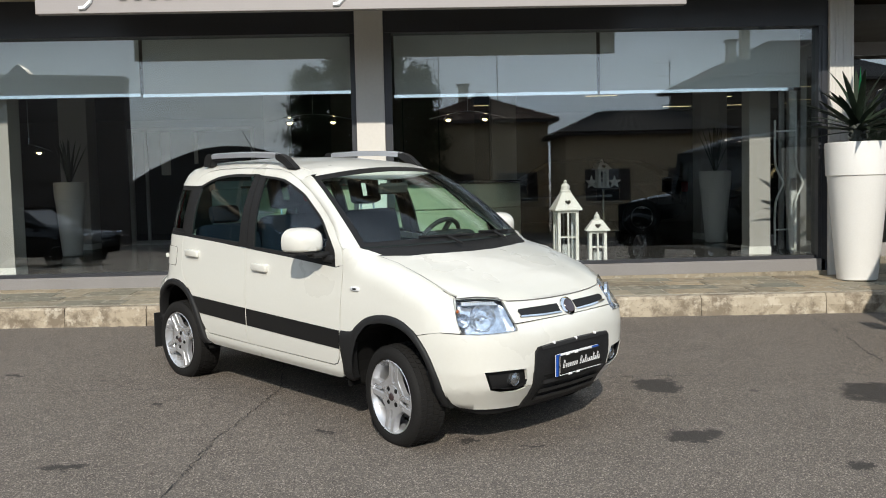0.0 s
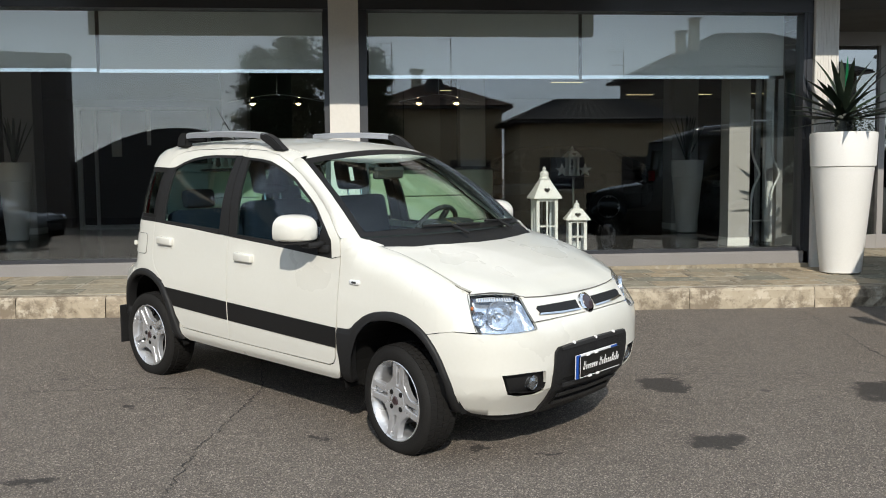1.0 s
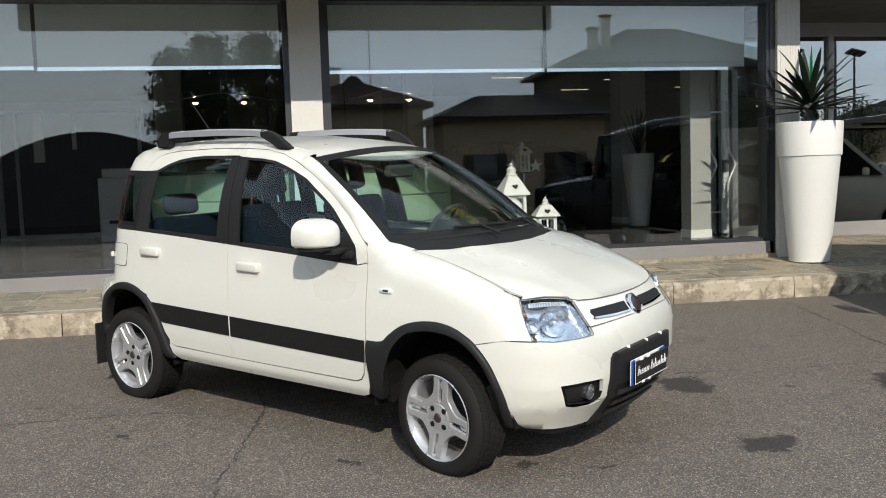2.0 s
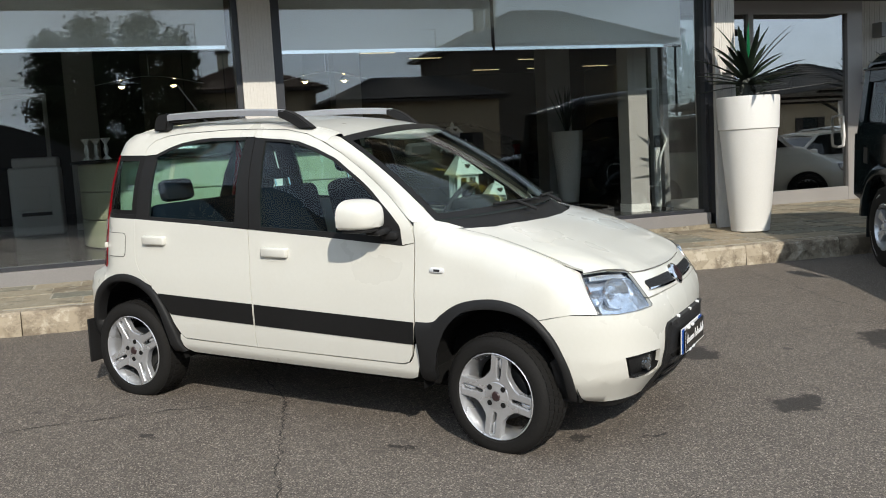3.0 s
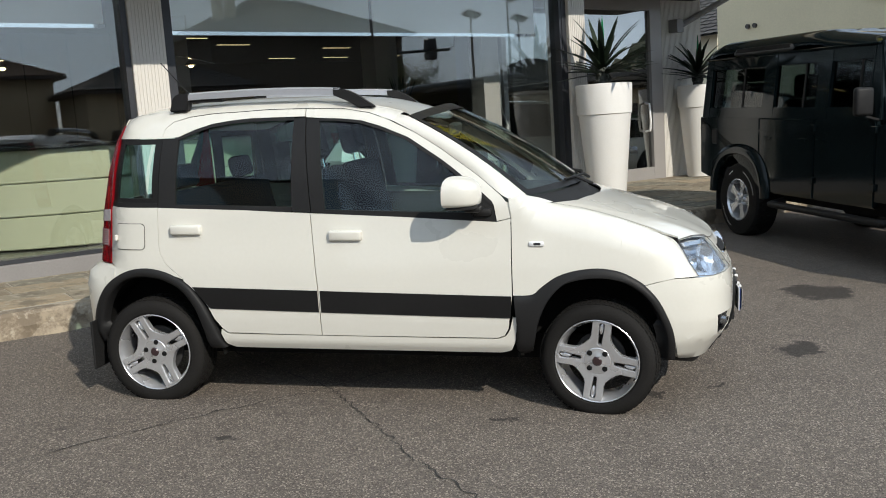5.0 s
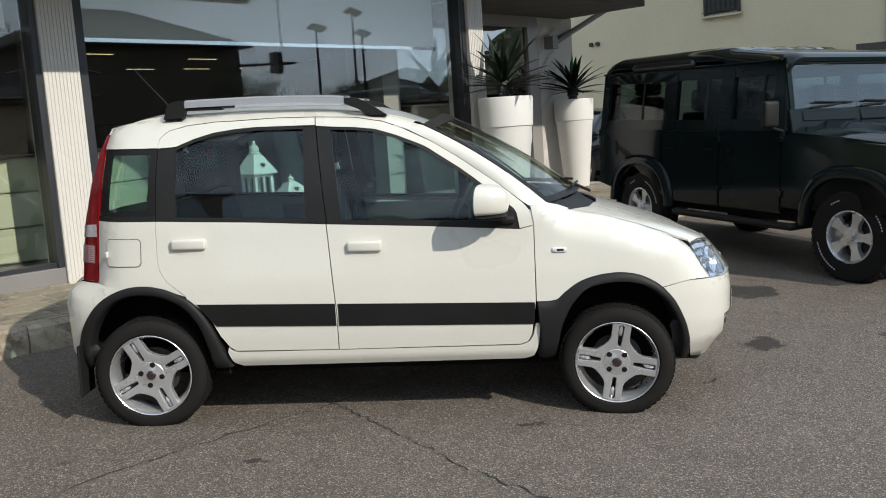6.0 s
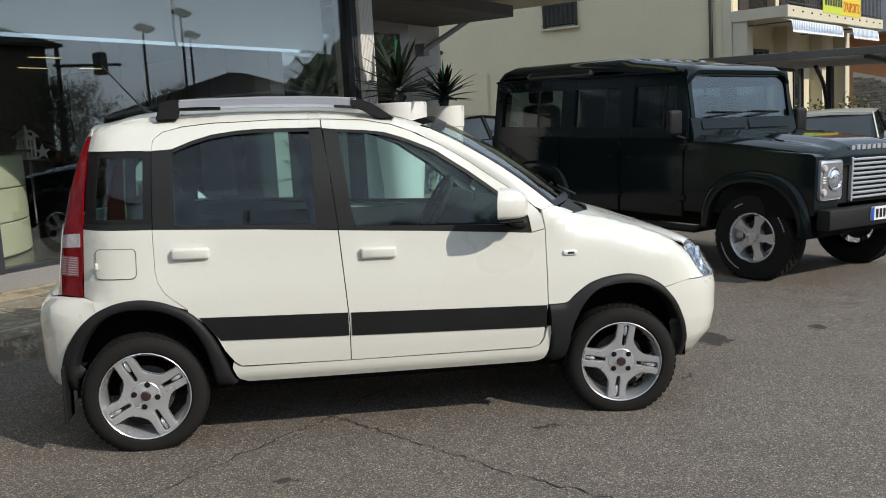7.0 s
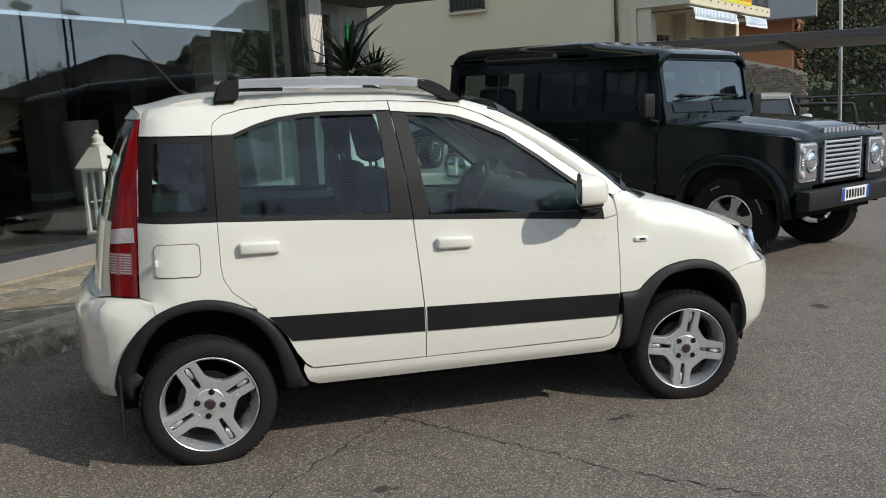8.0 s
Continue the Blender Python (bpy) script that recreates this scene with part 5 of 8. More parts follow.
for x, turn in ((1.153, -9.0), (-1.153, 0.0)):
    for s in (-1, 1):
        w = wheel(panda, x, s * 0.745, s, turn=turn if x > 0 else 0)
        part("tyre", tyre_mesh(), RUBBER, w, smooth=True, angle=30)
        part("tread", tread_mesh(), RUBBER, w)
        part("rim", rim_mesh(), ALLOY, w, "silver alloy rim with paired spokes", smooth=True, angle=30)
        part("brake_disc", lathe(bmesh.new(), [(0.0, -0.07), (0.125, -0.07), (0.125, -0.085), (0.0, -0.085)], 32), DARK_METAL, w)
        for k in range(4):
            a = radians(52 + 90 * k)
            part("wheel_bolt", lathe(bmesh.new(), [(0, 0.004), (0.0065, 0.004), (0.0075, 0.0015), (0.0125, 0.0012), (0.0135, -0.002), (0.0135, -0.02)], 14, Matrix.Translation((0.052 * math.cos(a), 0.052 * math.sin(a), 0))), LINER, w)
        part("hub_cap", lathe(bmesh.new(), [(0, 0.010), (0.018, 0.009), (0.024, 0.003)], 20), BADGE_RED, w, "dark red hub cap", smooth=True)

# arch liners, floor pan and mud flaps
for x in (1.153, -1.14):
    for s in (-1, 1):
        b = bmesh.new()
        rows = []
        for k in range(19):
            a = math.pi * k / 18
            px, pz = x + 0.378 * math.cos(a), 0.25 + 0.42 * math.sin(a)
            rows.append([(px, s * y, pz) for y in (abs(float(shell(u_of_x(px), max(0.3, pz))[1])) - 0.004, 0.48)])
        sheet(b, rows)
        b.faces.new([v for v in b.verts if abs(abs(v.co.y) - 0.48) < 1e-4])
        part("arch_liner", b, LINER, panda)
b = bmesh.new()
box(b, -1.50, 1.55, -0.50, 0.50, 0.20, 0.33)
box(b, -0.78, 0.79, -0.62, 0.62, 0.245, 0.33)
part("floor_pan", b, LINER, panda)
for s in (-1, 1):
    part("mud_flap", box(bmesh.new(), -1.506, -1.494, min(s * 0.60, s * 0.765), max(s * 0.60, s * 0.765), 0.16, 0.42, bevel=0.003), BLACK_PLASTIC, panda)

# cabin
b = bmesh.new()
box(b, -0.74, 0.76, -0.66, 0.66, 0.33, 0.42)
part("cabin_floor", b, TRIM_DARK, panda)
for s in (-1, 1):
    part("door_lining", sheet(bmesh.new(), [[(x, s * 0.70, z) for x in (-0.72, -0.3, 0.4, 0.70)] for z in (0.40, 0.7, 0.95)]), TRIM_GREY, panda)
part("dashboard", box(bmesh.new(), 0.46, 1.0, -0.66, 0.66, 0.70, 1.015, bevel=0.06, seg=3), TRIM_DARK, panda, smooth=True)
rows = []
for k in range(10):
    row = []
    for y in (-0.535, -0.4, -0.2, 0, 0.2, 0.4, 0.535):
        x = -1.3 + k / 9 * (1.522 + 0.105 * (1 - (y / 0.55) ** 2))
        row.append((x, y, roof_z(x, y) - (0.0055 if k == 9 else 0.060 - 0.046 * ease(x, -0.02, 0.2) + 0.02 * (abs(y) > 0.5))))
    rows.append(row)
part("headlining", sheet(bmesh.new(), rows), TRIM_GREY, panda, smooth=True)
part("binnacle", box(bmesh.new(), 0.44, 0.62, 0.18, 0.52, 0.98, 1.07, bevel=0.03, seg=2), TRIM_DARK, panda, smooth=True)


def seat(x, y, w=0.48, rest=True):
    st = new("seat")
    st.parent, st.matrix_basis = panda, pose(x, y, 0)
    part("cushion", box(bmesh.new(), -0.22, 0.26, -w / 2, w / 2, 0.48, 0.64, bevel=0.05, seg=3), SEAT_CLOTH, st, smooth=True)
    part("backrest", box(bmesh.new(), -0.07, 0.07, -w / 2, w / 2, 0.0, 0.60, bevel=0.05, seg=3, m=Matrix.Translation((-0.22, 0, 0.60)) @ pose(0, 0, 0, 0, -14, 0)), SEAT_CLOTH, st, smooth=True)
    if rest:
        hr = bmesh.new()
        lean = Matrix.Translation((-0.22, 0, 0.60)) @ pose(0, 0, 0, 0, -14, 0)
        for y0, y1, z0, z1 in ((-0.125, -0.042, 0.65, 0.85), (0.042, 0.125, 0.65, 0.85), (-0.10, 0.10, 0.80, 0.875), (-0.10, 0.10, 0.645, 0.70)):
            box(hr, -0.045, 0.045, y0, y1, z0, z1, bevel=0.03, seg=3, m=lean)
        part("headrest", hr, SEAT_CLOTH, st, smooth=True)
        po = bmesh.new()
        for d in (-0.06, 0.06):
            rod(po, (-0.36, d, 1.16), (-0.385, d, 1.28), 0.007, 6)
        part("headrest_post", po, CHROME, st)
    return st


seat(0.05, -0.35)
seat(0.05, 0.35)
bench = new("rear_bench")
bench.parent = panda
part("cushion", box(bmesh.new(), -0.95, -0.48, -0.62, 0.62, 0.48, 0.62, bevel=0.05, seg=3), SEAT_CLOTH, bench, smooth=True)
part("backrest", box(bmesh.new(), -0.07, 0.07, -0.62, 0.62, 0, 0.52, bevel=0.05, seg=3, m=Matrix.Translation((-0.95, 0, 0.58)) @ pose(0, 0, 0, 0, -14, 0)), SEAT_CLOTH, bench, smooth=True)
for y in (-0.38, 0.38):
    part("headrest", box(bmesh.new(), -0.04, 0.04, -0.12, 0.12, 0.53, 0.66, bevel=0.035, seg=2, m=Matrix.Translation((-0.95, y, 0.58)) @ pose(0, 0, 0, 0, -14, 0)), SEAT_CLOTH, bench, smooth=True)
sw = bmesh.new()
mm = Matrix.Translation((0.42, 0.35, 0.985)) @ pose(0, 0, 0, 0, -62, 0)
ring = [mm @ Vector((0.18 * math.cos(a), 0.18 * math.sin(a), 0)) for a in [2 * math.pi * k / 24 for k in range(25)]]
tube(sw, ring, 0.016, 8)
for a in (0.2, math.pi - 0.2, math.pi * 1.5):
    rod(sw, mm @ Vector((0, 0, 0)), mm @ Vector((0.17 * math.sin(a - math.pi / 2) * 1.0, 0.17 * math.cos(a - math.pi / 2), 0)), 0.02, 6)
part("steering_wheel", sw, TRIM_DARK, panda, smooth=True)
rod_b = rod(bmesh.new(), mm @ Vector((0, 0, 0)), (0.68, 0.35, 0.85), 0.035, 10)
part("steering_column", rod_b, TRIM_DARK, panda)
# front plate holder: the plate, and a black cover hung before it
plate = part("number_plate", box(bmesh.new(), 1.858, 1.866, -0.207, 0.172, 0.388, 0.508, bevel=0.002), PLATE_WHITE, panda, "white plate with blue ends behind a black cover")
for y0, y1 in ((-0.2075, -0.172), (0.112, 0.1725)):
    part("plate_band", box(bmesh.new(), 1.8655, 1.868, y0, y1, 0.390, 0.5075), PLATE_BLUE, plate)
cover = part("plate_cover", box(bmesh.new(), 1.870, 1.878, -0.192, 0.18, 0.395, 0.500, bevel=0.002), PLATE_BLACK, plate, "black cover with pale slanting strokes")
part("cover_edge", boxes((1.8785, 1.8795, -0.192, 0.18, 0.395, 0.3975), (1.8785, 1.8795, -0.192, -0.1895, 0.3975, 0.500)), LETTER_WHITE, cover)
for y, z in ((-0.12, 0.503), (-0.045, 0.503), (-0.10, 0.393), (-0.03, 0.393)):
    part("clip", box(bmesh.new(), 1.868, 1.882, y - 0.014, y + 0.014, z - 0.006, z + 0.006, bevel=0.002), LETTER_WHITE, cover)
rng = random.Random(31)
b = bmesh.new()
y = -0.165
for k in range(18):
    if k == 7:
        y += 0.014
        continue
    tall = k in (0, 8, 10, 14, 16)
    h = 0.044 if tall else 0.023
    lean = Matrix(((1, 0, 0, 0), (0, 1, 0.32, 0), (0, 0, 1, 0), (0, 0, 0, 1)))
    at = Matrix.Translation((1.8785, y, 0.432))
    w = 0.017 if tall and k < 10 else 0.012
    box(b, 0, 0.001, 0, 0.0030, 0, h, m=at @ lean)
    box(b, 0, 0.001, w * 0.6, w * 0.6 + 0.0028, 0, h * 0.9, m=at @ lean)
    box(b, 0, 0.001, 0, w * 0.75, 0, 0.0026, m=at @ lean)
    y += w + 0.0065
tagged(part("stroke", b, LETTER_WHITE, cover, "pale slanting strokes in place of lettering"), kind="stuff")


# ---- the dark off-road car beside the pavement ----
LR_F = Vector((-0.402, -0.9156, 0)).normalized()
LR_U = CAR_U.copy()
LR_L = LR_U.cross(LR_F).normalized()
LR_F = LR_L.cross(LR_U)
LR_O = Vector((5.18, 6.165, ground_z(5.18, 6.165)))
offroad = thing("off_road_car", "long boxy dark green off-road car with silver grille and alloy wheels", "car", Matrix.Translation(LR_O) @ Matrix((LR_F, LR_L, LR_U)).transposed().to_4x4())
DARK_GLASS = glass("smoked car glass", (0.31, 0.37, 0.37), 0.055)


def cut(cx, r, z0, n=14, a0=12, a1=168):
    return [(cx + r * math.cos(radians(a0 + (a1 - a0) * k / n)), z0 + r * math.sin(radians(a0 + (a1 - a0) * k / n))) for k in range(n + 1)]


AX_F, AX_R, W = 1.397, -1.535, 0.86


def side_prism(name, poly, y0, y1, material, parent=None, label="", bevel=0.012, both=False, lean=0.0):
    """A slab of the body drawn across the car or, with both, on each flank."""
    out = []
    for s in ((-1, 1) if both else (1,)):
        b = prism(bmesh.new(), poly, y0 * s, y1 * s)
        bmesh.ops.triangulate(b, faces=[f for f in b.faces if len(f.verts) > 4])
        if bevel:
            es = [e for e in b.edges if len(e.link_faces) == 2 and e.calc_face_angle(0) > 0.6]
            bmesh.ops.bevel(b, geom=es, offset=bevel, segments=2, affect="EDGES", clamp_overlap=True)
        if lean:
            for v in b.verts:
                v.co.y -= math.copysign(max(0, v.co.z - 1.2) * lean, v.co.y)
        out.append(part(name, b, material, parent or offroad, label, smooth=True, angle=30))
    return out


# rear tub and doors, hollow in the middle
tub = [(-2.360, 0.62), (-2.380, 1.24), (-1.17, 1.24), (-1.17, 0.55), (AX_R + 0.47, 0.50)] + cut(AX_R, 0.475, 0.40)[1:-1] + [(AX_R - 0.49, 0.55)]
side_prism("rear_body", tub, 0.80, W, GREEN_PAINT, both=True)
for x0, x1 in ((-1.16, -0.245), (-0.235, 0.60)):
    side_prism("side_door", [(x0, 0.50), (x0, 1.24), (x1, 1.24), (x1, 0.50)] if x0 > -1.1 else [(x0 + 0.08, 0.50), (x0, 0.62), (x0, 1.24), (x1, 1.24), (x1, 0.50)], 0.80, W, GREEN_PAINT, both=True)
side_prism("waist_rail", [(-2.370, 1.10), (-2.370, 1.125), (0.60, 1.125), (0.60, 1.10)], W - 0.01, W + 0.008, GREEN_PAINT, both=True, bevel=0.006)
side_prism("tail_wall", [(-2.380, 0.62), (-2.400, 1.24), (-2.360, 1.24), (-2.340, 0.62)], -0.80, 0.80, GREEN_PAINT)
side_prism("chassis", [(-2.210, 0.42), (-2.210, 0.56), (1.95, 0.56), (1.95, 0.42)], -0.72, 0.72, LINER, bevel=0)
# front wings
wing_poly = [(0.61, 0.56), (0.61, 1.20), (1.95, 1.125), (1.99, 1.10), (1.99, 0.62), (AX_F + 0.50, 0.58)] + cut(AX_F, 0.475, 0.40)[1:-1] + [(AX_F - 0.51, 0.56)]
side_prism("front_wing", wing_poly, 0.52, W, GREEN_PAINT, both=True, bevel=0.025)
for cx in (AX_F, AX_R):
    for s in (-1, 1):
        rows = []
        for k in range(25):
            a = radians(4 + 172 * k / 24)
            sq = 1.0 + 0.07 * math.sin(2 * a) ** 2
            rows.append([(cx + r * sq * math.cos(a), s * y, 0.40 + r * sq * math.sin(a) * 0.98) for r, y in ((0.468, W - 0.02), (0.468, W + 0.028), (0.48, W + 0.044), (0.52, W + 0.048), (0.555, W + 0.036), (0.578, W + 0.014), (0.582, W - 0.006))])
        part("wheel_arch", sheet(bmesh.new(), rows), GREEN_PAINT, offroad, smooth=True, angle=40)
        rows = [[(cx + 0.478 * math.cos(radians(180 * k / 16)), s * y, 0.40 + 0.478 * math.sin(radians(180 * k / 16))) for y in (W - 0.02, 0.42)] for k in range(17)]
        b = sheet(bmesh.new(), rows)
        b.faces.new([v for v in b.verts if abs(abs(v.co.y) - 0.42) < 1e-4])
        part("arch_liner", b, LINER, offroad)
# bonnet with a raised middle
rows = []
for k in range(17):
    y = -0.80 + 1.6 * k / 16
    hump = 0.045 * ease(0.52 - abs(y), 0.0, 0.10)
    edge = 0.05 * ease(abs(y), 0.72, 0.80)
    rows.append([(x, y * w, z + hump * min(1, h) - edge) for x, z, w, h in ((0.62, 1.275, 1.0, 1.0), (1.2, 1.245, 1.0, 1.0), (1.75, 1.195, 0.99, 0.9), (1.92, 1.165, 0.985, 0.6), (1.985, 1.13, 0.98, 0.25), (2.0, 1.085, 0.98, 0.1))])
b = sheet(bmesh.new(), rows)
thicken(b, (0, 0, -0.07))
part("bonnet", b, GREEN_PAINT, offroad, smooth=True, angle=45)
for k in range(9):
    part("letter_bar", box(bmesh.new(), 1.955, 1.985, -0.34 + 0.078 * k, -0.29 + 0.078 * k, 1.145, 1.185), SILVER, offroad, "silver raised bar in place of lettering")
# scuttle, windscreen and cabin posts
side_prism("scuttle", [(0.575, 1.05), (0.575, 1.43), (0.622, 1.43), (0.655, 1.30), (0.70, 1.05)], -0.80, 0.80, GREEN_PAINT)
for y0, y1 in ((-0.66, -0.03), (0.03, 0.66)):
    part("vent_flap", box(bmesh.new(), -0.004, 0.006, y0, y1, -0.045, 0.045, bevel=0.005, m=Matrix.Translation((0.643, 0, 1.365)) @ pose(0, 0, 0, 0, -14, 0)), GREEN_PAINT, offroad, smooth=True)
SC = [Vector((0.612, 0, 1.43)), Vector((0.535, 0, 1.872))]
for y0, y1 in ((-0.775, -0.725), (0.725, 0.775)):
    p, q = SC
    part("screen_post", prism(bmesh.new(), [(p.x - 0.03, p.z), (p.x + 0.005, p.z), (q.x + 0.005, q.z), (q.x - 0.03, q.z)], y0, y1), GREEN_PAINT, offroad)
side_prism("screen_rail", [(0.51, 1.842), (0.555, 1.826), (0.545, 1.888), (0.49, 1.888)], -0.775, 0.775, GREEN_PAINT, bevel=0.008)
b = bmesh.new()
prism(b, [(SC[0].x - 0.016, SC[0].z), (SC[0].x - 0.010, SC[0].z), (SC[1].x - 0.006, SC[1].z - 0.04), (SC[1].x - 0.012, SC[1].z - 0.04)], -0.725, 0.725)
part("windscreen", b, glass("off-road windscreen", (0.74, 0.86, 0.90), 0.12), offroad)
for y, d in ((-0.55, 1), (0.05, 1)):
    b = tube(bmesh.new(), [Vector((0.63, y, 1.44)), Vector((0.628, y + 0.34, 1.467))], 0.010, 6)
    tube(b, [Vector((0.622, y + 0.05, 1.492)), Vector((0.620, y + 0.50, 1.477))], 0.008, 6)
    part("wiper", b, BLACK_PLASTIC, offroad)
LEAN = 0.10
for a, c in ((-2.375, -2.225), (-1.18, -0.965), (-0.29, -0.095), (0.44, 0.47)):
    side_prism("cabin_post", [(a, 1.235), (a + 0.01 if a < -2 else a, 1.87), (c, 1.87), (c, 1.235)], 0.79, 0.845, GREEN_PAINT, both=True, lean=LEAN, bevel=0.006)
side_prism("cabin_post", [(0.44, 1.235), (0.47, 1.87), (0.525, 1.87), (0.605, 1.43), (0.615, 1.235)], 0.785, 0.842, GREEN_PAINT, both=True, lean=LEAN, bevel=0.006)
for z0, z1 in ((1.235, 1.345), (1.745, 1.87)):
    side_prism("cabin_rail", [(-2.360, z0), (-2.360, z1), (0.44, z1), (0.44, z0)], 0.79, 0.842, GREEN_PAINT, both=True, lean=LEAN, bevel=0.004)
for a, c in ((-2.235, -1.17), (-0.975, -0.28), (-0.105, 0.45)):
    side_prism("side_window", [(a, 1.335), (a, 1.755), (c, 1.755), (c, 1.335)], 0.812, 0.818, DARK_GLASS, both=True, lean=LEAN, bevel=0)
    side_prism("window_bar", [((a + c) / 2 + 0.108, 1.34), ((a + c) / 2 + 0.108, 1.75), ((a + c) / 2 + 0.132, 1.75), ((a + c) / 2 + 0.132, 1.34)], 0.80, 0.826, BLACK_PLASTIC, both=True, lean=LEAN, bevel=0)
side_prism("tail_post", [(-2.395, 1.24), (-2.375, 1.87), (-2.330, 1.87), (-2.350, 1.24)], -0.80, -0.62, GREEN_PAINT, lean=LEAN, bevel=0.006)
side_prism("tail_post", [(-2.395, 1.24), (-2.375, 1.87), (-2.330, 1.87), (-2.350, 1.24)], 0.62, 0.80, GREEN_PAINT, lean=LEAN, bevel=0.006)
# roof: a shallow tray with a fluted middle
# paler grey for the skylight rim stands in for light caught on its edges
RIM_CATCHLIGHT = mat("grey skylight rim with edge light in its colour", (0.10, 0.10, 0.10), 0.5, vary=0.2, scale=8)
rows = []
for k in range(21):
    y = -0.775 + 1.55 * k / 20
    drop = 0.10 * max(0, (abs(y) - 0.60) / 0.175) ** 2.2
    flute = 0.008 * math.cos(y * 24) * (1 if abs(y) < 0.5 else 0)
    rows.append([(x, y * w, z - drop + flute * f) for x, z, w, f in ((-2.380, 1.92, 0.985, 0), (-2.330, 2.01, 0.99, 0), (-2.160, 2.045, 1.0, 1), (-0.5, 2.05, 1.0, 1), (-0.30, 2.04, 1.0, 1), (-0.24, 2.015, 1.0, 0), (0.30, 1.958, 1.0, 0), (0.50, 1.928, 0.99, 0), (0.57, 1.886, 0.985, 0))])
b = sheet(bmesh.new(), rows)
thicken(b, (0, 0, -0.035))
part("roof", b, GREEN_PAINT, offroad, smooth=True, angle=50)
for s in (-1, 1):
    b = box(bmesh.new(), -1.80, -0.72, -0.02, 0.02, -0.045, 0.045, bevel=0.03, seg=2, m=Matrix.Translation((0, s * 0.765, 1.925)) @ pose(0, 0, 0, s * 32, 0, 0))
    light = part("roof_window", b, RIM_CATCHLIGHT, offroad, "slim dark skylight in the roof edge", smooth=True)
    part("pane", box(bmesh.new(), -1.76, -0.76, -0.0215, 0.0215, -0.030, 0.030, bevel=0.012, seg=2, m=Matrix.Translation((0, s * 0.765, 1.925)) @ pose(0, 0, 0, s * 32, 0, 0)), STRIPE_BLACK, light)
    part("gutter", box(bmesh.new(), -2.36, 0.52, s * 0.79 - 0.014, s * 0.79 + 0.014, 1.858, 1.880, bevel=0.006), GREEN_PAINT, offroad)
# front: grille, lamp panels, bumper, plate
LAMP_GREY = mat("dull grey lamp plate", (0.16, 0.16, 0.165), 0.5, vary=0.1)
grille = part("grille_panel", box(bmesh.new(), 1.93, 1.975, -0.54, 0.54, 0.69, 1.12, bevel=0.01), BLACK_PLASTIC, offroad)
for k in range(9):
    part("slat", box(bmesh.new(), 1.98, 2.01, -0.34, 0.34, 0.725 + 0.041 * k, 0.746 + 0.041 * k, bevel=0.006), SILVER, grille, "silver slat")
part("grille_side", box(bmesh.new(), 1.978, 2.012, -0.365, -0.34, 0.71, 1.085, bevel=0.004), SILVER, grille)
part("grille_side", box(bmesh.new(), 1.978, 2.012, 0.34, 0.365, 0.71, 1.085, bevel=0.004), SILVER, grille)
for s in (-1, 1):
    y = s * 0.665
    lp = part("lamp_panel", box(bmesh.new(), 1.985, 2.02, y - 0.155, y + 0.155, 0.74, 1.075, bevel=0.03, seg=2), SILVER, offroad, "silver lamp surround", smooth=True)
    m = Matrix.Translation((2.018, y - s * 0.03, 0.915)) @ pose(0, 0, 0, 0, 90, 0)
    part("lamp_plate", boxes((2.0205, 2.024, y - 0.128, y + 0.128, 0.765, 1.050), bevel=0.0015), LAMP_GREY, lp, "dull grey plate round the lamp")
    part("lamp_ring", lathe(bmesh.new(), [(0.083, 0.004), (0.088, 0.018), (0.097, 0.018), (0.104, 0.005)], 32, m, caps=False), CHROME, lp, smooth=True)
    part("vent_slot", boxes(*[(2.0245, 2.027, y + s * 0.115 - 0.02, y + s * 0.115 + 0.02, 0.885 + 0.022 * k, 0.895 + 0.022 * k) for k in range(3)]), PLATE_WHITE, lp)
    part("headlamp", lathe(bmesh.new(), [(0.0, 0.034), (0.04, 0.030), (0.07, 0.018), (0.086, 0.0)], 28, m), REFLECTOR, lp, "round headlamp", smooth=True)
    for z in (0.81, 1.01):
        part("small_lamp", lathe(bmesh.new(), [(0.0, 0.02), (0.025, 0.017), (0.034, 0.0)], 16, Matrix.Translation((2.02, y + s * 0.115, z)) @ pose(0, 0, 0, 0, 90, 0)), CLEAR_LENS, lp, smooth=True)
part("front_bumper", box(bmesh.new(), 2.00, 2.13, -0.84, 0.84, 0.50, 0.67, bevel=0.018, seg=2), BLACK_PLASTIC, offroad, smooth=True)
lrp = part("number_plate", box(bmesh.new(), 2.132, 2.14, -0.26, 0.26, 0.545, 0.66), PLATE_WHITE, offroad, "white plate with blue end bands")
for y in (-0.24, 0.24):
    part("band", box(bmesh.new(), 2.141, 2.143, y - 0.022, y + 0.022, 0.547, 0.658), PLATE_BLUE, lrp)
for k in range(7):
    part("bar", box(bmesh.new(), 2.141, 2.143, -0.19 + 0.055 * k, -0.155 + 0.055 * k, 0.565, 0.64), PLATE_BLACK, lrp, "dark bar in place of a character")
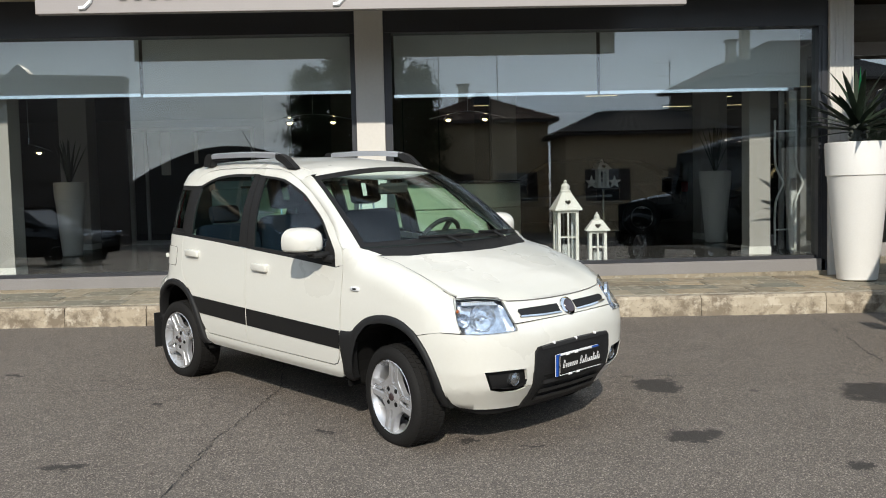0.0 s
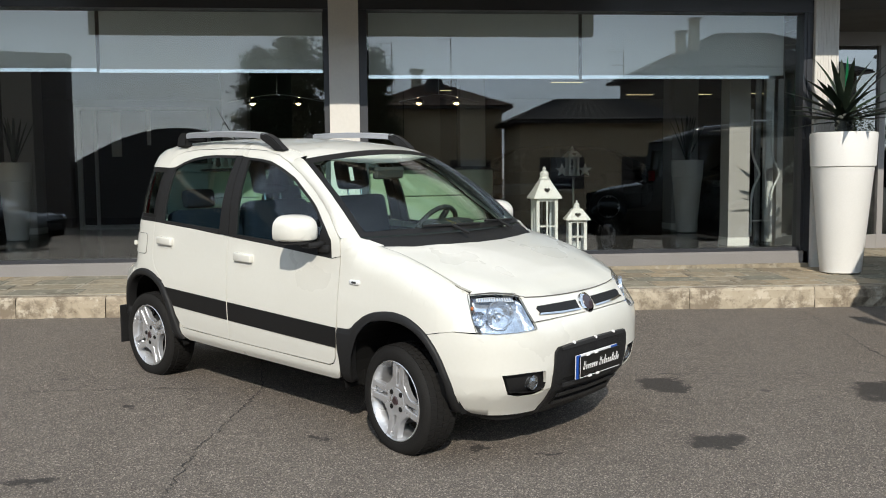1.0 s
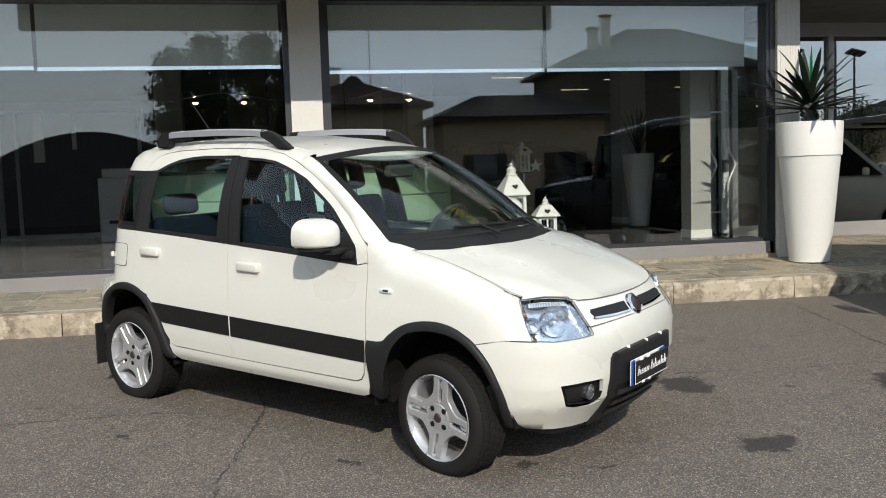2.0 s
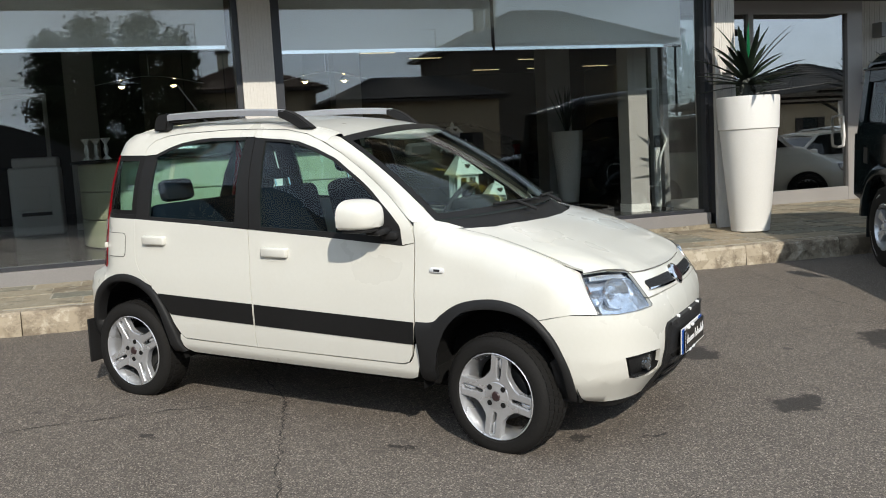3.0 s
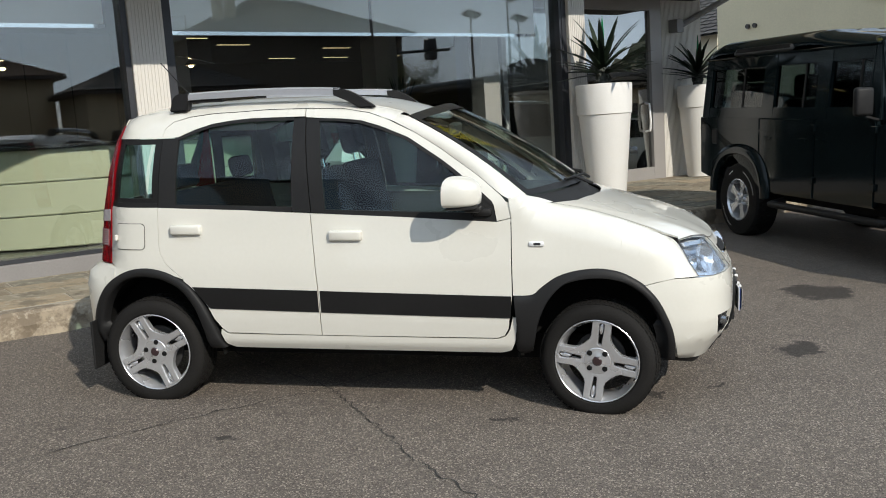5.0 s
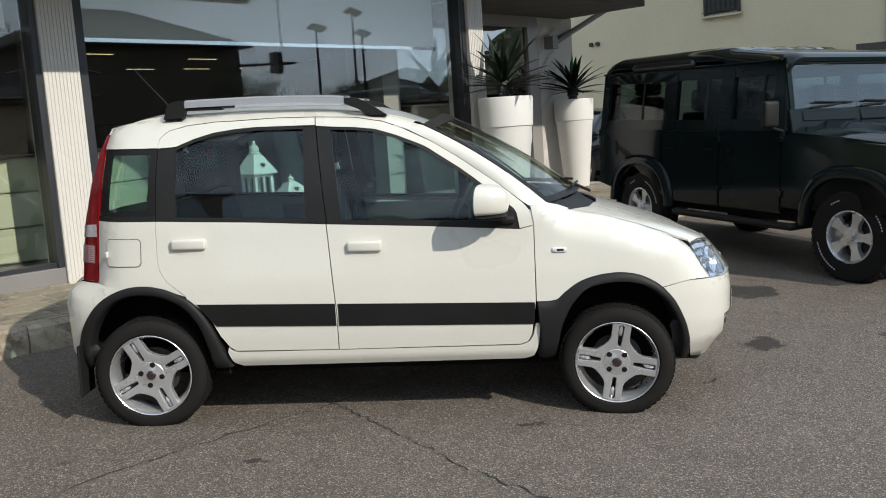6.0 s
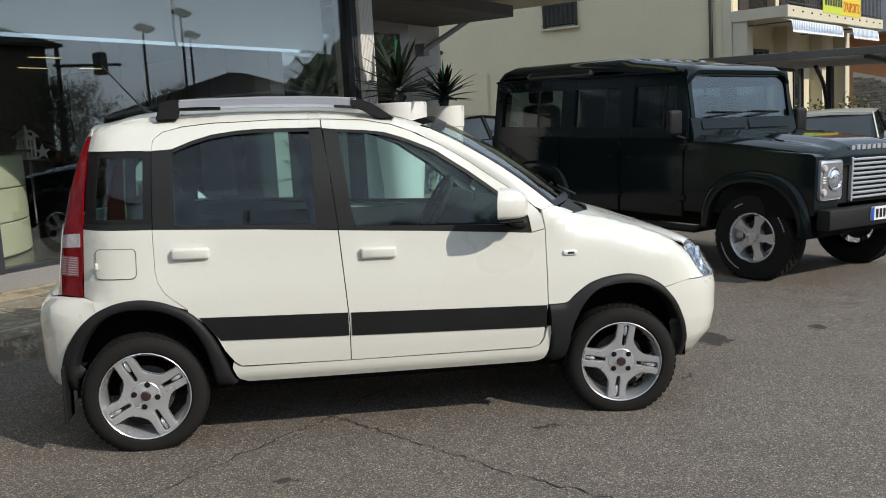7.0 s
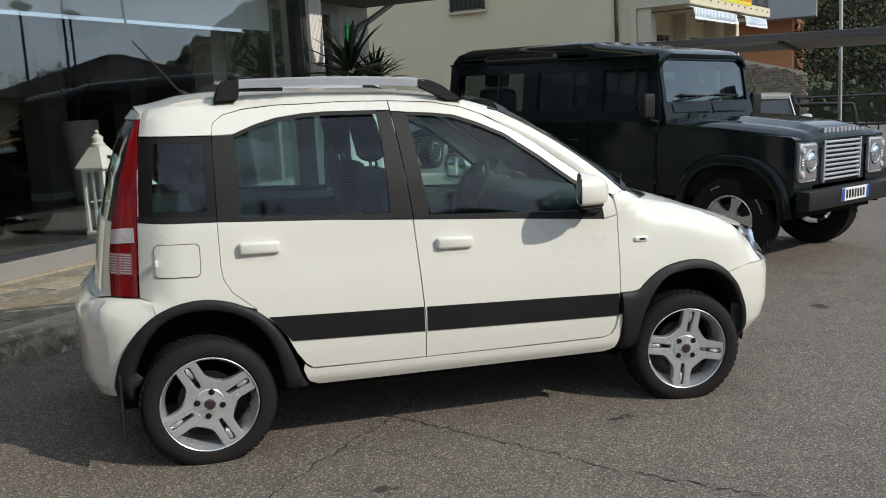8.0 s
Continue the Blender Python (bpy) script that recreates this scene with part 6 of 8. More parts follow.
# mirrors, steps, handles, hinges
for s in (-1, 1):
    b = box(bmesh.new(), 0.54, 0.61, min(s * 0.885, s * 1.055), max(s * 0.885, s * 1.055), 1.275, 1.51, bevel=0.03, seg=3)
    mr = part("wing_mirror", b, BLACK_PLASTIC, offroad, "black wing mirror", smooth=True)
    part("arm", tube(bmesh.new(), [Vector((0.60, s * 0.84, 1.24)), Vector((0.59, s * 0.95, 1.27))], 0.012, 6), BLACK_PLASTIC, mr)
    part("side_step", tube(bmesh.new(), [Vector((-0.92, s * 0.72, 0.42)), Vector((-0.86, s * 0.90, 0.40)), Vector((0.78, s * 0.90, 0.40)), Vector((0.84, s * 0.72, 0.42))], 0.035, 10), BLACK_PLASTIC, offroad, "black tubular side step", smooth=True)
    for x in (-0.42, -1.0, -0.15):
        part("door_handle", box(bmesh.new(), x - 0.06, x + 0.06, s * 0.86 - 0.012, s * 0.86 + 0.012, 1.03, 1.06, bevel=0.006), GREEN_PAINT, offroad)
    for x in (0.60, -0.24):
        for z in (0.68, 1.16):
            part("hinge", box(bmesh.new(), x - 0.04, x + 0.03, s * 0.868 - 0.014, s * 0.868 + 0.014, z - 0.03, z + 0.03, bevel=0.006), GREEN_PAINT, offroad)
    part("air_vent", box(bmesh.new(), -2.11, -1.99, s * 0.86 - 0.008, s * 0.86 + 0.008, 0.95, 1.12, bevel=0.012), BLACK_PLASTIC, offroad)
    part("mud_flap", box(bmesh.new(), AX_R - 0.512, AX_R - 0.488, min(s * 0.56, s * 0.84), max(s * 0.56, s * 0.84), 0.22, 0.62, bevel=0.004), BLACK_PLASTIC, offroad)
# cabin
part("cabin_floor", boxes((-2.310, 0.6, -0.79, 0.79, 0.60, 0.70)), TRIM_DARK, offroad)
part("dashboard", box(bmesh.new(), 0.30, 0.62, -0.76, 0.76, 0.95, 1.27, bevel=0.04, seg=2), TRIM_DARK, offroad, smooth=True)
for x in (-0.10, -0.95):
    for y in (-0.40, 0.40):
        st = new("seat")
        st.parent, st.matrix_basis = offroad, pose(x, y, 0)
        part("cushion", box(bmesh.new(), -0.05, 0.42, -0.25, 0.25, 0.72, 0.92, bevel=0.05, seg=2), SEAT_CLOTH, st, smooth=True)
        part("backrest", box(bmesh.new(), -0.16, 0.0, -0.25, 0.25, 0.80, 1.42, bevel=0.05, seg=2), SEAT_CLOTH, st, smooth=True)
        part("headrest", box(bmesh.new(), -0.15, -0.04, -0.14, 0.14, 1.43, 1.66, bevel=0.045, seg=2), SEAT_CLOTH, st, smooth=True)
for y in (-0.55, 0.55):
    part("rear_seat", box(bmesh.new(), -1.98, -1.66, y - 0.2, y + 0.2, 0.90, 1.60, bevel=0.09, seg=3), SEAT_CLOTH, offroad, smooth=True)
    part("headrest", box(bmesh.new(), -1.92, -1.74, y - 0.14, y + 0.14, 1.61, 1.78, bevel=0.05, seg=3), SEAT_CLOTH, offroad, smooth=True)
mm = Matrix.Translation((0.20, 0.42, 1.27)) @ pose(0, 0, 0, 0, -60, 0)
part("steering_wheel", tube(bmesh.new(), [mm @ Vector((0.2 * math.cos(2 * math.pi * k / 20), 0.2 * math.sin(2 * math.pi * k / 20), 0)) for k in range(21)], 0.014, 6), TRIM_DARK, offroad, smooth=True)


def offroad_rim():
    b = bmesh.new()
    lathe(b, [(0.218, 0.0), (0.222, 0.014), (0.212, 0.018), (0.203, 0.006), (0.197, -0.03), (0.19, -0.16)], 48, caps=False)
    for k in range(5):
        a = 2 * math.pi * k / 5
        lo, hi = [], []
        for r, t in ((0.05, -0.042), (0.05, 0.042), (0.12, 0.031), (0.20, 0.056), (0.20, -0.056), (0.12, -0.031)):
            p = Matrix.Rotation(a, 3, "Z") @ Vector((r, t, 0))
            z = -0.005 - 0.02 * (1 - r / 0.2)
            hi.append(b.verts.new((p.x, p.y, z)))
            lo.append(b.verts.new((p.x, p.y, z - 0.05)))
        b.faces.new(hi)
        for i in range(6):
            b.faces.new((hi[i], hi[i - 1], lo[i - 1], lo[i]))
    lathe(b, [(0.0, 0.02), (0.034, 0.018), (0.038, -0.016), (0.080, -0.018), (0.090, -0.06)], 28, caps=False)
    for k in range(5):
        a = 2 * math.pi * (k + 0.5) / 5
        rod(b, (0.062 * math.cos(a), 0.062 * math.sin(a), -0.03), (0.062 * math.cos(a), 0.062 * math.sin(a), 0.004), 0.013, 8, 0.011)
    return b


for x in (AX_F, AX_R):
    for s in (-1, 1):
        w = new("wheel")
        w.parent, w.matrix_basis = offroad, Matrix.Translation((x, s * (W - 0.005), 0.378)) @ pose(0, 0, 0, 0, 0, 6 if x > 0 else 0) @ pose(0, 0, 0, 90 if s < 0 else -90, 0, 0)
        part("tyre", tyre_mesh(0.385, 0.215, 0.24), RUBBER, w, smooth=True, angle=30)
        part("tread", tread_mesh(0.389, 0.24, 40), RUBBER, w)
        part("rim", offroad_rim(), ALLOY, w, "silver five-spoke alloy rim", smooth=True, angle=30)
        part("brake_disc", lathe(bmesh.new(), [(0.0, -0.09), (0.15, -0.09), (0.15, -0.11), (0.0, -0.11)], 28), DARK_METAL, w)
        marks = bmesh.new()
        for base, count in ((195, 12), (15, 13), (110, 4)):
            for k in range(count):
                box(marks, 0.300, 0.318, -0.0055, 0.0055, 0.010, 0.0155, m=Matrix.Rotation(radians(base + 4.6 * k), 4, "Z"))
        tagged(part("sidewall_mark", marks, LETTER_WHITE, w, "small pale marks on the sidewall"), kind="stuff")


# ---- planters and plants ----
POT_WHITE = mat("satin white moulded plastic", (0.74, 0.73, 0.70), 0.45, vary=0.03, bump=0.05)
SOIL = mat("planter soil", (0.04, 0.03, 0.022), 0.95, vary=0.4, bump=0.5)
LEAF = mat("dark agave leaf", (0.030, 0.048, 0.030), 0.45, vary=0.35, scale=6, spread=0.8)
LEAF_BRIGHT = mat("fresh green spear leaf", (0.02, 0.30, 0.12), 0.5, vary=0.2)
STEM = mat("scaly plant stem", (0.06, 0.065, 0.055), 0.9, vary=0.4, bump=0.6, fine=25)
LANTERN_WHITE = mat("white painted wood", (0.80, 0.80, 0.76), 0.5, vary=0.05, bump=0.05)
DESK_TOP = mat("dark stone desk top", (0.03, 0.03, 0.03), 0.2)
HEART_DARK = mat("dark heart cutout", (0.01, 0.01, 0.01), 0.9)


def planter(at, label):
    p = thing("planter", label, "plant pot", at, group="tall white planters")
    prof = [(0.0, 0.0), (0.205, 0.0), (0.225, 0.012), (0.228, 0.06), (0.232, 0.075), (0.335, 1.10), (0.338, 1.115), (0.352, 1.122), (0.366, 1.44), (0.362, 1.468), (0.345, 1.472), (0.335, 1.455), (0.325, 1.38), (0.0, 1.38)]
    part("body", lathe(bmesh.new(), [(r * 0.91, z) for r, z in prof], 48, caps=False), POT_WHITE, p, smooth=True, angle=40)
    part("soil", lathe(bmesh.new(), [(0.0, 1.40), (0.2, 1.395), (0.29, 1.385)], 24, caps=False), SOIL, p)
    return p


def leaf_mesh(name, length, width, arch_, fold=0.25):
    """One tapering, folded, slightly bowed blade along x."""
    bm = bmesh.new()
    rows = []
    for k in range(9):
        t = k / 8
        w = width * (0.55 + 0.9 * t) * (1 - t) ** 0.75 * 1.35 if k < 8 else 0.0015
        x, z = length * t * (1 - 0.12 * arch_ * t), length * (0.10 * t - arch_ * 0.42 * t * t)
        rows.append([(x, -w, z + w * fold), (x, 0, z - w * 0.1), (x, w, z + w * fold)])
    sheet(bm, rows)
    r = bmesh.ops.solidify(bm, geom=bm.faces[:], thickness=0.004)
    for f in bm.faces:
        f.smooth = True
    me = bpy.data.meshes.new(name)
    bm.to_mesh(me)
    bm.free()
    return me


def agave(at, label, seed, size=1.0, n=36):
    """A rosette of stiff blades on a short scaly stem."""
    rng = random.Random(seed)
    p = thing("agave_plant", label, "plant", at, group="agaves in the planters")
    st = bmesh.new()
    lathe(st, [(0.065 * size, 0.0), (0.075 * size, 0.08), (0.07 * size, 0.2 * size), (0.05 * size, 0.30 * size)], 14)
    for k in range(40):
        a, z = rng.uniform(0, 6.28), rng.uniform(0.02, 0.26) * size
        box(st, -0.012, 0.03, -0.018, 0.018, -0.02, 0.02, bevel=0.006, m=Matrix.Translation((0.065 * size * math.cos(a), 0.065 * size * math.sin(a), z)) @ pose(0, 0, 0, 0, -40, math.degrees(a)))
    part("stem", st, STEM, p)
    kinds = [leaf_mesh("leaf", 0.64 * size, 0.044 * size, 0.06 + 0.15 * k) for k in range(4)]
    for me in kinds:
        me.materials.append(LEAF)
    for k in range(n):
        lf = new("leaf", kinds[k % 4])
        lf.parent = p
        up = (k / n) ** 1.35
        lf.matrix_basis = Matrix.Translation((0, 0, (0.20 + 0.10 * up) * size)) @ pose(0, 0, 0, rng.uniform(-12, 12), -(0 + 62 * up + rng.uniform(-9, 9)), k * 137.5 + rng.uniform(-12, 12)) @ Matrix.Translation((0.03, 0, 0)) @ Matrix.Diagonal((rng.uniform(0.85, 1.15), 1, 1, 1))
    sp = leaf_mesh("leaf", 0.60 * size, 0.026 * size, 0.02)
    sp.materials.append(LEAF_BRIGHT)
    lf = tagged(new("leaf", sp), "fresh bright green upright blade")
    lf.parent, lf.matrix_basis = p, Matrix.Translation((0.02, 0.0, 0.28 * size)) @ pose(0, 0, 0, 0, -84, 20)
    return p


for k, (x, y) in enumerate(((4.79, 9.58), (8.92, 11.50))):
    z = pave_z(x, y) + 0.003
    planter(pose(x, y, z), "tall tapered white planter standing on the stone pavement")
    agave(pose(x, y, z + 1.385), "dark green agave rosette growing in a tall white planter", 3 + k)
for k, (x, y, z) in enumerate(((4.66, 13.75, 0.722), (-5.25, 14.26, 0.722))):
    p = planter(pose(x, y, z) @ Matrix.Diagonal((0.71, 0.71, 0.735 if k == 0 else 0.77, 1)), "tall tapered white planter inside the showroom")
    p = thing("agave_plant", "slim upright dark leaves in an indoor planter", "plant", pose(x, y, z + (1.02 if k == 0 else 1.06)))
    me = leaf_mesh("leaf", 0.75, 0.03, 0.12)
    me.materials.append(LEAF)
    for j in range(12):
        lf = new("leaf", me)
        lf.parent, lf.matrix_basis = p, pose(0, 0, 0, 0, -(62 + 2 * j), 137.5 * j)


def lantern(at, w, h, label):
    """A white wooden lantern: glazed box, hipped roof with a heart, turned finial."""
    o = thing("lantern", label, "lantern", at, group="white lanterns in the shop window")
    a = w / 2
    box_h = h * 0.64
    part("base", box(bmesh.new(), -a - 0.01, a + 0.01, -a - 0.01, a + 0.01, 0, 0.035, bevel=0.005), LANTERN_WHITE, o)
    for sx in (-1, 1):
        for sy in (-1, 1):
            part("post", box(bmesh.new(), sx * (a - 0.018) - 0.018, sx * (a - 0.018) + 0.018, sy * (a - 0.018) - 0.018, sy * (a - 0.018) + 0.018, 0.035, box_h, bevel=0.003), LANTERN_WHITE, o)
    for s in (-1, 1):
        b = bmesh.new()
        box(b, -a, a, s * (a - 0.012) - 0.009, s * (a - 0.012) + 0.009, box_h - 0.03, box_h)
        box(b, -0.009, 0.009, s * (a - 0.012) - 0.008, s * (a - 0.012) + 0.008, 0.035, box_h - 0.03)
        box(b, -a + 0.036, a - 0.036, s * (a - 0.012) - 0.008, s * (a - 0.012) + 0.008, box_h * 0.48, box_h * 0.48 + 0.018)
        part("window_bar", b, LANTERN_WHITE, o)
        b = bmesh.new()
        box(b, s * (a - 0.012) - 0.009, s * (a - 0.012) + 0.009, -a, a, box_h - 0.03, box_h)
        box(b, s * (a - 0.012) - 0.008, s * (a - 0.012) + 0.008, -0.009, 0.009, 0.035, box_h - 0.03)
        part("window_bar", b, LANTERN_WHITE, o)
        part("pane", boxes((-a + 0.036, a - 0.036, s * (a - 0.022) - 0.001, s * (a - 0.022) + 0.001, 0.036, box_h - 0.031)), LAMP_GLASS, o)
    r = bmesh.new()
    bmesh.ops.create_cone(r, cap_ends=True, segments=4, radius1=(a + 0.035) * 1.414, radius2=0.055 * 1.414, depth=h * 0.20, matrix=Matrix.Translation((0, 0, box_h + h * 0.115)) @ pose(0, 0, 0, 0, 0, 45))
    box(r, -a - 0.035, a + 0.035, -a - 0.035, a + 0.035, box_h, box_h + h * 0.015)
    part("roof", r, LANTERN_WHITE, o)
    part("cupola", lathe(bmesh.new(), [(0.058, 0), (0.062, 0.02), (0.045, 0.03), (0.05, 0.075), (0.03, 0.095), (0.012, 0.105), (0.02, 0.125), (0.0, 0.145)], 16, Matrix.Translation((0, 0, box_h + h * 0.215)) @ Matrix.Scale(h / 0.9, 4), caps=False), LANTERN_WHITE, o, smooth=True)
    hrt = []
    for k in range(20):
        t = 2 * math.pi * k / 20
        hrt.append((0.0021 * 16 * math.sin(t) ** 3, 0.0021 * (13 * math.cos(t) - 5 * math.cos(2 * t) - 2 * math.cos(3 * t) - math.cos(4 * t))))
    hb = prism(bmesh.new(), hrt, -0.003, 0.003, Matrix.Translation((0, -(a + 0.035) * 0.62 - 0.024, box_h + h * 0.10)) @ pose(0, 0, 0, -math.degrees(math.atan((a - 0.02) / (h * 0.20))), 0, 0))
    part("heart", hb, HEART_DARK, o, "heart-shaped cutout")
    part("candle", lathe(bmesh.new(), [(0.05, 0.036), (0.05, h * 0.22), (0.0, h * 0.22)], 16), LANTERN_WHITE, o, smooth=True)
    return o


lantern(pose(1.82, 10.61, 0.721, 0, 0, 4), 0.25, 0.96, "tall white wooden lantern with a heart in its roof")
lantern(pose(2.16, 10.47, 0.721, 0, 0, -6), 0.205, 0.585, "small white wooden lantern with a heart in its roof")

stand = thing("lantern_stand", "tall bar table with a dark top on a chrome foot", "table", pose(3.10, 14.5, 0.721))
part("top", lathe(bmesh.new(), [(0.0, 0.84), (0.25, 0.84), (0.25, 0.862), (0.0, 0.862)], 20), DESK_TOP, stand)
part("leg", rod(bmesh.new(), (0, 0, 0.012), (0, 0, 0.84), 0.022, 10), CHROME, stand)
part("foot", lathe(bmesh.new(), [(0.0, 0.0), (0.2, 0.0), (0.19, 0.012), (0.0, 0.014)], 20), CHROME, stand)
lantern(pose(3.08, 14.5, 1.584, 0, 0, 8), 0.17, 0.46, "small white wooden lantern on a tall bar table")
star = [(r * math.sin(math.pi * k / 5), 0.10 + r * math.cos(math.pi * k / 5)) for k, r in enumerate((0.11, 0.045) * 5)]
for x, tilt in ((2.90, 8), (3.27, -10)):
    b = prism(bmesh.new(), star, -0.012, 0.012)
    deco = thing("star_decoration", "flat white wooden star standing on a bar table", "decoration", pose(x, 14.44, 1.574, 0, 0, tilt), group="wooden stars on the table")
    part("star", b, LANTERN_WHITE, deco)
# glazed partition at the back
glz = thing("glazed_partition", "grey framed glass partition at the back of the showroom", "partition", kind="structure")
for x0, x1 in ((-5.16, -5.08), (-4.86, -4.81), (-2.92, -2.86)):
    part("post", boxes((x0, x1, 16.97, 17.03, 0.722, 2.86)), mat("pale grey metal frame", (0.55, 0.55, 0.54), 0.5, vary=0.05), glz)
for z0, z1 in ((0.722, 0.80), (2.80, 2.86)):
    for x0, x1 in ((-5.078, -4.862), (-4.808, -2.922)):
        part("rail", boxes((x0, x1, 16.975, 17.025, z0, z1)), glz.children[0].data.materials[0], glz)
for x0, x1, z0 in ((-4.58, -4.41, 2.0), (-3.97, -3.90, 2.2)):
    part("hanging_sign", boxes((x0, x1, 17.035, 17.045, z0, 2.79)), LANTERN_WHITE, glz, "narrow white hanging sign")

# ---- showroom fittings ----
DESK_GREEN = mat("pale green glass desk panel", (0.50, 0.53, 0.37), 0.35, vary=0.06, scale=1)
MACHINE = mat("pale grey machine plastic", (0.72, 0.74, 0.75), 0.5, vary=0.04)
LAMP_WARM = mat("warm lamp glass", (1.0, 0.72, 0.35), 0.4, vary=0.02, emit=14.0)
LAMP_BAND = mat("warm ceiling light band", (1.0, 0.78, 0.40), 0.4, vary=0.02, emit=1.3)

desk = thing("reception_desk", "round reception desk in pale green panels with a dark top", "desk", pose(-0.35, 12.85, 0.722))
for k in range(3):
    part("panel", lathe(bmesh.new(), [(1.89, 0.01 + 0.318 * k), (1.90, 0.02 + 0.318 * k), (1.90, 0.312 + 0.318 * k), (1.89, 0.32 + 0.318 * k)], 64, caps=False), DESK_GREEN, desk, smooth=True, angle=30)
part("desk_top", lathe(bmesh.new(), [(1.5, 0.965), (1.98, 0.965), (1.99, 0.98), (1.98, 0.995), (1.5, 0.995)], 64, caps=False), DESK_TOP, desk)
for k in range(3):
    c = thing("table_decoration", "small turned pale candlestick on the reception desk", "decoration", pose(-2.12 + 0.11 * k, 12.45 - 0.10 * k, 1.718), group="candlesticks on the desk")
    part("stem", lathe(bmesh.new(), [(0.05, 0.0), (0.045, 0.02), (0.014, 0.05), (0.028, 0.12), (0.014, 0.18), (0.03, 0.21), (0.055, 0.25), (0.0, 0.252)], 14), LANTERN_WHITE, c, smooth=True)
copier = thing("copier", "pale grey floor-standing office copier", "copier", pose(-3.0, 15.75, 0.722))
part("body", box(bmesh.new(), -0.34, 0.34, -0.3, 0.3, 0.0, 0.98, bevel=0.02), MACHINE, copier)
part("lid", box(bmesh.new(), -0.28, 0.33, -0.28, 0.28, 0.985, 1.12, bevel=0.02), MACHINE, copier)
part("tray", box(bmesh.new(), -0.42, -0.2, -0.25, 0.2, 0.94, 1.0, bevel=0.01), TRIM_DARK, copier)
part("drawer", box(bmesh.new(), -0.28, 0.20, -0.312, -0.29, 0.36, 0.70, bevel=0.006), MACHINE, copier)
part("slot", box(bmesh.new(), -0.2, 0.2, -0.315, -0.29, 0.28, 0.33), TRIM_DARK, copier)
COLUMN_GREY = mat("grey painted plaster", (0.40, 0.39, 0.37), 0.7, vary=0.06, bump=0.1, fine=40)
for x, y, w in ((4.31, 11.2, 0.26), (-4.72, 10.75, 0.32), (-5.69, 15.95, 0.47), (1.55, 15.0, 0.4), (-2.3, 16.2, 0.42), (4.86, 14.6, 0.42), (7.2, 15.2, 0.4)):
    col = thing("column", "grey plastered column inside the showroom", "column", pose(x, y, 0.721), kind="structure")
    part("shaft", boxes((-w / 2, w / 2, -w / 2, w / 2, 0.0, 2.699)), COLUMN_GREY, col)
    part("foot", boxes((-w / 2 - 0.008, w / 2 + 0.008, -w / 2 - 0.008, w / 2 + 0.008, 0.001, 0.10)), LANTERN_WHITE, col)
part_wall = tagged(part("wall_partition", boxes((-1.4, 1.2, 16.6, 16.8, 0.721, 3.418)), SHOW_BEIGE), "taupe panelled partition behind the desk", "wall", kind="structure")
for x in (-0.75, -0.1, 0.55):
    part("groove", boxes((x - 0.006, x + 0.006, 16.590, 16.599, 0.73, 3.41)), HEART_DARK, part_wall)
for x0, x1, y in ((-2.0, -0.7, 13.0), (0.3, 1.4, 13.0), (-5.85, -5.2, 13.5)):
    ch = thing("ceiling_lamp", "small bowed ceiling lamp with warm bulbs", "lamp", group="bowed lamps in the showroom")
    low = 0.32 if x0 < -5 else 0.0
    pts = spline([(x0, y, 2.62 - low), ((x0 + x1) / 2, y, 2.72 - low), (x1, y, 2.62 - low)], 6)
    tr = tube(bmesh.new(), pts, 0.008, 6)
    rod(tr, ((x0 + x1) / 2, y, 2.72 - low), ((x0 + x1) / 2, y, 3.418), 0.008, 6)
    part("arm", tr, CHROME, ch)
    for t in (0.25, 0.72):
        c = Vector((x0 + (x1 - x0) * t, y, 2.60 - low))
        part("shade", lathe(bmesh.new(), [(0.02, 0.06), (0.07, 0.02), (0.075, 0.0)], 12, Matrix.Translation(c), caps=False), CHROME, ch)
        part("bulb", lathe(bmesh.new(), [(0, 0.03), (0.03, 0.02), (0.035, 0.0), (0.02, -0.02), (0.0, -0.025)], 10, Matrix.Translation(c)), LAMP_WARM, ch, smooth=True)
for x, y in ((3.8, 17.9), (6.1, 20.6), (7.4, 20.5), (8.7, 20.3), (6.3, 18.5), (2.6, 16.9), (1.4, 19.5)):
    cl = thing("ceiling_light", "narrow warm light band on the showroom ceiling", "lamp", pose(x, y, 3.40), group="light bands on the ceiling")
    part("frame", boxes((-0.33, 0.33, -0.05, 0.05, -0.008, 0.018)), SHOW_CEIL, cl)
    part("diffuser", boxes((-0.31, 0.31, -0.035, 0.035, -0.014, -0.009)), LAMP_BAND, cl)


CABIN_GLASS = mat("dark cabin glass", (0.012, 0.014, 0.016), 0.05, vary=0.05)


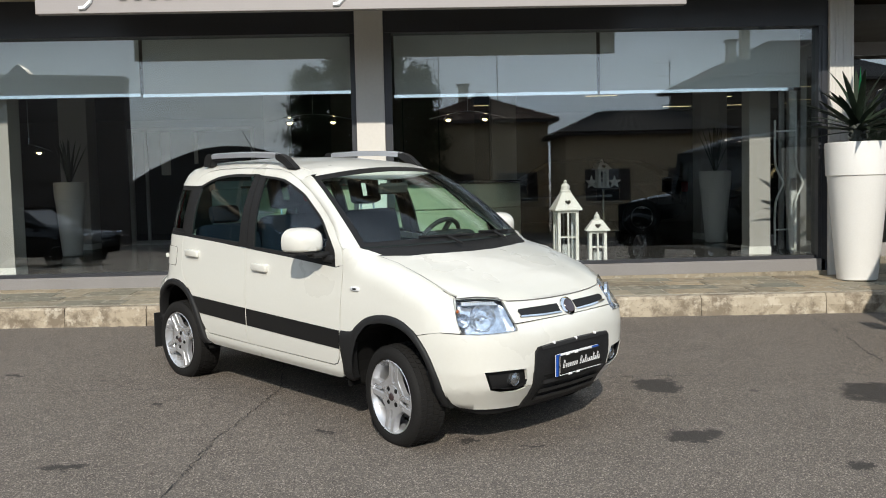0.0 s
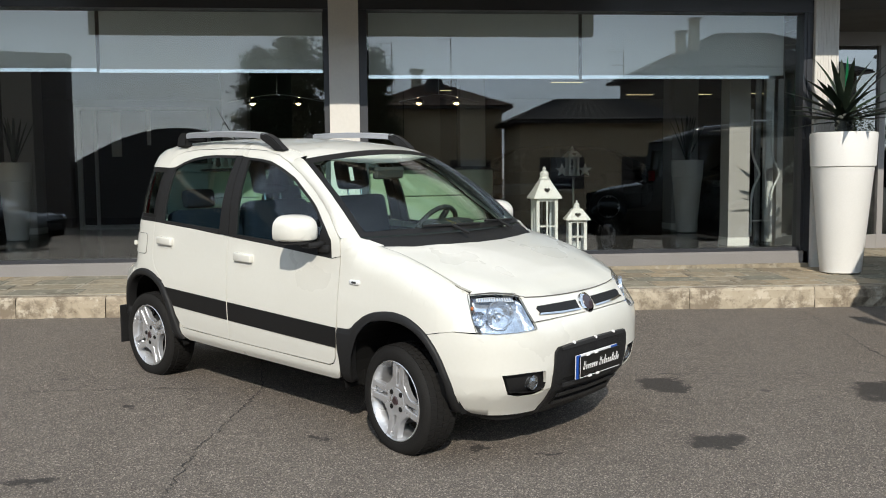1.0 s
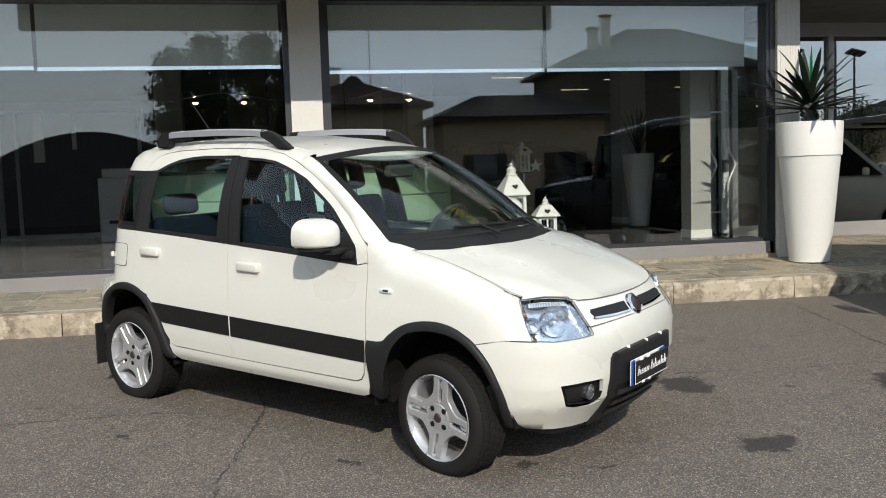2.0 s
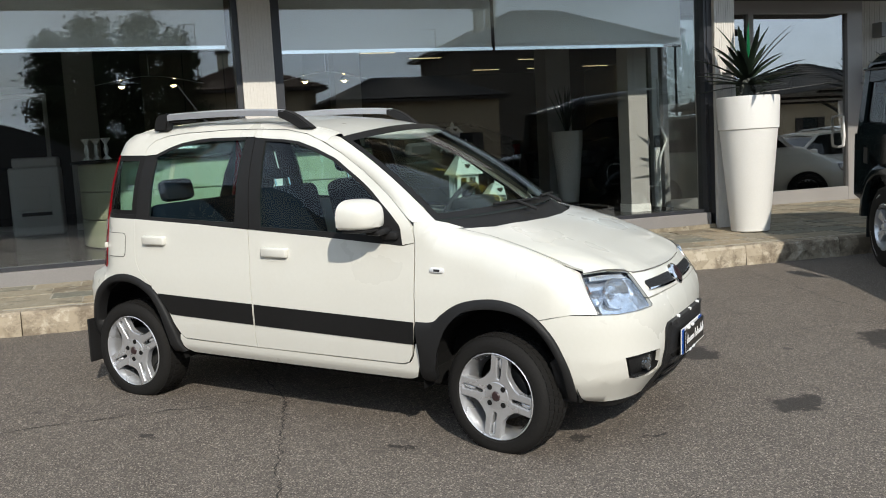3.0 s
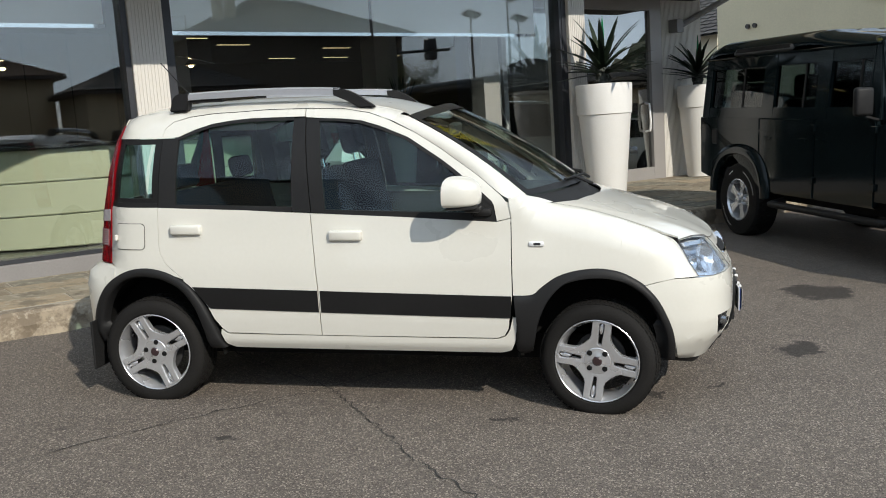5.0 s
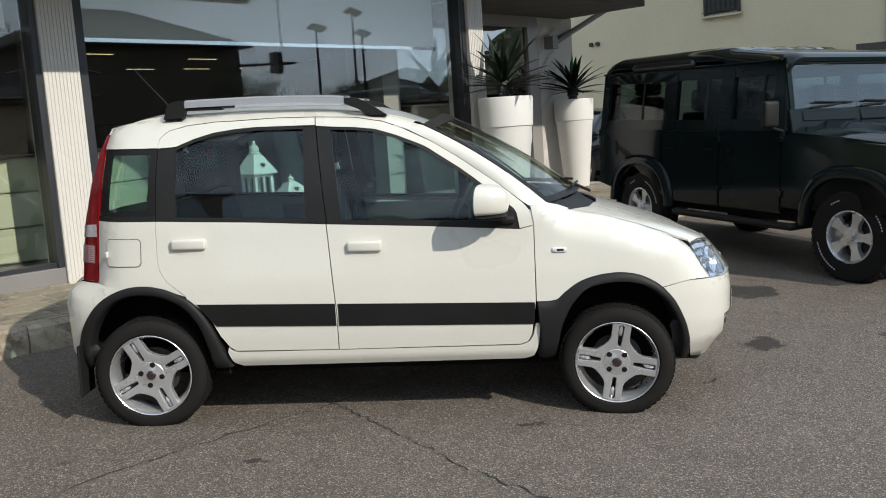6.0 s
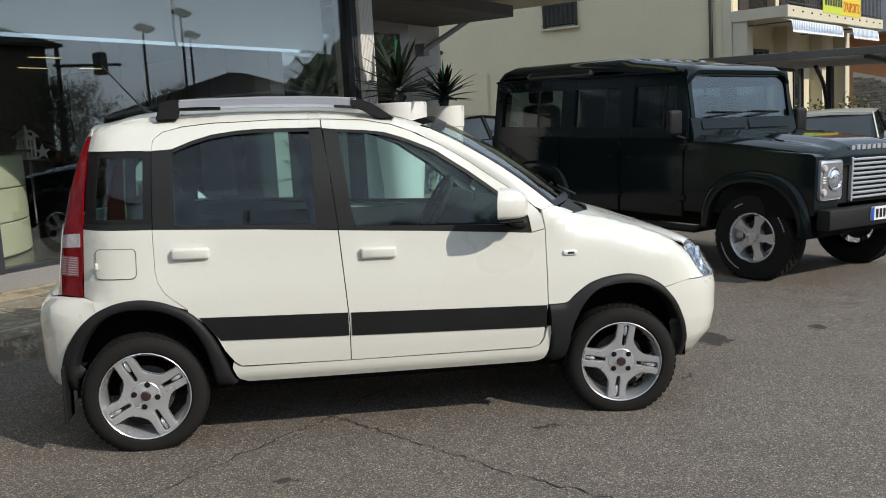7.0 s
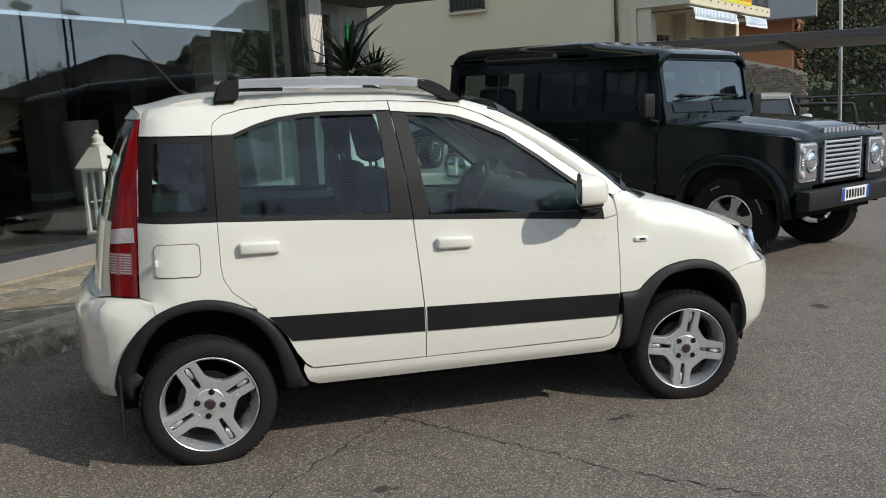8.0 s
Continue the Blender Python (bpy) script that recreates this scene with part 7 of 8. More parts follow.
def loft_car(name, label, at, paint, length=4.2, width=1.78, height=1.45, hood=0.95, group=""):
    """A plain modern car: lofted body, glazed cabin, roof, lamps, wheels."""
    o = thing(name, label, "car", at, group)
    k, hw = length / 4.2, width / 2
    base = [(2.08, 0.45, 0.62, 0.72), (2.02, 0.28, 0.74, 0.86), (1.75, 0.24, 0.82, 0.96), (1.2, 0.24, hood - 0.03, 1.0), (0.75, 0.24, hood + 0.03, 1.0), (-0.5, 0.24, hood + 0.06, 1.0), (-1.5, 0.24, hood + 0.08, 0.99), (-1.95, 0.28, hood + 0.05, 0.93), (-2.08, 0.40, hood - 0.1, 0.84), (-2.1, 0.46, 0.7, 0.8)]
    rows = []
    for x, z0, z1, w in base:
        h = z1 - z0
        half = [(w * 0.86, z0), (w * 0.97, z0 + h * 0.25), (w, z0 + h * 0.55), (w * 0.97, z0 + h * 0.85), (w * 0.86, z1), (w * 0.4, z1 + 0.03)]
        rows.append([(x * k, y * hw, z) for y, z in half] + [(x * k, -y * hw, z) for y, z in reversed(half)])
    b = sheet(bmesh.new(), rows)
    for v in (rows[0], rows[-1]):
        b.faces.new([b.verts.new(p) for p in v])
    bmesh.ops.remove_doubles(b, verts=b.verts, dist=1e-4)
    part("body", b, paint, o, smooth=True, angle=40)
    cab = [(0.98, hood, hood + 0.02, 0.80), (0.25, hood, height - 0.05, 0.74), (-0.4, hood, height - 0.02, 0.73), (-1.2, hood, height - 0.06, 0.71), (-1.95, hood + 0.02, hood + 0.10, 0.72)]
    rows = [[(x * k, s * hw * (0.93 if j == 0 else w), z) for s, j, z in ((1, 0, z0), (1, 1, z1), (-1, 1, z1), (-1, 0, z0))] for x, z0, z1, w in cab]
    part("cabin_glass", sheet(bmesh.new(), rows), CABIN_GLASS, o)
    rows = [[(x * k, y * hw, z + 0.035 * (1 - (y / 0.8) ** 2)) for y in (-0.755, -0.5, 0, 0.5, 0.755)] for x, z in ((0.34, height - 0.07), (0.1, height - 0.035), (-0.4, height - 0.015), (-1.2, height - 0.055), (-1.45, height - 0.14))]
    b = sheet(bmesh.new(), rows)
    thicken(b, (0, 0, -0.05))
    part("roof", b, paint, o, smooth=True)
    for s in (-1, 1):
        for pts in ([(1.0, hood), (0.30, height - 0.06)], [(-1.95, hood + 0.08), (-1.40, height - 0.12)], [(-0.45, hood), (-0.40, height - 0.04)]):
            (xa, za), (xb, zb) = pts
            b = bmesh.new()
            sheet(b, [[(xa * k + d, s * hw * 0.94, za), (xb * k + d, s * hw * 0.755, zb)] for d in (-0.05, 0.05)])
            thicken(b, (0, s * 0.012, 0))
            part("pillar", b, paint if pts[0][0] != -0.45 else BLACK_PLASTIC, o)
        part("headlamp", box(bmesh.new(), 1.80 * k, 2.04 * k, s * hw * 0.80 - 0.12, s * hw * 0.80 + 0.10, 0.63, 0.77, bevel=0.03, seg=2), REFLECTOR, o, "glazed headlamp", smooth=True)
        part("tail_lamp", box(bmesh.new(), -2.11 * k, -1.98 * k, s * hw * 0.78 - 0.12, s * hw * 0.78 + 0.10, 0.75, 0.95, bevel=0.03, seg=2), RED_LENS, o, smooth=True)
        part("wing_mirror", box(bmesh.new(), 0.62 * k, 0.74 * k, s * (hw + 0.08) - 0.09, s * (hw + 0.08) + 0.09, hood, hood + 0.14, bevel=0.04, seg=2), paint, o, smooth=True)
        for x in (1.28, -1.28):
            w = new("wheel")
            w.parent, w.matrix_basis = o, Matrix.Translation((x * k, s * (hw - 0.01), 0.30)) @ pose(0, 0, 0, 90 if s < 0 else -90, 0, 0)
            part("tyre", tyre_mesh(0.305, 0.20, 0.2), RUBBER, w, smooth=True)
            part("rim", rim_mesh(), ALLOY, w, smooth=True, angle=30)
            part("arch", lathe(bmesh.new(), [(0.0, 0.004), (0.35, 0.004), (0.35, -0.25), (0.0, -0.25)], 28, caps=False), LINER, w)
    part("grille", box(bmesh.new(), 2.0 * k, 2.09 * k, -0.45, 0.45, 0.42, 0.60, bevel=0.02), BLACK_PLASTIC, o)
    return o


loft_car("parked_car", "black car shown inside the dim showroom", pose(7.9, 17.2, 0.722, 0, 0, -168), BLUE_BLACK_PAINT, 4.5, 1.8, 1.42)
loft_car("parked_car", "black car shown inside the dim showroom", pose(3.0, 17.6, 0.722, 0, 0, 175), BLUE_BLACK_PAINT, 4.4, 1.8, 1.42)
loft_car("parked_car", "dark car parked in the yard facing the showroom", pose(-9.3, -1.9, ground_z(-9.3, -1.9), 0, 0, 8), BLUE_BLACK_PAINT, 4.3, 1.78, 1.45)
loft_car("parked_car", "dark car parked beside the showroom's end wall", pose(12.0, 13.4, ground_z(12.0, 13.4), 0, 0, 178), BLUE_BLACK_PAINT, 4.2, 1.78, 1.46)
loft_car("parked_car", "tall white van-like car facing the showroom entrance", pose(9.39, 7.64, ground_z(9.39, 7.64), 0, 0, 34.8), WHITE_PAINT, 4.2, 1.8, 1.82, 1.10)
loft_car("parked_car", "white hatchback parked at the canopy edge", pose(12.65, 5.95, ground_z(12.65, 5.95), 0, 0, 181), WHITE_PAINT, 4.1, 1.75, 1.46)
loft_car("parked_car", "dark blue car parked beside the off-road car", pose(13.0, 2.5, ground_z(13.0, 2.5), 0, 0, -172), BLUE_BLACK_PAINT, 4.3, 1.78, 1.46)
loft_car("parked_car", "tall white van-like car parked past the canopy", pose(18.8, 0.5, ground_z(18.8, 0.5), 0, 0, 87), WHITE_PAINT, 4.3, 1.8, 1.85, 1.12)

# ---- the pale yellow house and what stands beyond it ----
HOUSE_WHITE = mat("off-white render", (0.54, 0.49, 0.37), 0.9, vary=0.06, bump=0.1)
ROOF_TILE = mat("brown roof tile", (0.11, 0.065, 0.045), 0.85, vary=0.35, scale=4, bump=0.5, fine=18, island=True)
ROOF_GREY = mat("weathered grey roof tile", (0.055, 0.052, 0.05), 0.9, vary=0.3, scale=4, bump=0.5, fine=18, island=True)
AWNING = mat("white striped awning cloth", (0.72, 0.76, 0.80), 0.8, vary=0.05)
AWNING_BLUE = mat("pale blue awning stripe", (0.35, 0.45, 0.58), 0.8, vary=0.05)
PIPE_BROWN = mat("dark brown rain pipe", (0.035, 0.025, 0.02), 0.5, vary=0.2)
ORANGE_WALL = mat("faded orange render", (0.42, 0.19, 0.09), 0.9, vary=0.1, bump=0.1)
STONE_GREY = mat("rough grey-brown rubble stone", (0.22, 0.19, 0.155), 0.9, vary=0.4, scale=6, bump=0.8, fine=14, spread=0.8)
METAL_RAIL = mat("dark painted metal", (0.025, 0.025, 0.027), 0.5, vary=0.2)
ZINC = mat("galvanised canopy metal", (0.25, 0.25, 0.25), 0.5, metal=0.4, vary=0.15)
CANOPY_EDGE = mat("dark weathered canopy edge", (0.075, 0.072, 0.07), 0.6, vary=0.3, scale=2)
POLE_ZINC = mat("pale galvanised pole", (0.42, 0.42, 0.41), 0.5, metal=0.3, vary=0.1)
CANOPY_WHITE = mat("pale canopy soffit", (0.40, 0.38, 0.35), 0.7, vary=0.1)
SHRUB = mat("yellow-green shrub leaf", (0.12, 0.12, 0.03), 0.8, vary=0.5, scale=5, island=True)
WINDOW_DARK = mat("dark window pane", (0.02, 0.024, 0.028), 0.06, vary=0.1, coat=1.0)

house = thing("yellow_house", "pale yellow two-storey house with balconies and striped awnings", "house")
part("wall", boxes((21.5, 30, 9.9, 20.7, -0.2, 7.4)), YELLOW_WALL, house)
part("roof", boxes((21.0, 30.4, 8.0, 21.2, 7.4, 7.65)), ROOF_TILE, house)
wdw = new("window")
wdw.parent = house
part("pane", boxes((21.46, 21.497, 14.5, 15.5, 4.52, 5.7)), WINDOW_DARK, wdw)
fr = bmesh.new()
for r in ((14.44, 14.52, 4.45, 5.76), (15.48, 15.56, 4.45, 5.76), (14.44, 15.56, 5.68, 5.76)):
    box(fr, 21.44, 21.49, *r)
part("window_frame", fr, PIPE_BROWN, wdw)
part("sill", boxes((21.36, 21.498, 14.38, 15.62, 4.40, 4.46)), HOUSE_WHITE, wdw)
gr = bmesh.new()
for k in range(8):
    rod(gr, (21.38, 14.47 + 0.151 * k, 4.40), (21.38, 14.47 + 0.151 * k, 5.7), 0.010, 6)
for z in (4.55, 5.1, 5.65):
    rod(gr, (21.38, 14.4, z), (21.38, 15.6, z), 0.010, 6)
part("grating", gr, METAL_RAIL, wdw, "dark window grating")
part("rain_pipe", rod(bmesh.new(), (21.43, 10.46, -0.1), (21.43, 10.46, 7.35), 0.055, 12), PIPE_BROWN, house, smooth=True)
part("corner_strip", boxes((21.44, 21.498, 9.9, 10.12, -0.2, 7.39)), HOUSE_WHITE, house)
part("gas_pipe", rod(bmesh.new(), (21.45, 17.6, 0.1), (21.45, 17.6, 3.3), 0.03, 8), HOUSE_WHITE, house)
for y in (19.3, 19.55):
    part("wall_vent", rod(bmesh.new(), (21.42, y, 4.1), (21.5, y, 4.1), 0.07, 12), PIPE_BROWN, house)
# south front, in its own frame: u along the wall, w out of it
SF = Matrix.Translation((21.5, 9.9, 0)) @ pose(0, 0, 0, 0, 0, -9.0)


def south(name, rows, material, parent=house, label=""):
    b = boxes(*rows)
    bmesh.ops.transform(b, matrix=SF, verts=b.verts)
    return part(name, b, material, parent, label)


south("front_wall", [(0.0, 8.5, -0.02, 0.6, -0.2, 7.4)], YELLOW_WALL)
for u in (-0.02, 2.9, 5.9, 8.2):
    south("pier", [(u, u + 0.42, -0.42, -0.021, -0.2, 4.049)], HOUSE_WHITE)
for u in (0.75, 3.6, 6.5):
    o = south("shop_front", [(u, u + 1.5, -0.06, -0.025, 0.3, 3.3)], WINDOW_DARK)
    south("frame", [(u - 0.08, u, -0.1, -0.022, 0.2, 3.38), (u + 1.5, u + 1.58, -0.1, -0.022, 0.2, 3.38), (u, u + 1.5, -0.1, -0.022, 3.301, 3.38), (u + 0.72, u + 0.79, -0.1, -0.062, 0.3, 3.3)], PIPE_BROWN, o)
    south("notice", [(u + 0.2, u + 0.5, -0.066, -0.062, 1.5, 1.9)], LETTER_WHITE, o)
    sh = bmesh.new()
    lathe(sh, [(0.0, 0.0), (0.2, 0.0), (0.26, 0.4), (0.0, 0.4)], 14, SF @ Matrix.Translation((u + 0.9, -0.8, 0.0)))
    part("flower_pot", sh, ORANGE_WALL, house)
    rng = random.Random(int(u * 10))
    vs, fs = [], []
    for k in range(500):
        c = SF @ Vector((u + 0.9 + rng.gauss(0, 0.28), -0.8 + rng.gauss(0, 0.22), 0.5 + abs(rng.gauss(0.4, 0.45))))
        a = Vector((rng.gauss(0, 1), rng.gauss(0, 1), rng.gauss(0, 1))).normalized()
        q = a.orthogonal()
        n0 = len(vs)
        vs += [c + a * 0.07, c + q * 0.035, c - a * 0.07, c - q * 0.035]
        fs.append((n0, n0 + 1, n0 + 2, n0 + 3))
    me = bpy.data.meshes.new("shrub")
    me.from_pydata(vs, [], fs)
    me.materials.append(SHRUB)
    o = new("shrub", me)
    o.parent = house
    tagged(o, "potted yellow-green shrub before the shop front", kind="stuff")
for u0, u1 in ((0.0, 4.1), (5.0, 7.6)):
    aw = bmesh.new()
    n = int((u1 - u0) / 0.13)
    rows = []
    for k in range(n * 4 + 1):
        u = u0 + (u1 - u0) * k / (n * 4)
        rows.append([SF @ Vector((u, w, z)) for w, z in ((-1.35, 4.03), (-1.62, 3.93), (-1.66, 3.66 - 0.035 * abs(math.sin(math.pi * k / 4))))])
    a = part("awning", thicken(sheet(aw, rows), (0, 0, -0.008)), AWNING, house, "pale striped awning with a scalloped valance")
    south("stripe", [(u0 + 0.13 * k, u0 + 0.045 + 0.13 * k, -1.672, -1.668, 3.69, 3.92) for k in range(n)], AWNING_BLUE, a)
    south("arm", [(u0 + 0.05, u0 + 0.1, -1.6, -0.05, 3.90, 3.93)], METAL_RAIL, a)
south("balcony", [(-0.08, 8.38, -1.55, -0.021, 4.05, 4.34)], HOUSE_WHITE)
rail = new("balcony_railing")
rail.parent, rail.matrix_basis = house, SF
row_of("baluster", rod(bmesh.new(), (0, 0, 0), (0, 0, 0.96), 0.010, 6), METAL_RAIL, rail, [(0.145 * k, -1.5, 4.34) for k in range(58)])
for z in (4.42, 5.3):
    part("handrail", rod(bmesh.new(), (-0.05, -1.5, z), (8.35, -1.5, z), 0.022, 8), METAL_RAIL, rail)
row_of("bracket", rod(bmesh.new(), (0, 0, 0.05), (0, -0.08, 0), 0.02, 6), METAL_RAIL, rail, [(0.3 + 0.7 * k, -1.5, 4.2) for k in range(12)])
BANNER = mat("yellow banner cloth", (0.62, 0.50, 0.04), 0.7, vary=0.05)
BANNER_RED = mat("red banner print", (0.55, 0.05, 0.02), 0.7, vary=0.05)
bn = south("banner", [(2.6, 4.3, -1.56, -1.54, 4.28, 5.25)], mat("lime banner cloth", (0.48, 0.55, 0.05), 0.7, vary=0.05), label="lime and yellow cloth banner with red lettering")
south("banner_half", [(4.3, 6.0, -1.56, -1.54, 4.28, 5.25)], BANNER, bn, "yellow half of the banner")
for k in range(7):
    south("stroke", [(2.75 + 0.22 * k, 2.90 + 0.22 * k, -1.568, -1.563, 4.50, 4.78)], METAL_RAIL, bn)
for text, z in (("PIZZERIA", 4.95), ("D'ASPORTO", 4.52)):
    b = words(text, 0.36)
    bmesh.ops.transform(b, matrix=SF @ Matrix.Translation((5.15, -1.566, z)) @ pose(0, 0, 0, 90, 0, 0) @ Matrix.Diagonal((1.0 if z > 4.7 else 0.82, 1.15, 1, 1)), verts=b.verts)
    part("lettering", b, BANNER_RED, bn, "red capital letters")
for u in (1.0, 4.0, 6.6):
    o = south("upper_window", [(u, u + 1.3, -0.06, -0.025, 4.4, 6.4)], WINDOW_DARK)
    south("shutter", [(u - 0.65, u - 0.02, -0.07, -0.022, 4.4, 6.4)], PIPE_BROWN, o)
    south("shutter", [(u + 1.32, u + 1.95, -0.07, -0.022, 4.4, 6.4)], PIPE_BROWN, o)

ob = thing("orange_house", "faded orange house with a grey balcony", "house")
part("wall", boxes((42, 52, 7.15, 16, -0.5, 9)), ORANGE_WALL, ob)
part("balcony", boxes((40.4, 41.99, 6.05, 13, 4.7, 6.3)), mat("grey balcony render", (0.30, 0.30, 0.31), 0.9, vary=0.05), ob)
part("roof", boxes((41.5, 52.5, 6.9, 16.5, 9, 9.3)), ROOF_TILE, ob)
far = thing("tiled_house", "far house with a grey tiled roof", "house")
part("wall", boxes((31, 40, 28, 38, 0, 5.0)), HOUSE_WHITE, far)


def tiled_slope(a, b, c, d, rows, cols, material, parent, name="roof"):
    """A pitched roof of overlapping courses of curved tiles between eave a-b and ridge d-c."""
    a, b, c, d = map(Vector, (a, b, c, d))
    n = (b - a).cross(d - a).normalized()
    if n.z < 0:
        n = -n
    bm = sheet(bmesh.new(), [[a - n * 0.03, b - n * 0.03], [d - n * 0.03, c - n * 0.03]])
    for i in range(rows):
        lo0, lo1 = a.lerp(d, i / rows), b.lerp(c, i / rows)
        hi0, hi1 = a.lerp(d, (i + 1.08) / rows), b.lerp(c, (i + 1.08) / rows)
        r0, r1 = [], []
        for j in range(cols * 2 + 1):
            t = j / (cols * 2)
            wave = 0.045 if j % 2 else 0.0
            r0.append(lo0.lerp(lo1, t) + n * (wave + 0.05))
            r1.append(hi0.lerp(hi1, t) + n * (wave + 0.005))
        sheet(bm, [r0, r1])
    ob = part(name, bm, material, parent, smooth=False)
    tagged(ob, kind="stuff")
    return ob


tiled_slope((30.4, 27.4, 4.9), (30.4, 38.6, 4.9), (35.5, 38.6, 7.4), (35.5, 27.4, 7.4), 14, 22, ROOF_GREY, far)

# canopy on posts over the parking row
cp = thing("parking_canopy", "flat metal parking canopy with a pale underside on slim posts", "canopy", pose(0, 8.0, 0, 0.9, 0, 0))
part("roof", boxes((13.2, 18.4, -7.2, 0.4, 2.60, 2.67), bevel=0.01), ZINC, cp)
part("fascia", boxes((13.13, 13.199, -7.2, 0.42, 2.555, 2.685), bevel=0.008), CANOPY_EDGE, cp)
part("end_fascia", boxes((13.2, 18.4, 0.401, 0.45, 2.555, 2.685), bevel=0.008), CANOPY_EDGE, cp)
part("soffit", boxes((13.25, 18.35, -7.15, 0.35, 2.56, 2.597)), CANOPY_WHITE, cp)
for k in range(4):
    part("beam", boxes((13.3, 18.3, -6.9 + 2.2 * k, -6.82 + 2.2 * k, 2.50, 2.559)), METAL_RAIL, cp)
for y in (-1.1, -6.6):
    part("post", rod(bmesh.new(), (18.0, y, -0.4), (18.0, y, 2.56), 0.07, 12), METAL_RAIL, cp, smooth=True)
    part("brace", tube(bmesh.new(), spline([(18.0, y, 1.3), (17.7, y + 0.05, 2.1), (16.9, y + 0.1, 2.54)], 6), 0.045, 8), METAL_RAIL, cp)
lp = thing("street_lamp", "slim galvanised lamp pole behind the parking canopy", "street lamp", pose(18.8, 4.6, ground_z(18.8, 4.6)))
part("pole", rod(bmesh.new(), (0, 0, -0.1), (0, 0, 6.5), 0.045, 12, 0.035), POLE_ZINC, lp, smooth=True)
part("head", box(bmesh.new(), -0.5, 0.1, -0.09, 0.09, 6.45, 6.56, bevel=0.03), POLE_ZINC, lp)

# fences and rubble wall
fence = thing("metal_fence", "dark metal railing fence behind the parking row", "fence")
gz20 = ground_z(20.2, 0)
for z in (0.75, 1.45):
    part("rail", rod(bmesh.new(), (20.2, -16, gz20 + z), (20.2, 7.4, gz20 + z + 0.1), 0.03, 8), METAL_RAIL, fence)
for k in range(90):
    y = -16 + 0.26 * k
    part("picket", boxes((20.18, 20.22, y - 0.02, y + 0.02, gz20 - 0.1, gz20 + 1.55)), METAL_RAIL, fence)
part("guard_tube", tube(bmesh.new(), spline([(19.2, 6.6, 0.2), (19.2, 6.55, 1.0), (19.2, 6.3, 1.2), (19.2, 4.6, 1.2), (19.2, 4.3, 1.05), (19.2, 4.25, 0.1)], 5), 0.05, 8), METAL_RAIL, fence)


# ---- trees ----
BARK = mat("grey-brown bark", (0.09, 0.07, 0.055), 0.95, vary=0.3, bump=0.8, fine=18)
FOLIAGE = mat("dark mixed foliage", (0.035, 0.050, 0.020), 0.8, vary=0.5, scale=1.5, island=True)
FOLIAGE_OLIVE = mat("olive spring foliage", (0.080, 0.078, 0.030), 0.8, vary=0.5, scale=1.5, island=True)


def tree(at, label, seed, height=9.0, spread=3.0, trunk=1.6, leaves=3000, leaf=0.24, material=None, cone=False):
    """A tapered trunk with limbs and a crown of small leaf clumps with gaps."""
    rng = random.Random(seed)
    o = thing("tree", label, "tree", at)
    b = rod(bmesh.new(), (0, 0, -0.1), (0, 0, height * 0.8), 0.22, 10, 0.05)
    limbs = []
    for k in range(16):
        z = trunk + (height * 0.9 - trunk) * k / 16
        r = spread * ((1 - (z - trunk) / (height * 1.05 - trunk)) if cone else math.sin(math.pi * min(1, (z - trunk * 0.4) / (height - trunk * 0.4))) ** 0.6) * rng.uniform(0.7, 1.15)
        a = k * 2.4 + rng.uniform(-0.3, 0.3)
        e = Vector((r * math.cos(a), r * math.sin(a), z + r * (0.05 if cone else 0.45)))
        rod(b, (0, 0, z), e, 0.07, 6, 0.015)
        limbs.append((Vector((0, 0, z)), e))
    part("trunk", b, BARK, o)
    vs, fs = [], []
    for k in range(leaves):
        p, q = limbs[rng.randrange(len(limbs))]
        c = p.lerp(q, rng.uniform(0.25, 1.05)) + Vector((rng.gauss(0, 1), rng.gauss(0, 1), rng.gauss(0, 0.8))) * spread * 0.19
        s = leaf * rng.uniform(0.5, 1.2)
        u = Vector((rng.gauss(0, 1), rng.gauss(0, 1), rng.gauss(0, 1))).normalized()
        v = u.orthogonal().normalized()
        n = len(vs)
        vs += [c + u * s, c + v * s * 0.45, c - u * s * 0.8, c - v * s * 0.45 + u.cross(v) * s * 0.2]
        fs.append((n, n + 1, n + 2, n + 3))
    me = bpy.data.meshes.new("crown")
    me.from_pydata(vs, [], fs)
    me.materials.append(material or FOLIAGE)
    cr = new("crown", me)
    cr.parent = o
    tagged(cr, kind="stuff")
    return o


# garden beyond the fence
rng = random.Random(9)
for k, (x, y, h, s) in enumerate(((44, 4.5, 9, 3.2), (50, 1.0, 11, 3.6), (46, -3.5, 9, 3.2), (52, -7, 10, 3.4), (58, 3.5, 12, 4.0), (44, -10, 8, 3.0), (60, -3, 12, 4.2), (55, 8, 13, 3.5))):
    tree(pose(x, y, -0.4), "leafy olive-green tree behind the fence" if k % 2 else "dense dark green tree behind the fence", 20 + k, h, s, 1.2, 7000, 0.15, FOLIAGE_OLIVE if k % 2 else FOLIAGE)

# wooded rise closing the view
rng = random.Random(12)
bm = bmesh.new()
rows = []
for i in range(46):
    x = 64 + 1.2 * i
    rows.append([(x + rng.uniform(-0.5, 0.5), -60 + 1.25 * j + rng.uniform(-0.5, 0.5), -1.0 + 17 * ease(x, 63, 100) + 2.2 * math.sin(j * 0.31 + i * 0.2) + rng.uniform(-1.3, 1.6)) for j in range(73)])
setting("backdrop", sheet(bm, rows), mat("distant dark woods", (0.045, 0.050, 0.024), 0.95, vary=0.6, scale=0.5, bump=1.0, fine=2.5, island=False), "dark wooded rise far behind the gardens", "woods")

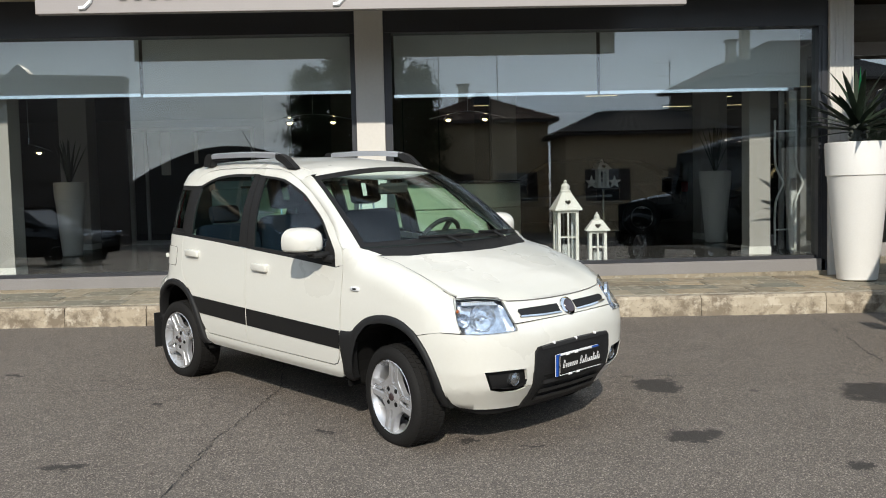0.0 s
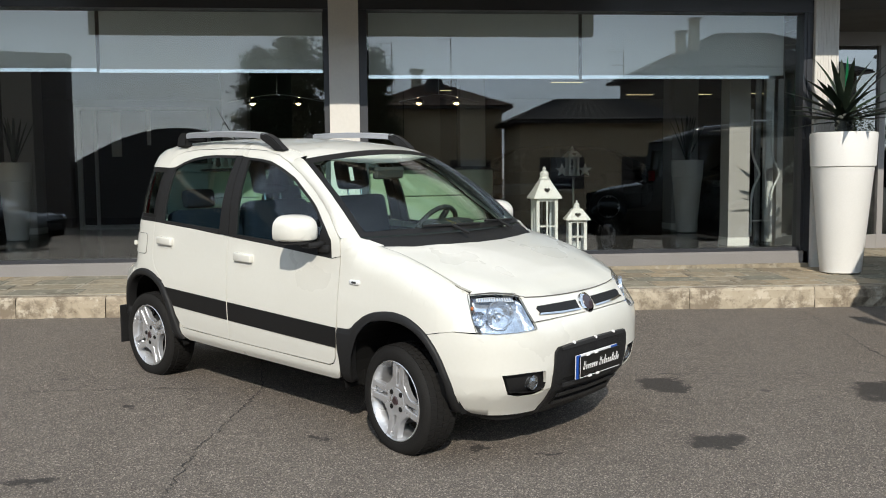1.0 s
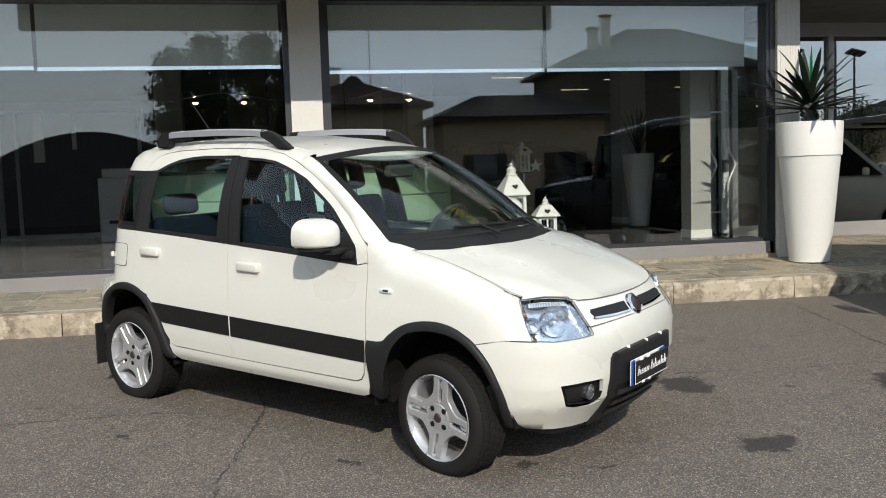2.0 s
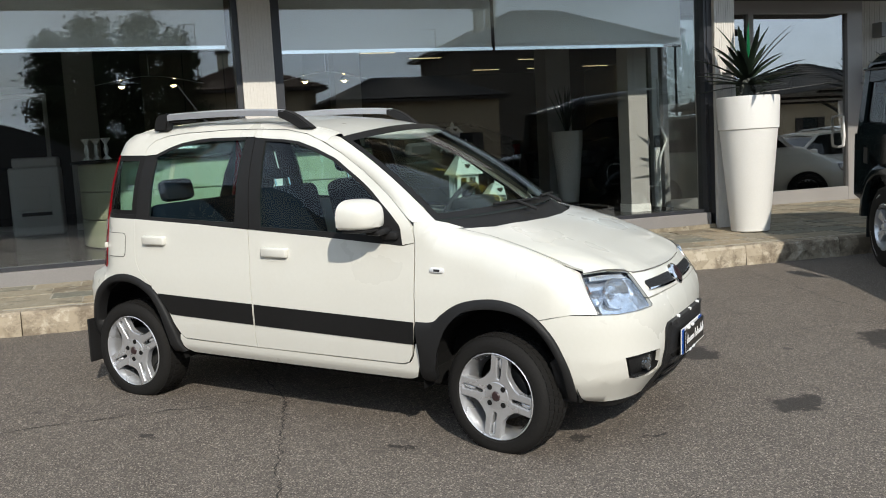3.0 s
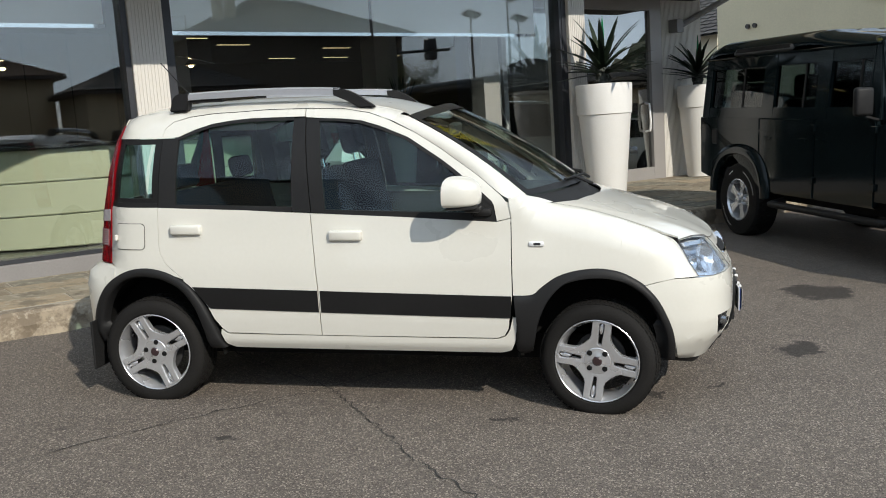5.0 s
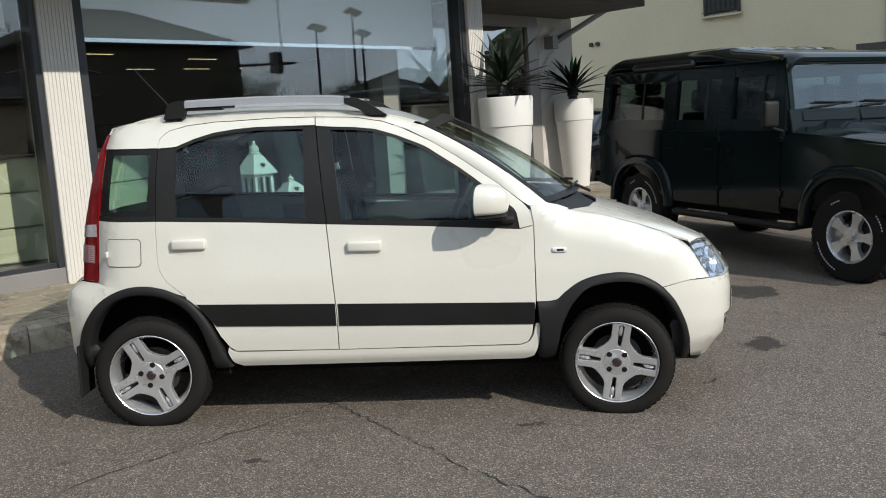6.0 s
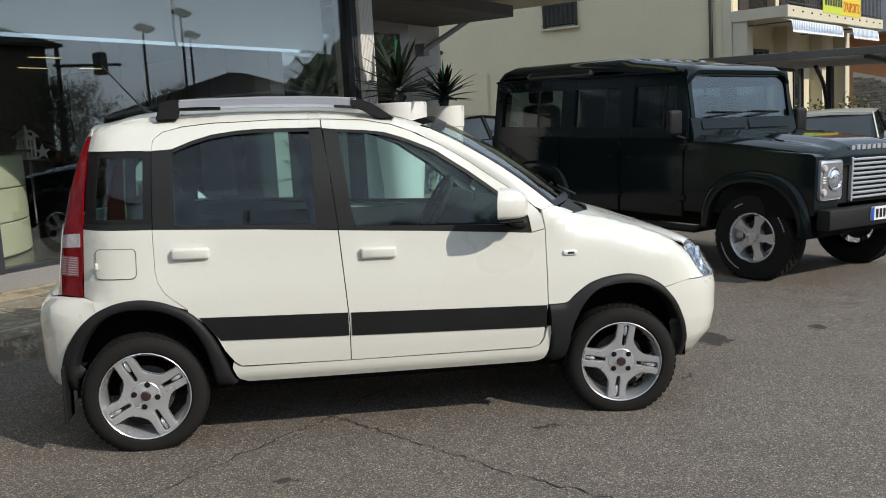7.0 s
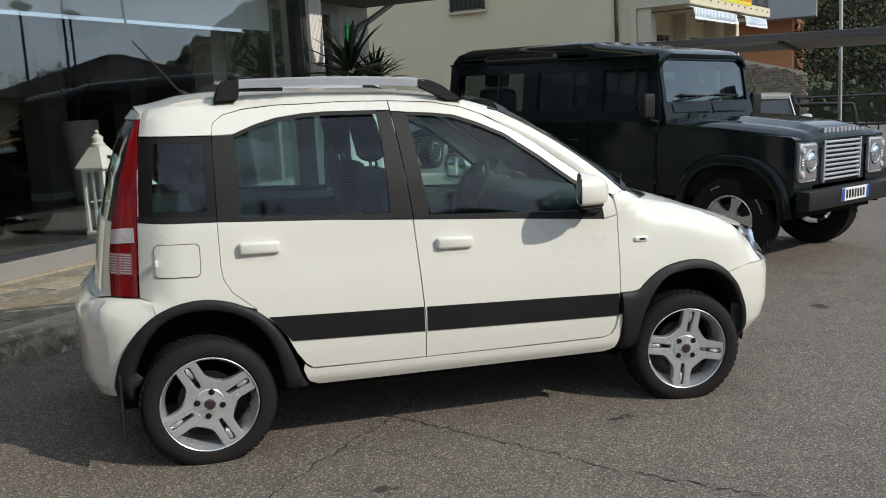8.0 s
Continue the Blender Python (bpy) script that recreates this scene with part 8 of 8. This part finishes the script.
wl_ = thing("rubble_wall", "rough rubble stone garden wall with sloping top", "wall")
part("core", prism(bmesh.new(), [(0, -0.6), (0, 2.95), (2.6, 2.25), (2.6, -0.6)], 0.03, 0.35, Matrix.Translation((37, 9.0, 0)) @ pose(0, 0, 0, 0, 0, -90)), MORTAR, wl_)
stone_kinds = []
for k in range(4):
    b = box(bmesh.new(), -0.5, 0.5, -0.5, 0.5, -0.5, 0.5, bevel=0.16)
    for v in b.verts:
        v.co += Vector((rng.uniform(-0.06, 0.06), rng.uniform(-0.06, 0.06), rng.uniform(-0.06, 0.06)))
    me = bpy.data.meshes.new("stone")
    b.to_mesh(me)
    b.free()
    me.materials.append(STONE_GREY)
    stone_kinds.append(me)
z = 0.2
while z < 2.9:
    h, y = rng.uniform(0.07, 0.17), 9.0
    while y > 6.4:
        w = rng.uniform(0.12, 0.42)
        if z + h < 2.95 - (9.0 - y + w) * 0.27:
            st = new("stone", stone_kinds[rng.randrange(4)])
            st.parent, st.matrix_basis = wl_, Matrix.Translation((36.98, y - w / 2, z + h / 2)) @ pose(0, 0, 0, rng.uniform(-4, 4), 0, rng.uniform(-3, 3)) @ Matrix.Diagonal((0.16, w * 0.95, h * 0.92, 1))
        y -= w
    z += h
hg = thing("hedge", "dark clipped hedge behind the fence", "hedge")
vs, fs = [], []
for k in range(5000):
    c = Vector((39 + rng.gauss(0, 0.4), rng.uniform(-26, 6.3), rng.uniform(-0.3, 1.7)))
    s = rng.uniform(0.08, 0.2)
    u = Vector((rng.gauss(0, 1), rng.gauss(0, 1), rng.gauss(0, 1))).normalized()
    v = u.orthogonal()
    n = len(vs)
    vs += [c + u * s, c + v * s * 0.6, c - u * s, c - v * s * 0.6]
    fs.append((n, n + 1, n + 2, n + 3))
me = bpy.data.meshes.new("leaves")
me.from_pydata(vs, [], fs)
me.materials.append(FOLIAGE)
o = new("leaves", me)
o.parent = hg
tagged(o, kind="stuff")
part("core", boxes((38.7, 39.3, -26, 6.3, -0.6, 1.4)), FOLIAGE, hg)


# ---- the street behind, seen in the glass ----
def hip_house(name, label, x0, x1, y0, y1, eave, ridge, wall, roof, over=0.5, base=-0.6, openings=True):
    h = thing(name, label, "house")
    part("wall", boxes((x0, x1, y0, y1, base, eave)), wall, h)
    cx, cy = (x0 + x1) / 2, (y0 + y1) / 2
    d = min(x1 - x0, y1 - y0) / 2 + over
    e = [Vector((x0 - over, y0 - over, eave - 0.1)), Vector((x1 + over, y0 - over, eave - 0.1)), Vector((x1 + over, y1 + over, eave - 0.1)), Vector((x0 - over, y1 + over, eave - 0.1))]
    if x1 - x0 >= y1 - y0:
        r0, r1 = Vector((x0 - over + d, cy, ridge)), Vector((x1 + over - d, cy, ridge))
        slopes = ((e[3], e[2], r1, r0), (e[1], e[0], r0, r1), (e[0], e[3], r0, r0), (e[2], e[1], r1, r1))
    else:
        r0, r1 = Vector((cx, y0 - over + d, ridge)), Vector((cx, y1 + over - d, ridge))
        slopes = ((e[0], e[3], r1, r0), (e[2], e[1], r0, r1), (e[1], e[0], r0, r0), (e[3], e[2], r1, r1))
    for a, b, c, dd in slopes:
        cols = max(6, int((b - a).length / 0.35))
        tiled_slope(a, b, c, dd, max(6, int(((c + dd) / 2 - (a + b) / 2).length / 0.38)), cols, roof, h)
    part("eave_board", boxes((x0 - over, x1 + over, y0 - over, y1 + over, eave - 0.22, eave - 0.1)), PIPE_BROWN, h)
    n = int((x1 - x0) // 3) if openings else 0
    for k in range(n):
        for z in [1.0] + ([4.2] if eave > 5.5 else []):
            u = x0 + (x1 - x0) * (k + 0.5) / n
            w = part("window", boxes((u - 0.5, u + 0.5, y1 + 0.01, y1 + 0.04, z, z + 1.4)), WINDOW_DARK, h)
            part("shutter", boxes((u - 1.0, u - 0.52, y1 + 0.01, y1 + 0.06, z, z + 1.4), (u + 0.52, u + 1.0, y1 + 0.01, y1 + 0.06, z, z + 1.4)), PIPE_BROWN, w)
            part("sill", boxes((u - 0.6, u + 0.6, y1 + 0.01, y1 + 0.12, z - 0.08, z - 0.01)), HOUSE_WHITE, w)
    return h


def chimney(parent, x, y, z0, z1, w=0.5):
    c = part("chimney", boxes((x - w / 2, x + w / 2, y - w / 2, y + w / 2, z0, z1)), HOUSE_WHITE, parent)
    part("cowl", boxes((x - w * 0.7, x + w * 0.7, y - w * 0.7, y + w * 0.7, z1, z1 + 0.12)), PIPE_BROWN, c)


def aerial(parent, x, y, z0, z1):
    b = rod(bmesh.new(), (x, y, z0), (x, y, z1), 0.025, 6)
    for z, w in ((z1 - 0.1, 0.7), (z1 - 0.7, 0.6)):
        rod(b, (x - w, y, z), (x + 0.1, y, z), 0.015, 5)
        for k in range(5):
            rod(b, (x - w + 0.16 * k, y - 0.2, z), (x - w + 0.16 * k, y + 0.2, z), 0.01, 4)
    part("tv_aerial", b, METAL_RAIL, parent)


MUD_WALL = mat("ochre brown render", (0.40, 0.31, 0.20), 0.9, vary=0.12, scale=0.6, bump=0.1)
h1 = hip_house("brown_house", "ochre house with a hipped brown tiled roof", 0.6, 6.9, -33, -24.7, 5.1, 6.5, MUD_WALL, ROOF_TILE)
chimney(h1, 2.9, -27.5, 5.6, 7.0)
for x, z in ((0.28, 6.05), (3.73, 6.10)):
    part("satellite_dish", lathe(bmesh.new(), [(0.0, 0.0), (0.25, 0.03), (0.48, 0.12), (0.5, 0.14), (0.47, 0.14), (0.0, 0.03)], 24, Matrix.Translation((x, -26.5, z)) @ pose(0, 0, 0, -80, 0, 0)), METAL_RAIL, h1)
    part("dish_pole", rod(bmesh.new(), (x, -26.56, 5.5), (x, -26.56, z), 0.03, 6), METAL_RAIL, h1)
aerial(h1, 4.6, -26.5, 5.6, 9.2)
aerial(h1, 1.6, -26.5, 5.6, 8.4)
h2 = hip_house("long_shed", "long low building with a grey ribbed tile roof", 6.9, 14.3, -24, -19.7, 4.1, 5.1, MUD_WALL, ROOF_GREY, 0.4)
aerial(h2, 12.2, -22, 4.8, 7.4)
h3 = hip_house("tall_house", "tall pale house with a hipped roof and chimneys", 21.5, 37.2, -54, -42.2, 9.2, 12.3, mat("dark brown render", (0.095, 0.078, 0.06), 0.9, vary=0.12, scale=0.6), ROOF_GREY, 0.9, openings=False)
chimney(h3, 22.8, -43.6, 9.0, 11.6, 0.6)
chimney(h3, 24.0, -44.2, 9.0, 12.6, 0.6)
h4 = thing("flat_building", "grey flat-roofed workshop building", "building")
part("wall", prism(bmesh.new(), [(-34, -0.6), (-34, 7.35), (-20, 6.98), (-12.3, 6.72), (-12.3, -0.6)], -20.7, -19.9), mat("dull brown-grey render", (0.105, 0.088, 0.078), 0.9, vary=0.1, scale=0.5), h4)
part("roof_edge", prism(bmesh.new(), [(-34.1, 7.353), (-34.1, 7.50), (-20, 7.13), (-12.25, 6.87), (-12.25, 6.723), (-20, 6.983)], -20.75, -19.85), ZINC, h4)
part("roof_vent", prism(bmesh.new(), [(-17.3, 7.05), (-16.8, 7.5), (-16.3, 7.02)], -20.6, -20.0), ZINC, h4)
aerial(h4, -18.6, -20.4, 6.9, 9.4)
h5 = thing("barrel_shed", "dark shed with a curved sheet roof", "building")
arc = [(-12.2 + 9.0 * k / 16, 1.5 + 2.3 * math.sin(math.pi * (0.12 + 0.80 * k / 16))) for k in range(17)]
part("shell", prism(bmesh.new(), [(-12.2, -0.6)] + arc + [(-3.2, -0.6)], -27.0, -20.3), mat("dark weathered sheet", (0.035, 0.033, 0.032), 0.7, vary=0.3, scale=0.7), h5)
for k, (x, y, h, s) in enumerate(((-2.9, -22.6, 9.6, 2.0), (-0.9, -23.6, 9.9, 2.0), (-4.6, -23.2, 9.0, 1.7), (0.6, -24.0, 9.2, 1.6), (-3.8, -22.2, 6.5, 1.6))):
    tree(pose(x, y, -0.6), "dark ragged conifer beside the houses", 40 + k, h, s, 0.6, 15000, 0.125, FOLIAGE, True)
tree(pose(27, -27, -0.6), "bare-looking dark tree by the street", 51, 6.2, 2.4, 0.8, 9000, 0.09)
tree(pose(33, -24, -0.6), "bare-looking dark tree by the street", 52, 5.4, 2.2, 0.8, 8000, 0.09)
hip_house("grey_house", "low dark house across the street", 33, 44, -30, -20, 3.6, 5.8, MUD_WALL, ROOF_GREY)
for x, y, h in ((22.7, -14.7, 6.6), (24.9, -14.7, 7.4), (27.5, -17, 6.8)):
    l = thing("street_lamp", "tall floodlight on a dark street pole", "street lamp", pose(x, y, ground_z(x, y)), group="street lamps by the yard")
    gz_ = ground_z(x, y)
    part("pole", rod(bmesh.new(), (0, 0, -0.1), (0, 0, h - gz_), 0.08, 10, 0.05), METAL_RAIL, l)
    part("head", box(bmesh.new(), -0.42, 0.42, -0.25, 0.25, -0.05, 0.05, bevel=0.02, m=Matrix.Translation((0, 0.1, h - gz_)) @ pose(0, 0, 0, 20, 12, 0)), METAL_RAIL, l)
sg = thing("signal_gantry", "dark pole with an arm carrying a signal box", "gantry", pose(18.4, -14.7, ground_z(18.4, -14.7)))
gz_ = ground_z(18.4, -14.7)
part("pole", rod(bmesh.new(), (0, 0, -0.1), (0, 0, 5.6 - gz_), 0.09, 10), METAL_RAIL, sg)
part("arm", rod(bmesh.new(), (-0.2, 0, 4.9 - gz_), (3.0, 0, 5.05 - gz_), 0.06, 8), METAL_RAIL, sg)
part("signal", box(bmesh.new(), 1.75, 2.2, -0.2, 0.2, 4.6 - gz_, 5.5 - gz_, bevel=0.03), METAL_RAIL, sg)
st = thing("metal_strut", "slim metal awning strut rising from the end pillar", "strut")
part("bar", tube(bmesh.new(), [Vector((8.82, 11.8, 2.98)), Vector((10.68, 11.9, 3.66))], 0.05, 8), ZINC, st)
part("bracket", boxes((8.7, 8.85, 11.7, 11.879, 2.9, 3.1)), ZINC, st)

# the yard's west side, unseen: the first house is heightened to darken side-window reflections
hip_house("west_house", "unseen dull brown house on the west, heightened to darken car window reflections", -34, -22, -4, 9, 9.8, 12.2, MUD_WALL, ROOF_TILE)
hip_house("west_house", "dull grey house closing the yard on the west", -36, -24, 11, 26, 6.4, 8.8, mat("grey-beige render", (0.26, 0.23, 0.19), 0.9, vary=0.1), ROOF_GREY)
for k, (x, y, h) in enumerate(((-20, -12, 8), (-21, -18, 9), (-26, -13, 10), (-19.5, 9.4, 6))):
    tree(pose(x, y, -0.3), "dense dark tree on the yard's west side", 70 + k, h, 2.8, 1.0, 3500, 0.2, FOLIAGE)


# ---- paving slabs and kerb stones ----
rng = random.Random(17)


def piece_mesh(name, material, wobble, bevel):
    b = box(bmesh.new(), -0.5, 0.5, -0.5, 0.5, -0.5, 0.5, bevel=bevel)
    for v in b.verts:
        v.co += Vector((rng.uniform(-wobble, wobble), rng.uniform(-wobble, wobble), 0))
    me = bpy.data.meshes.new(name)
    b.to_mesh(me)
    b.free()
    me.materials.append(material)
    return me


slabs = [piece_mesh("slab", SLAB_STONE, 0.022, 0.02) for k in range(5)]
rows = [8.80, 9.13, 9.42, 9.74, 10.015]
for y0, y1 in zip(rows, rows[1:]):
    x = -6.0 + rng.uniform(0, 0.4)
    while x < 9.4:
        w = rng.uniform(0.28, 0.72)
        o = new("slab", slabs[rng.randrange(5)])
        o.parent = pavement
        cx, cy = x + w / 2, (y0 + y1) / 2
        if not (cx > 11):
            o.matrix_basis = Matrix.Translation((cx, cy, pave_z(cx, cy) - 0.012 + rng.uniform(-0.002, 0.003))) @ pose(0, 0, 0, 1.7 + rng.uniform(-0.2, 0.2), 0.43, rng.uniform(-1.2, 1.2)) @ Matrix.Diagonal((w - 0.018, y1 - y0 - 0.016, 0.03, 1))
        x += w
for j in range(5):
    y0 = 10.03 + 0.4 * j
    x = 5.05
    while x < 9.3:
        w = rng.uniform(0.4, 0.8)
        o = new("slab", slabs[rng.randrange(5)])
        o.parent = pavement
        cx, cy = x + w / 2, y0 + 0.2
        o.matrix_basis = Matrix.Translation((cx, cy, pave_z(cx, cy) - 0.012)) @ pose(0, 0, 0, 1.7, 0.43, rng.uniform(-1, 1)) @ Matrix.Diagonal((w - 0.018, 0.385, 0.03, 1))
        x += w
kerb = thing("kerb", "weathered pale stone kerb with stained and broken faces", "kerb", kind="structure")


def kerb_mesh():
    """A kerb stone with a worn, uneven front."""
    b = bmesh.new()
    n = 12
    rws = []
    for i in range(n + 1):
        x = -0.5 + i / n
        dip = [rng.uniform(-0.08, 0.10) for k in range(5)]
        rws.append([(x, 0.5, 0.5), (x, -0.34 + dip[0] * 0.3, 0.5), (x, -0.46 + dip[1] * 0.5, 0.42), (x, -0.5 + dip[2] * 0.7, 0.15), (x, -0.5 + dip[3], -0.15), (x, -0.49 + dip[4], -0.5), (x, 0.5, -0.5)])
    sheet(b, rws)
    for f in b.faces:
        f.smooth = False
    b.faces.new([v for v in b.verts if abs(v.co.x + 0.5) < 1e-5][::-1])
    b.faces.new([v for v in b.verts if abs(v.co.x - 0.5) < 1e-5])
    bmesh.ops.recalc_face_normals(b, faces=b.faces)
    me = bpy.data.meshes.new("kerb_stone")
    b.to_mesh(me)
    b.free()
    me.materials.append(KERB_STONE)
    return me


kinds = [kerb_mesh() for k in range(6)]
x = -9.0
while x < 9.6:
    w = rng.uniform(0.75, 1.25)
    cx = x + w / 2
    top, bot = pave_z(cx, 8.70), ground_z(cx, 8.6) - 0.10
    o = new("kerb_stone", kinds[rng.randrange(6)])
    o.parent = kerb
    o.matrix_basis = Matrix.Translation((cx, 8.70, (top + bot) / 2 + 0.001)) @ pose(0, 0, 0, 0, 0.43, 0) @ Matrix.Diagonal((w - 0.006, 0.19, top - bot, 1))
    x += w
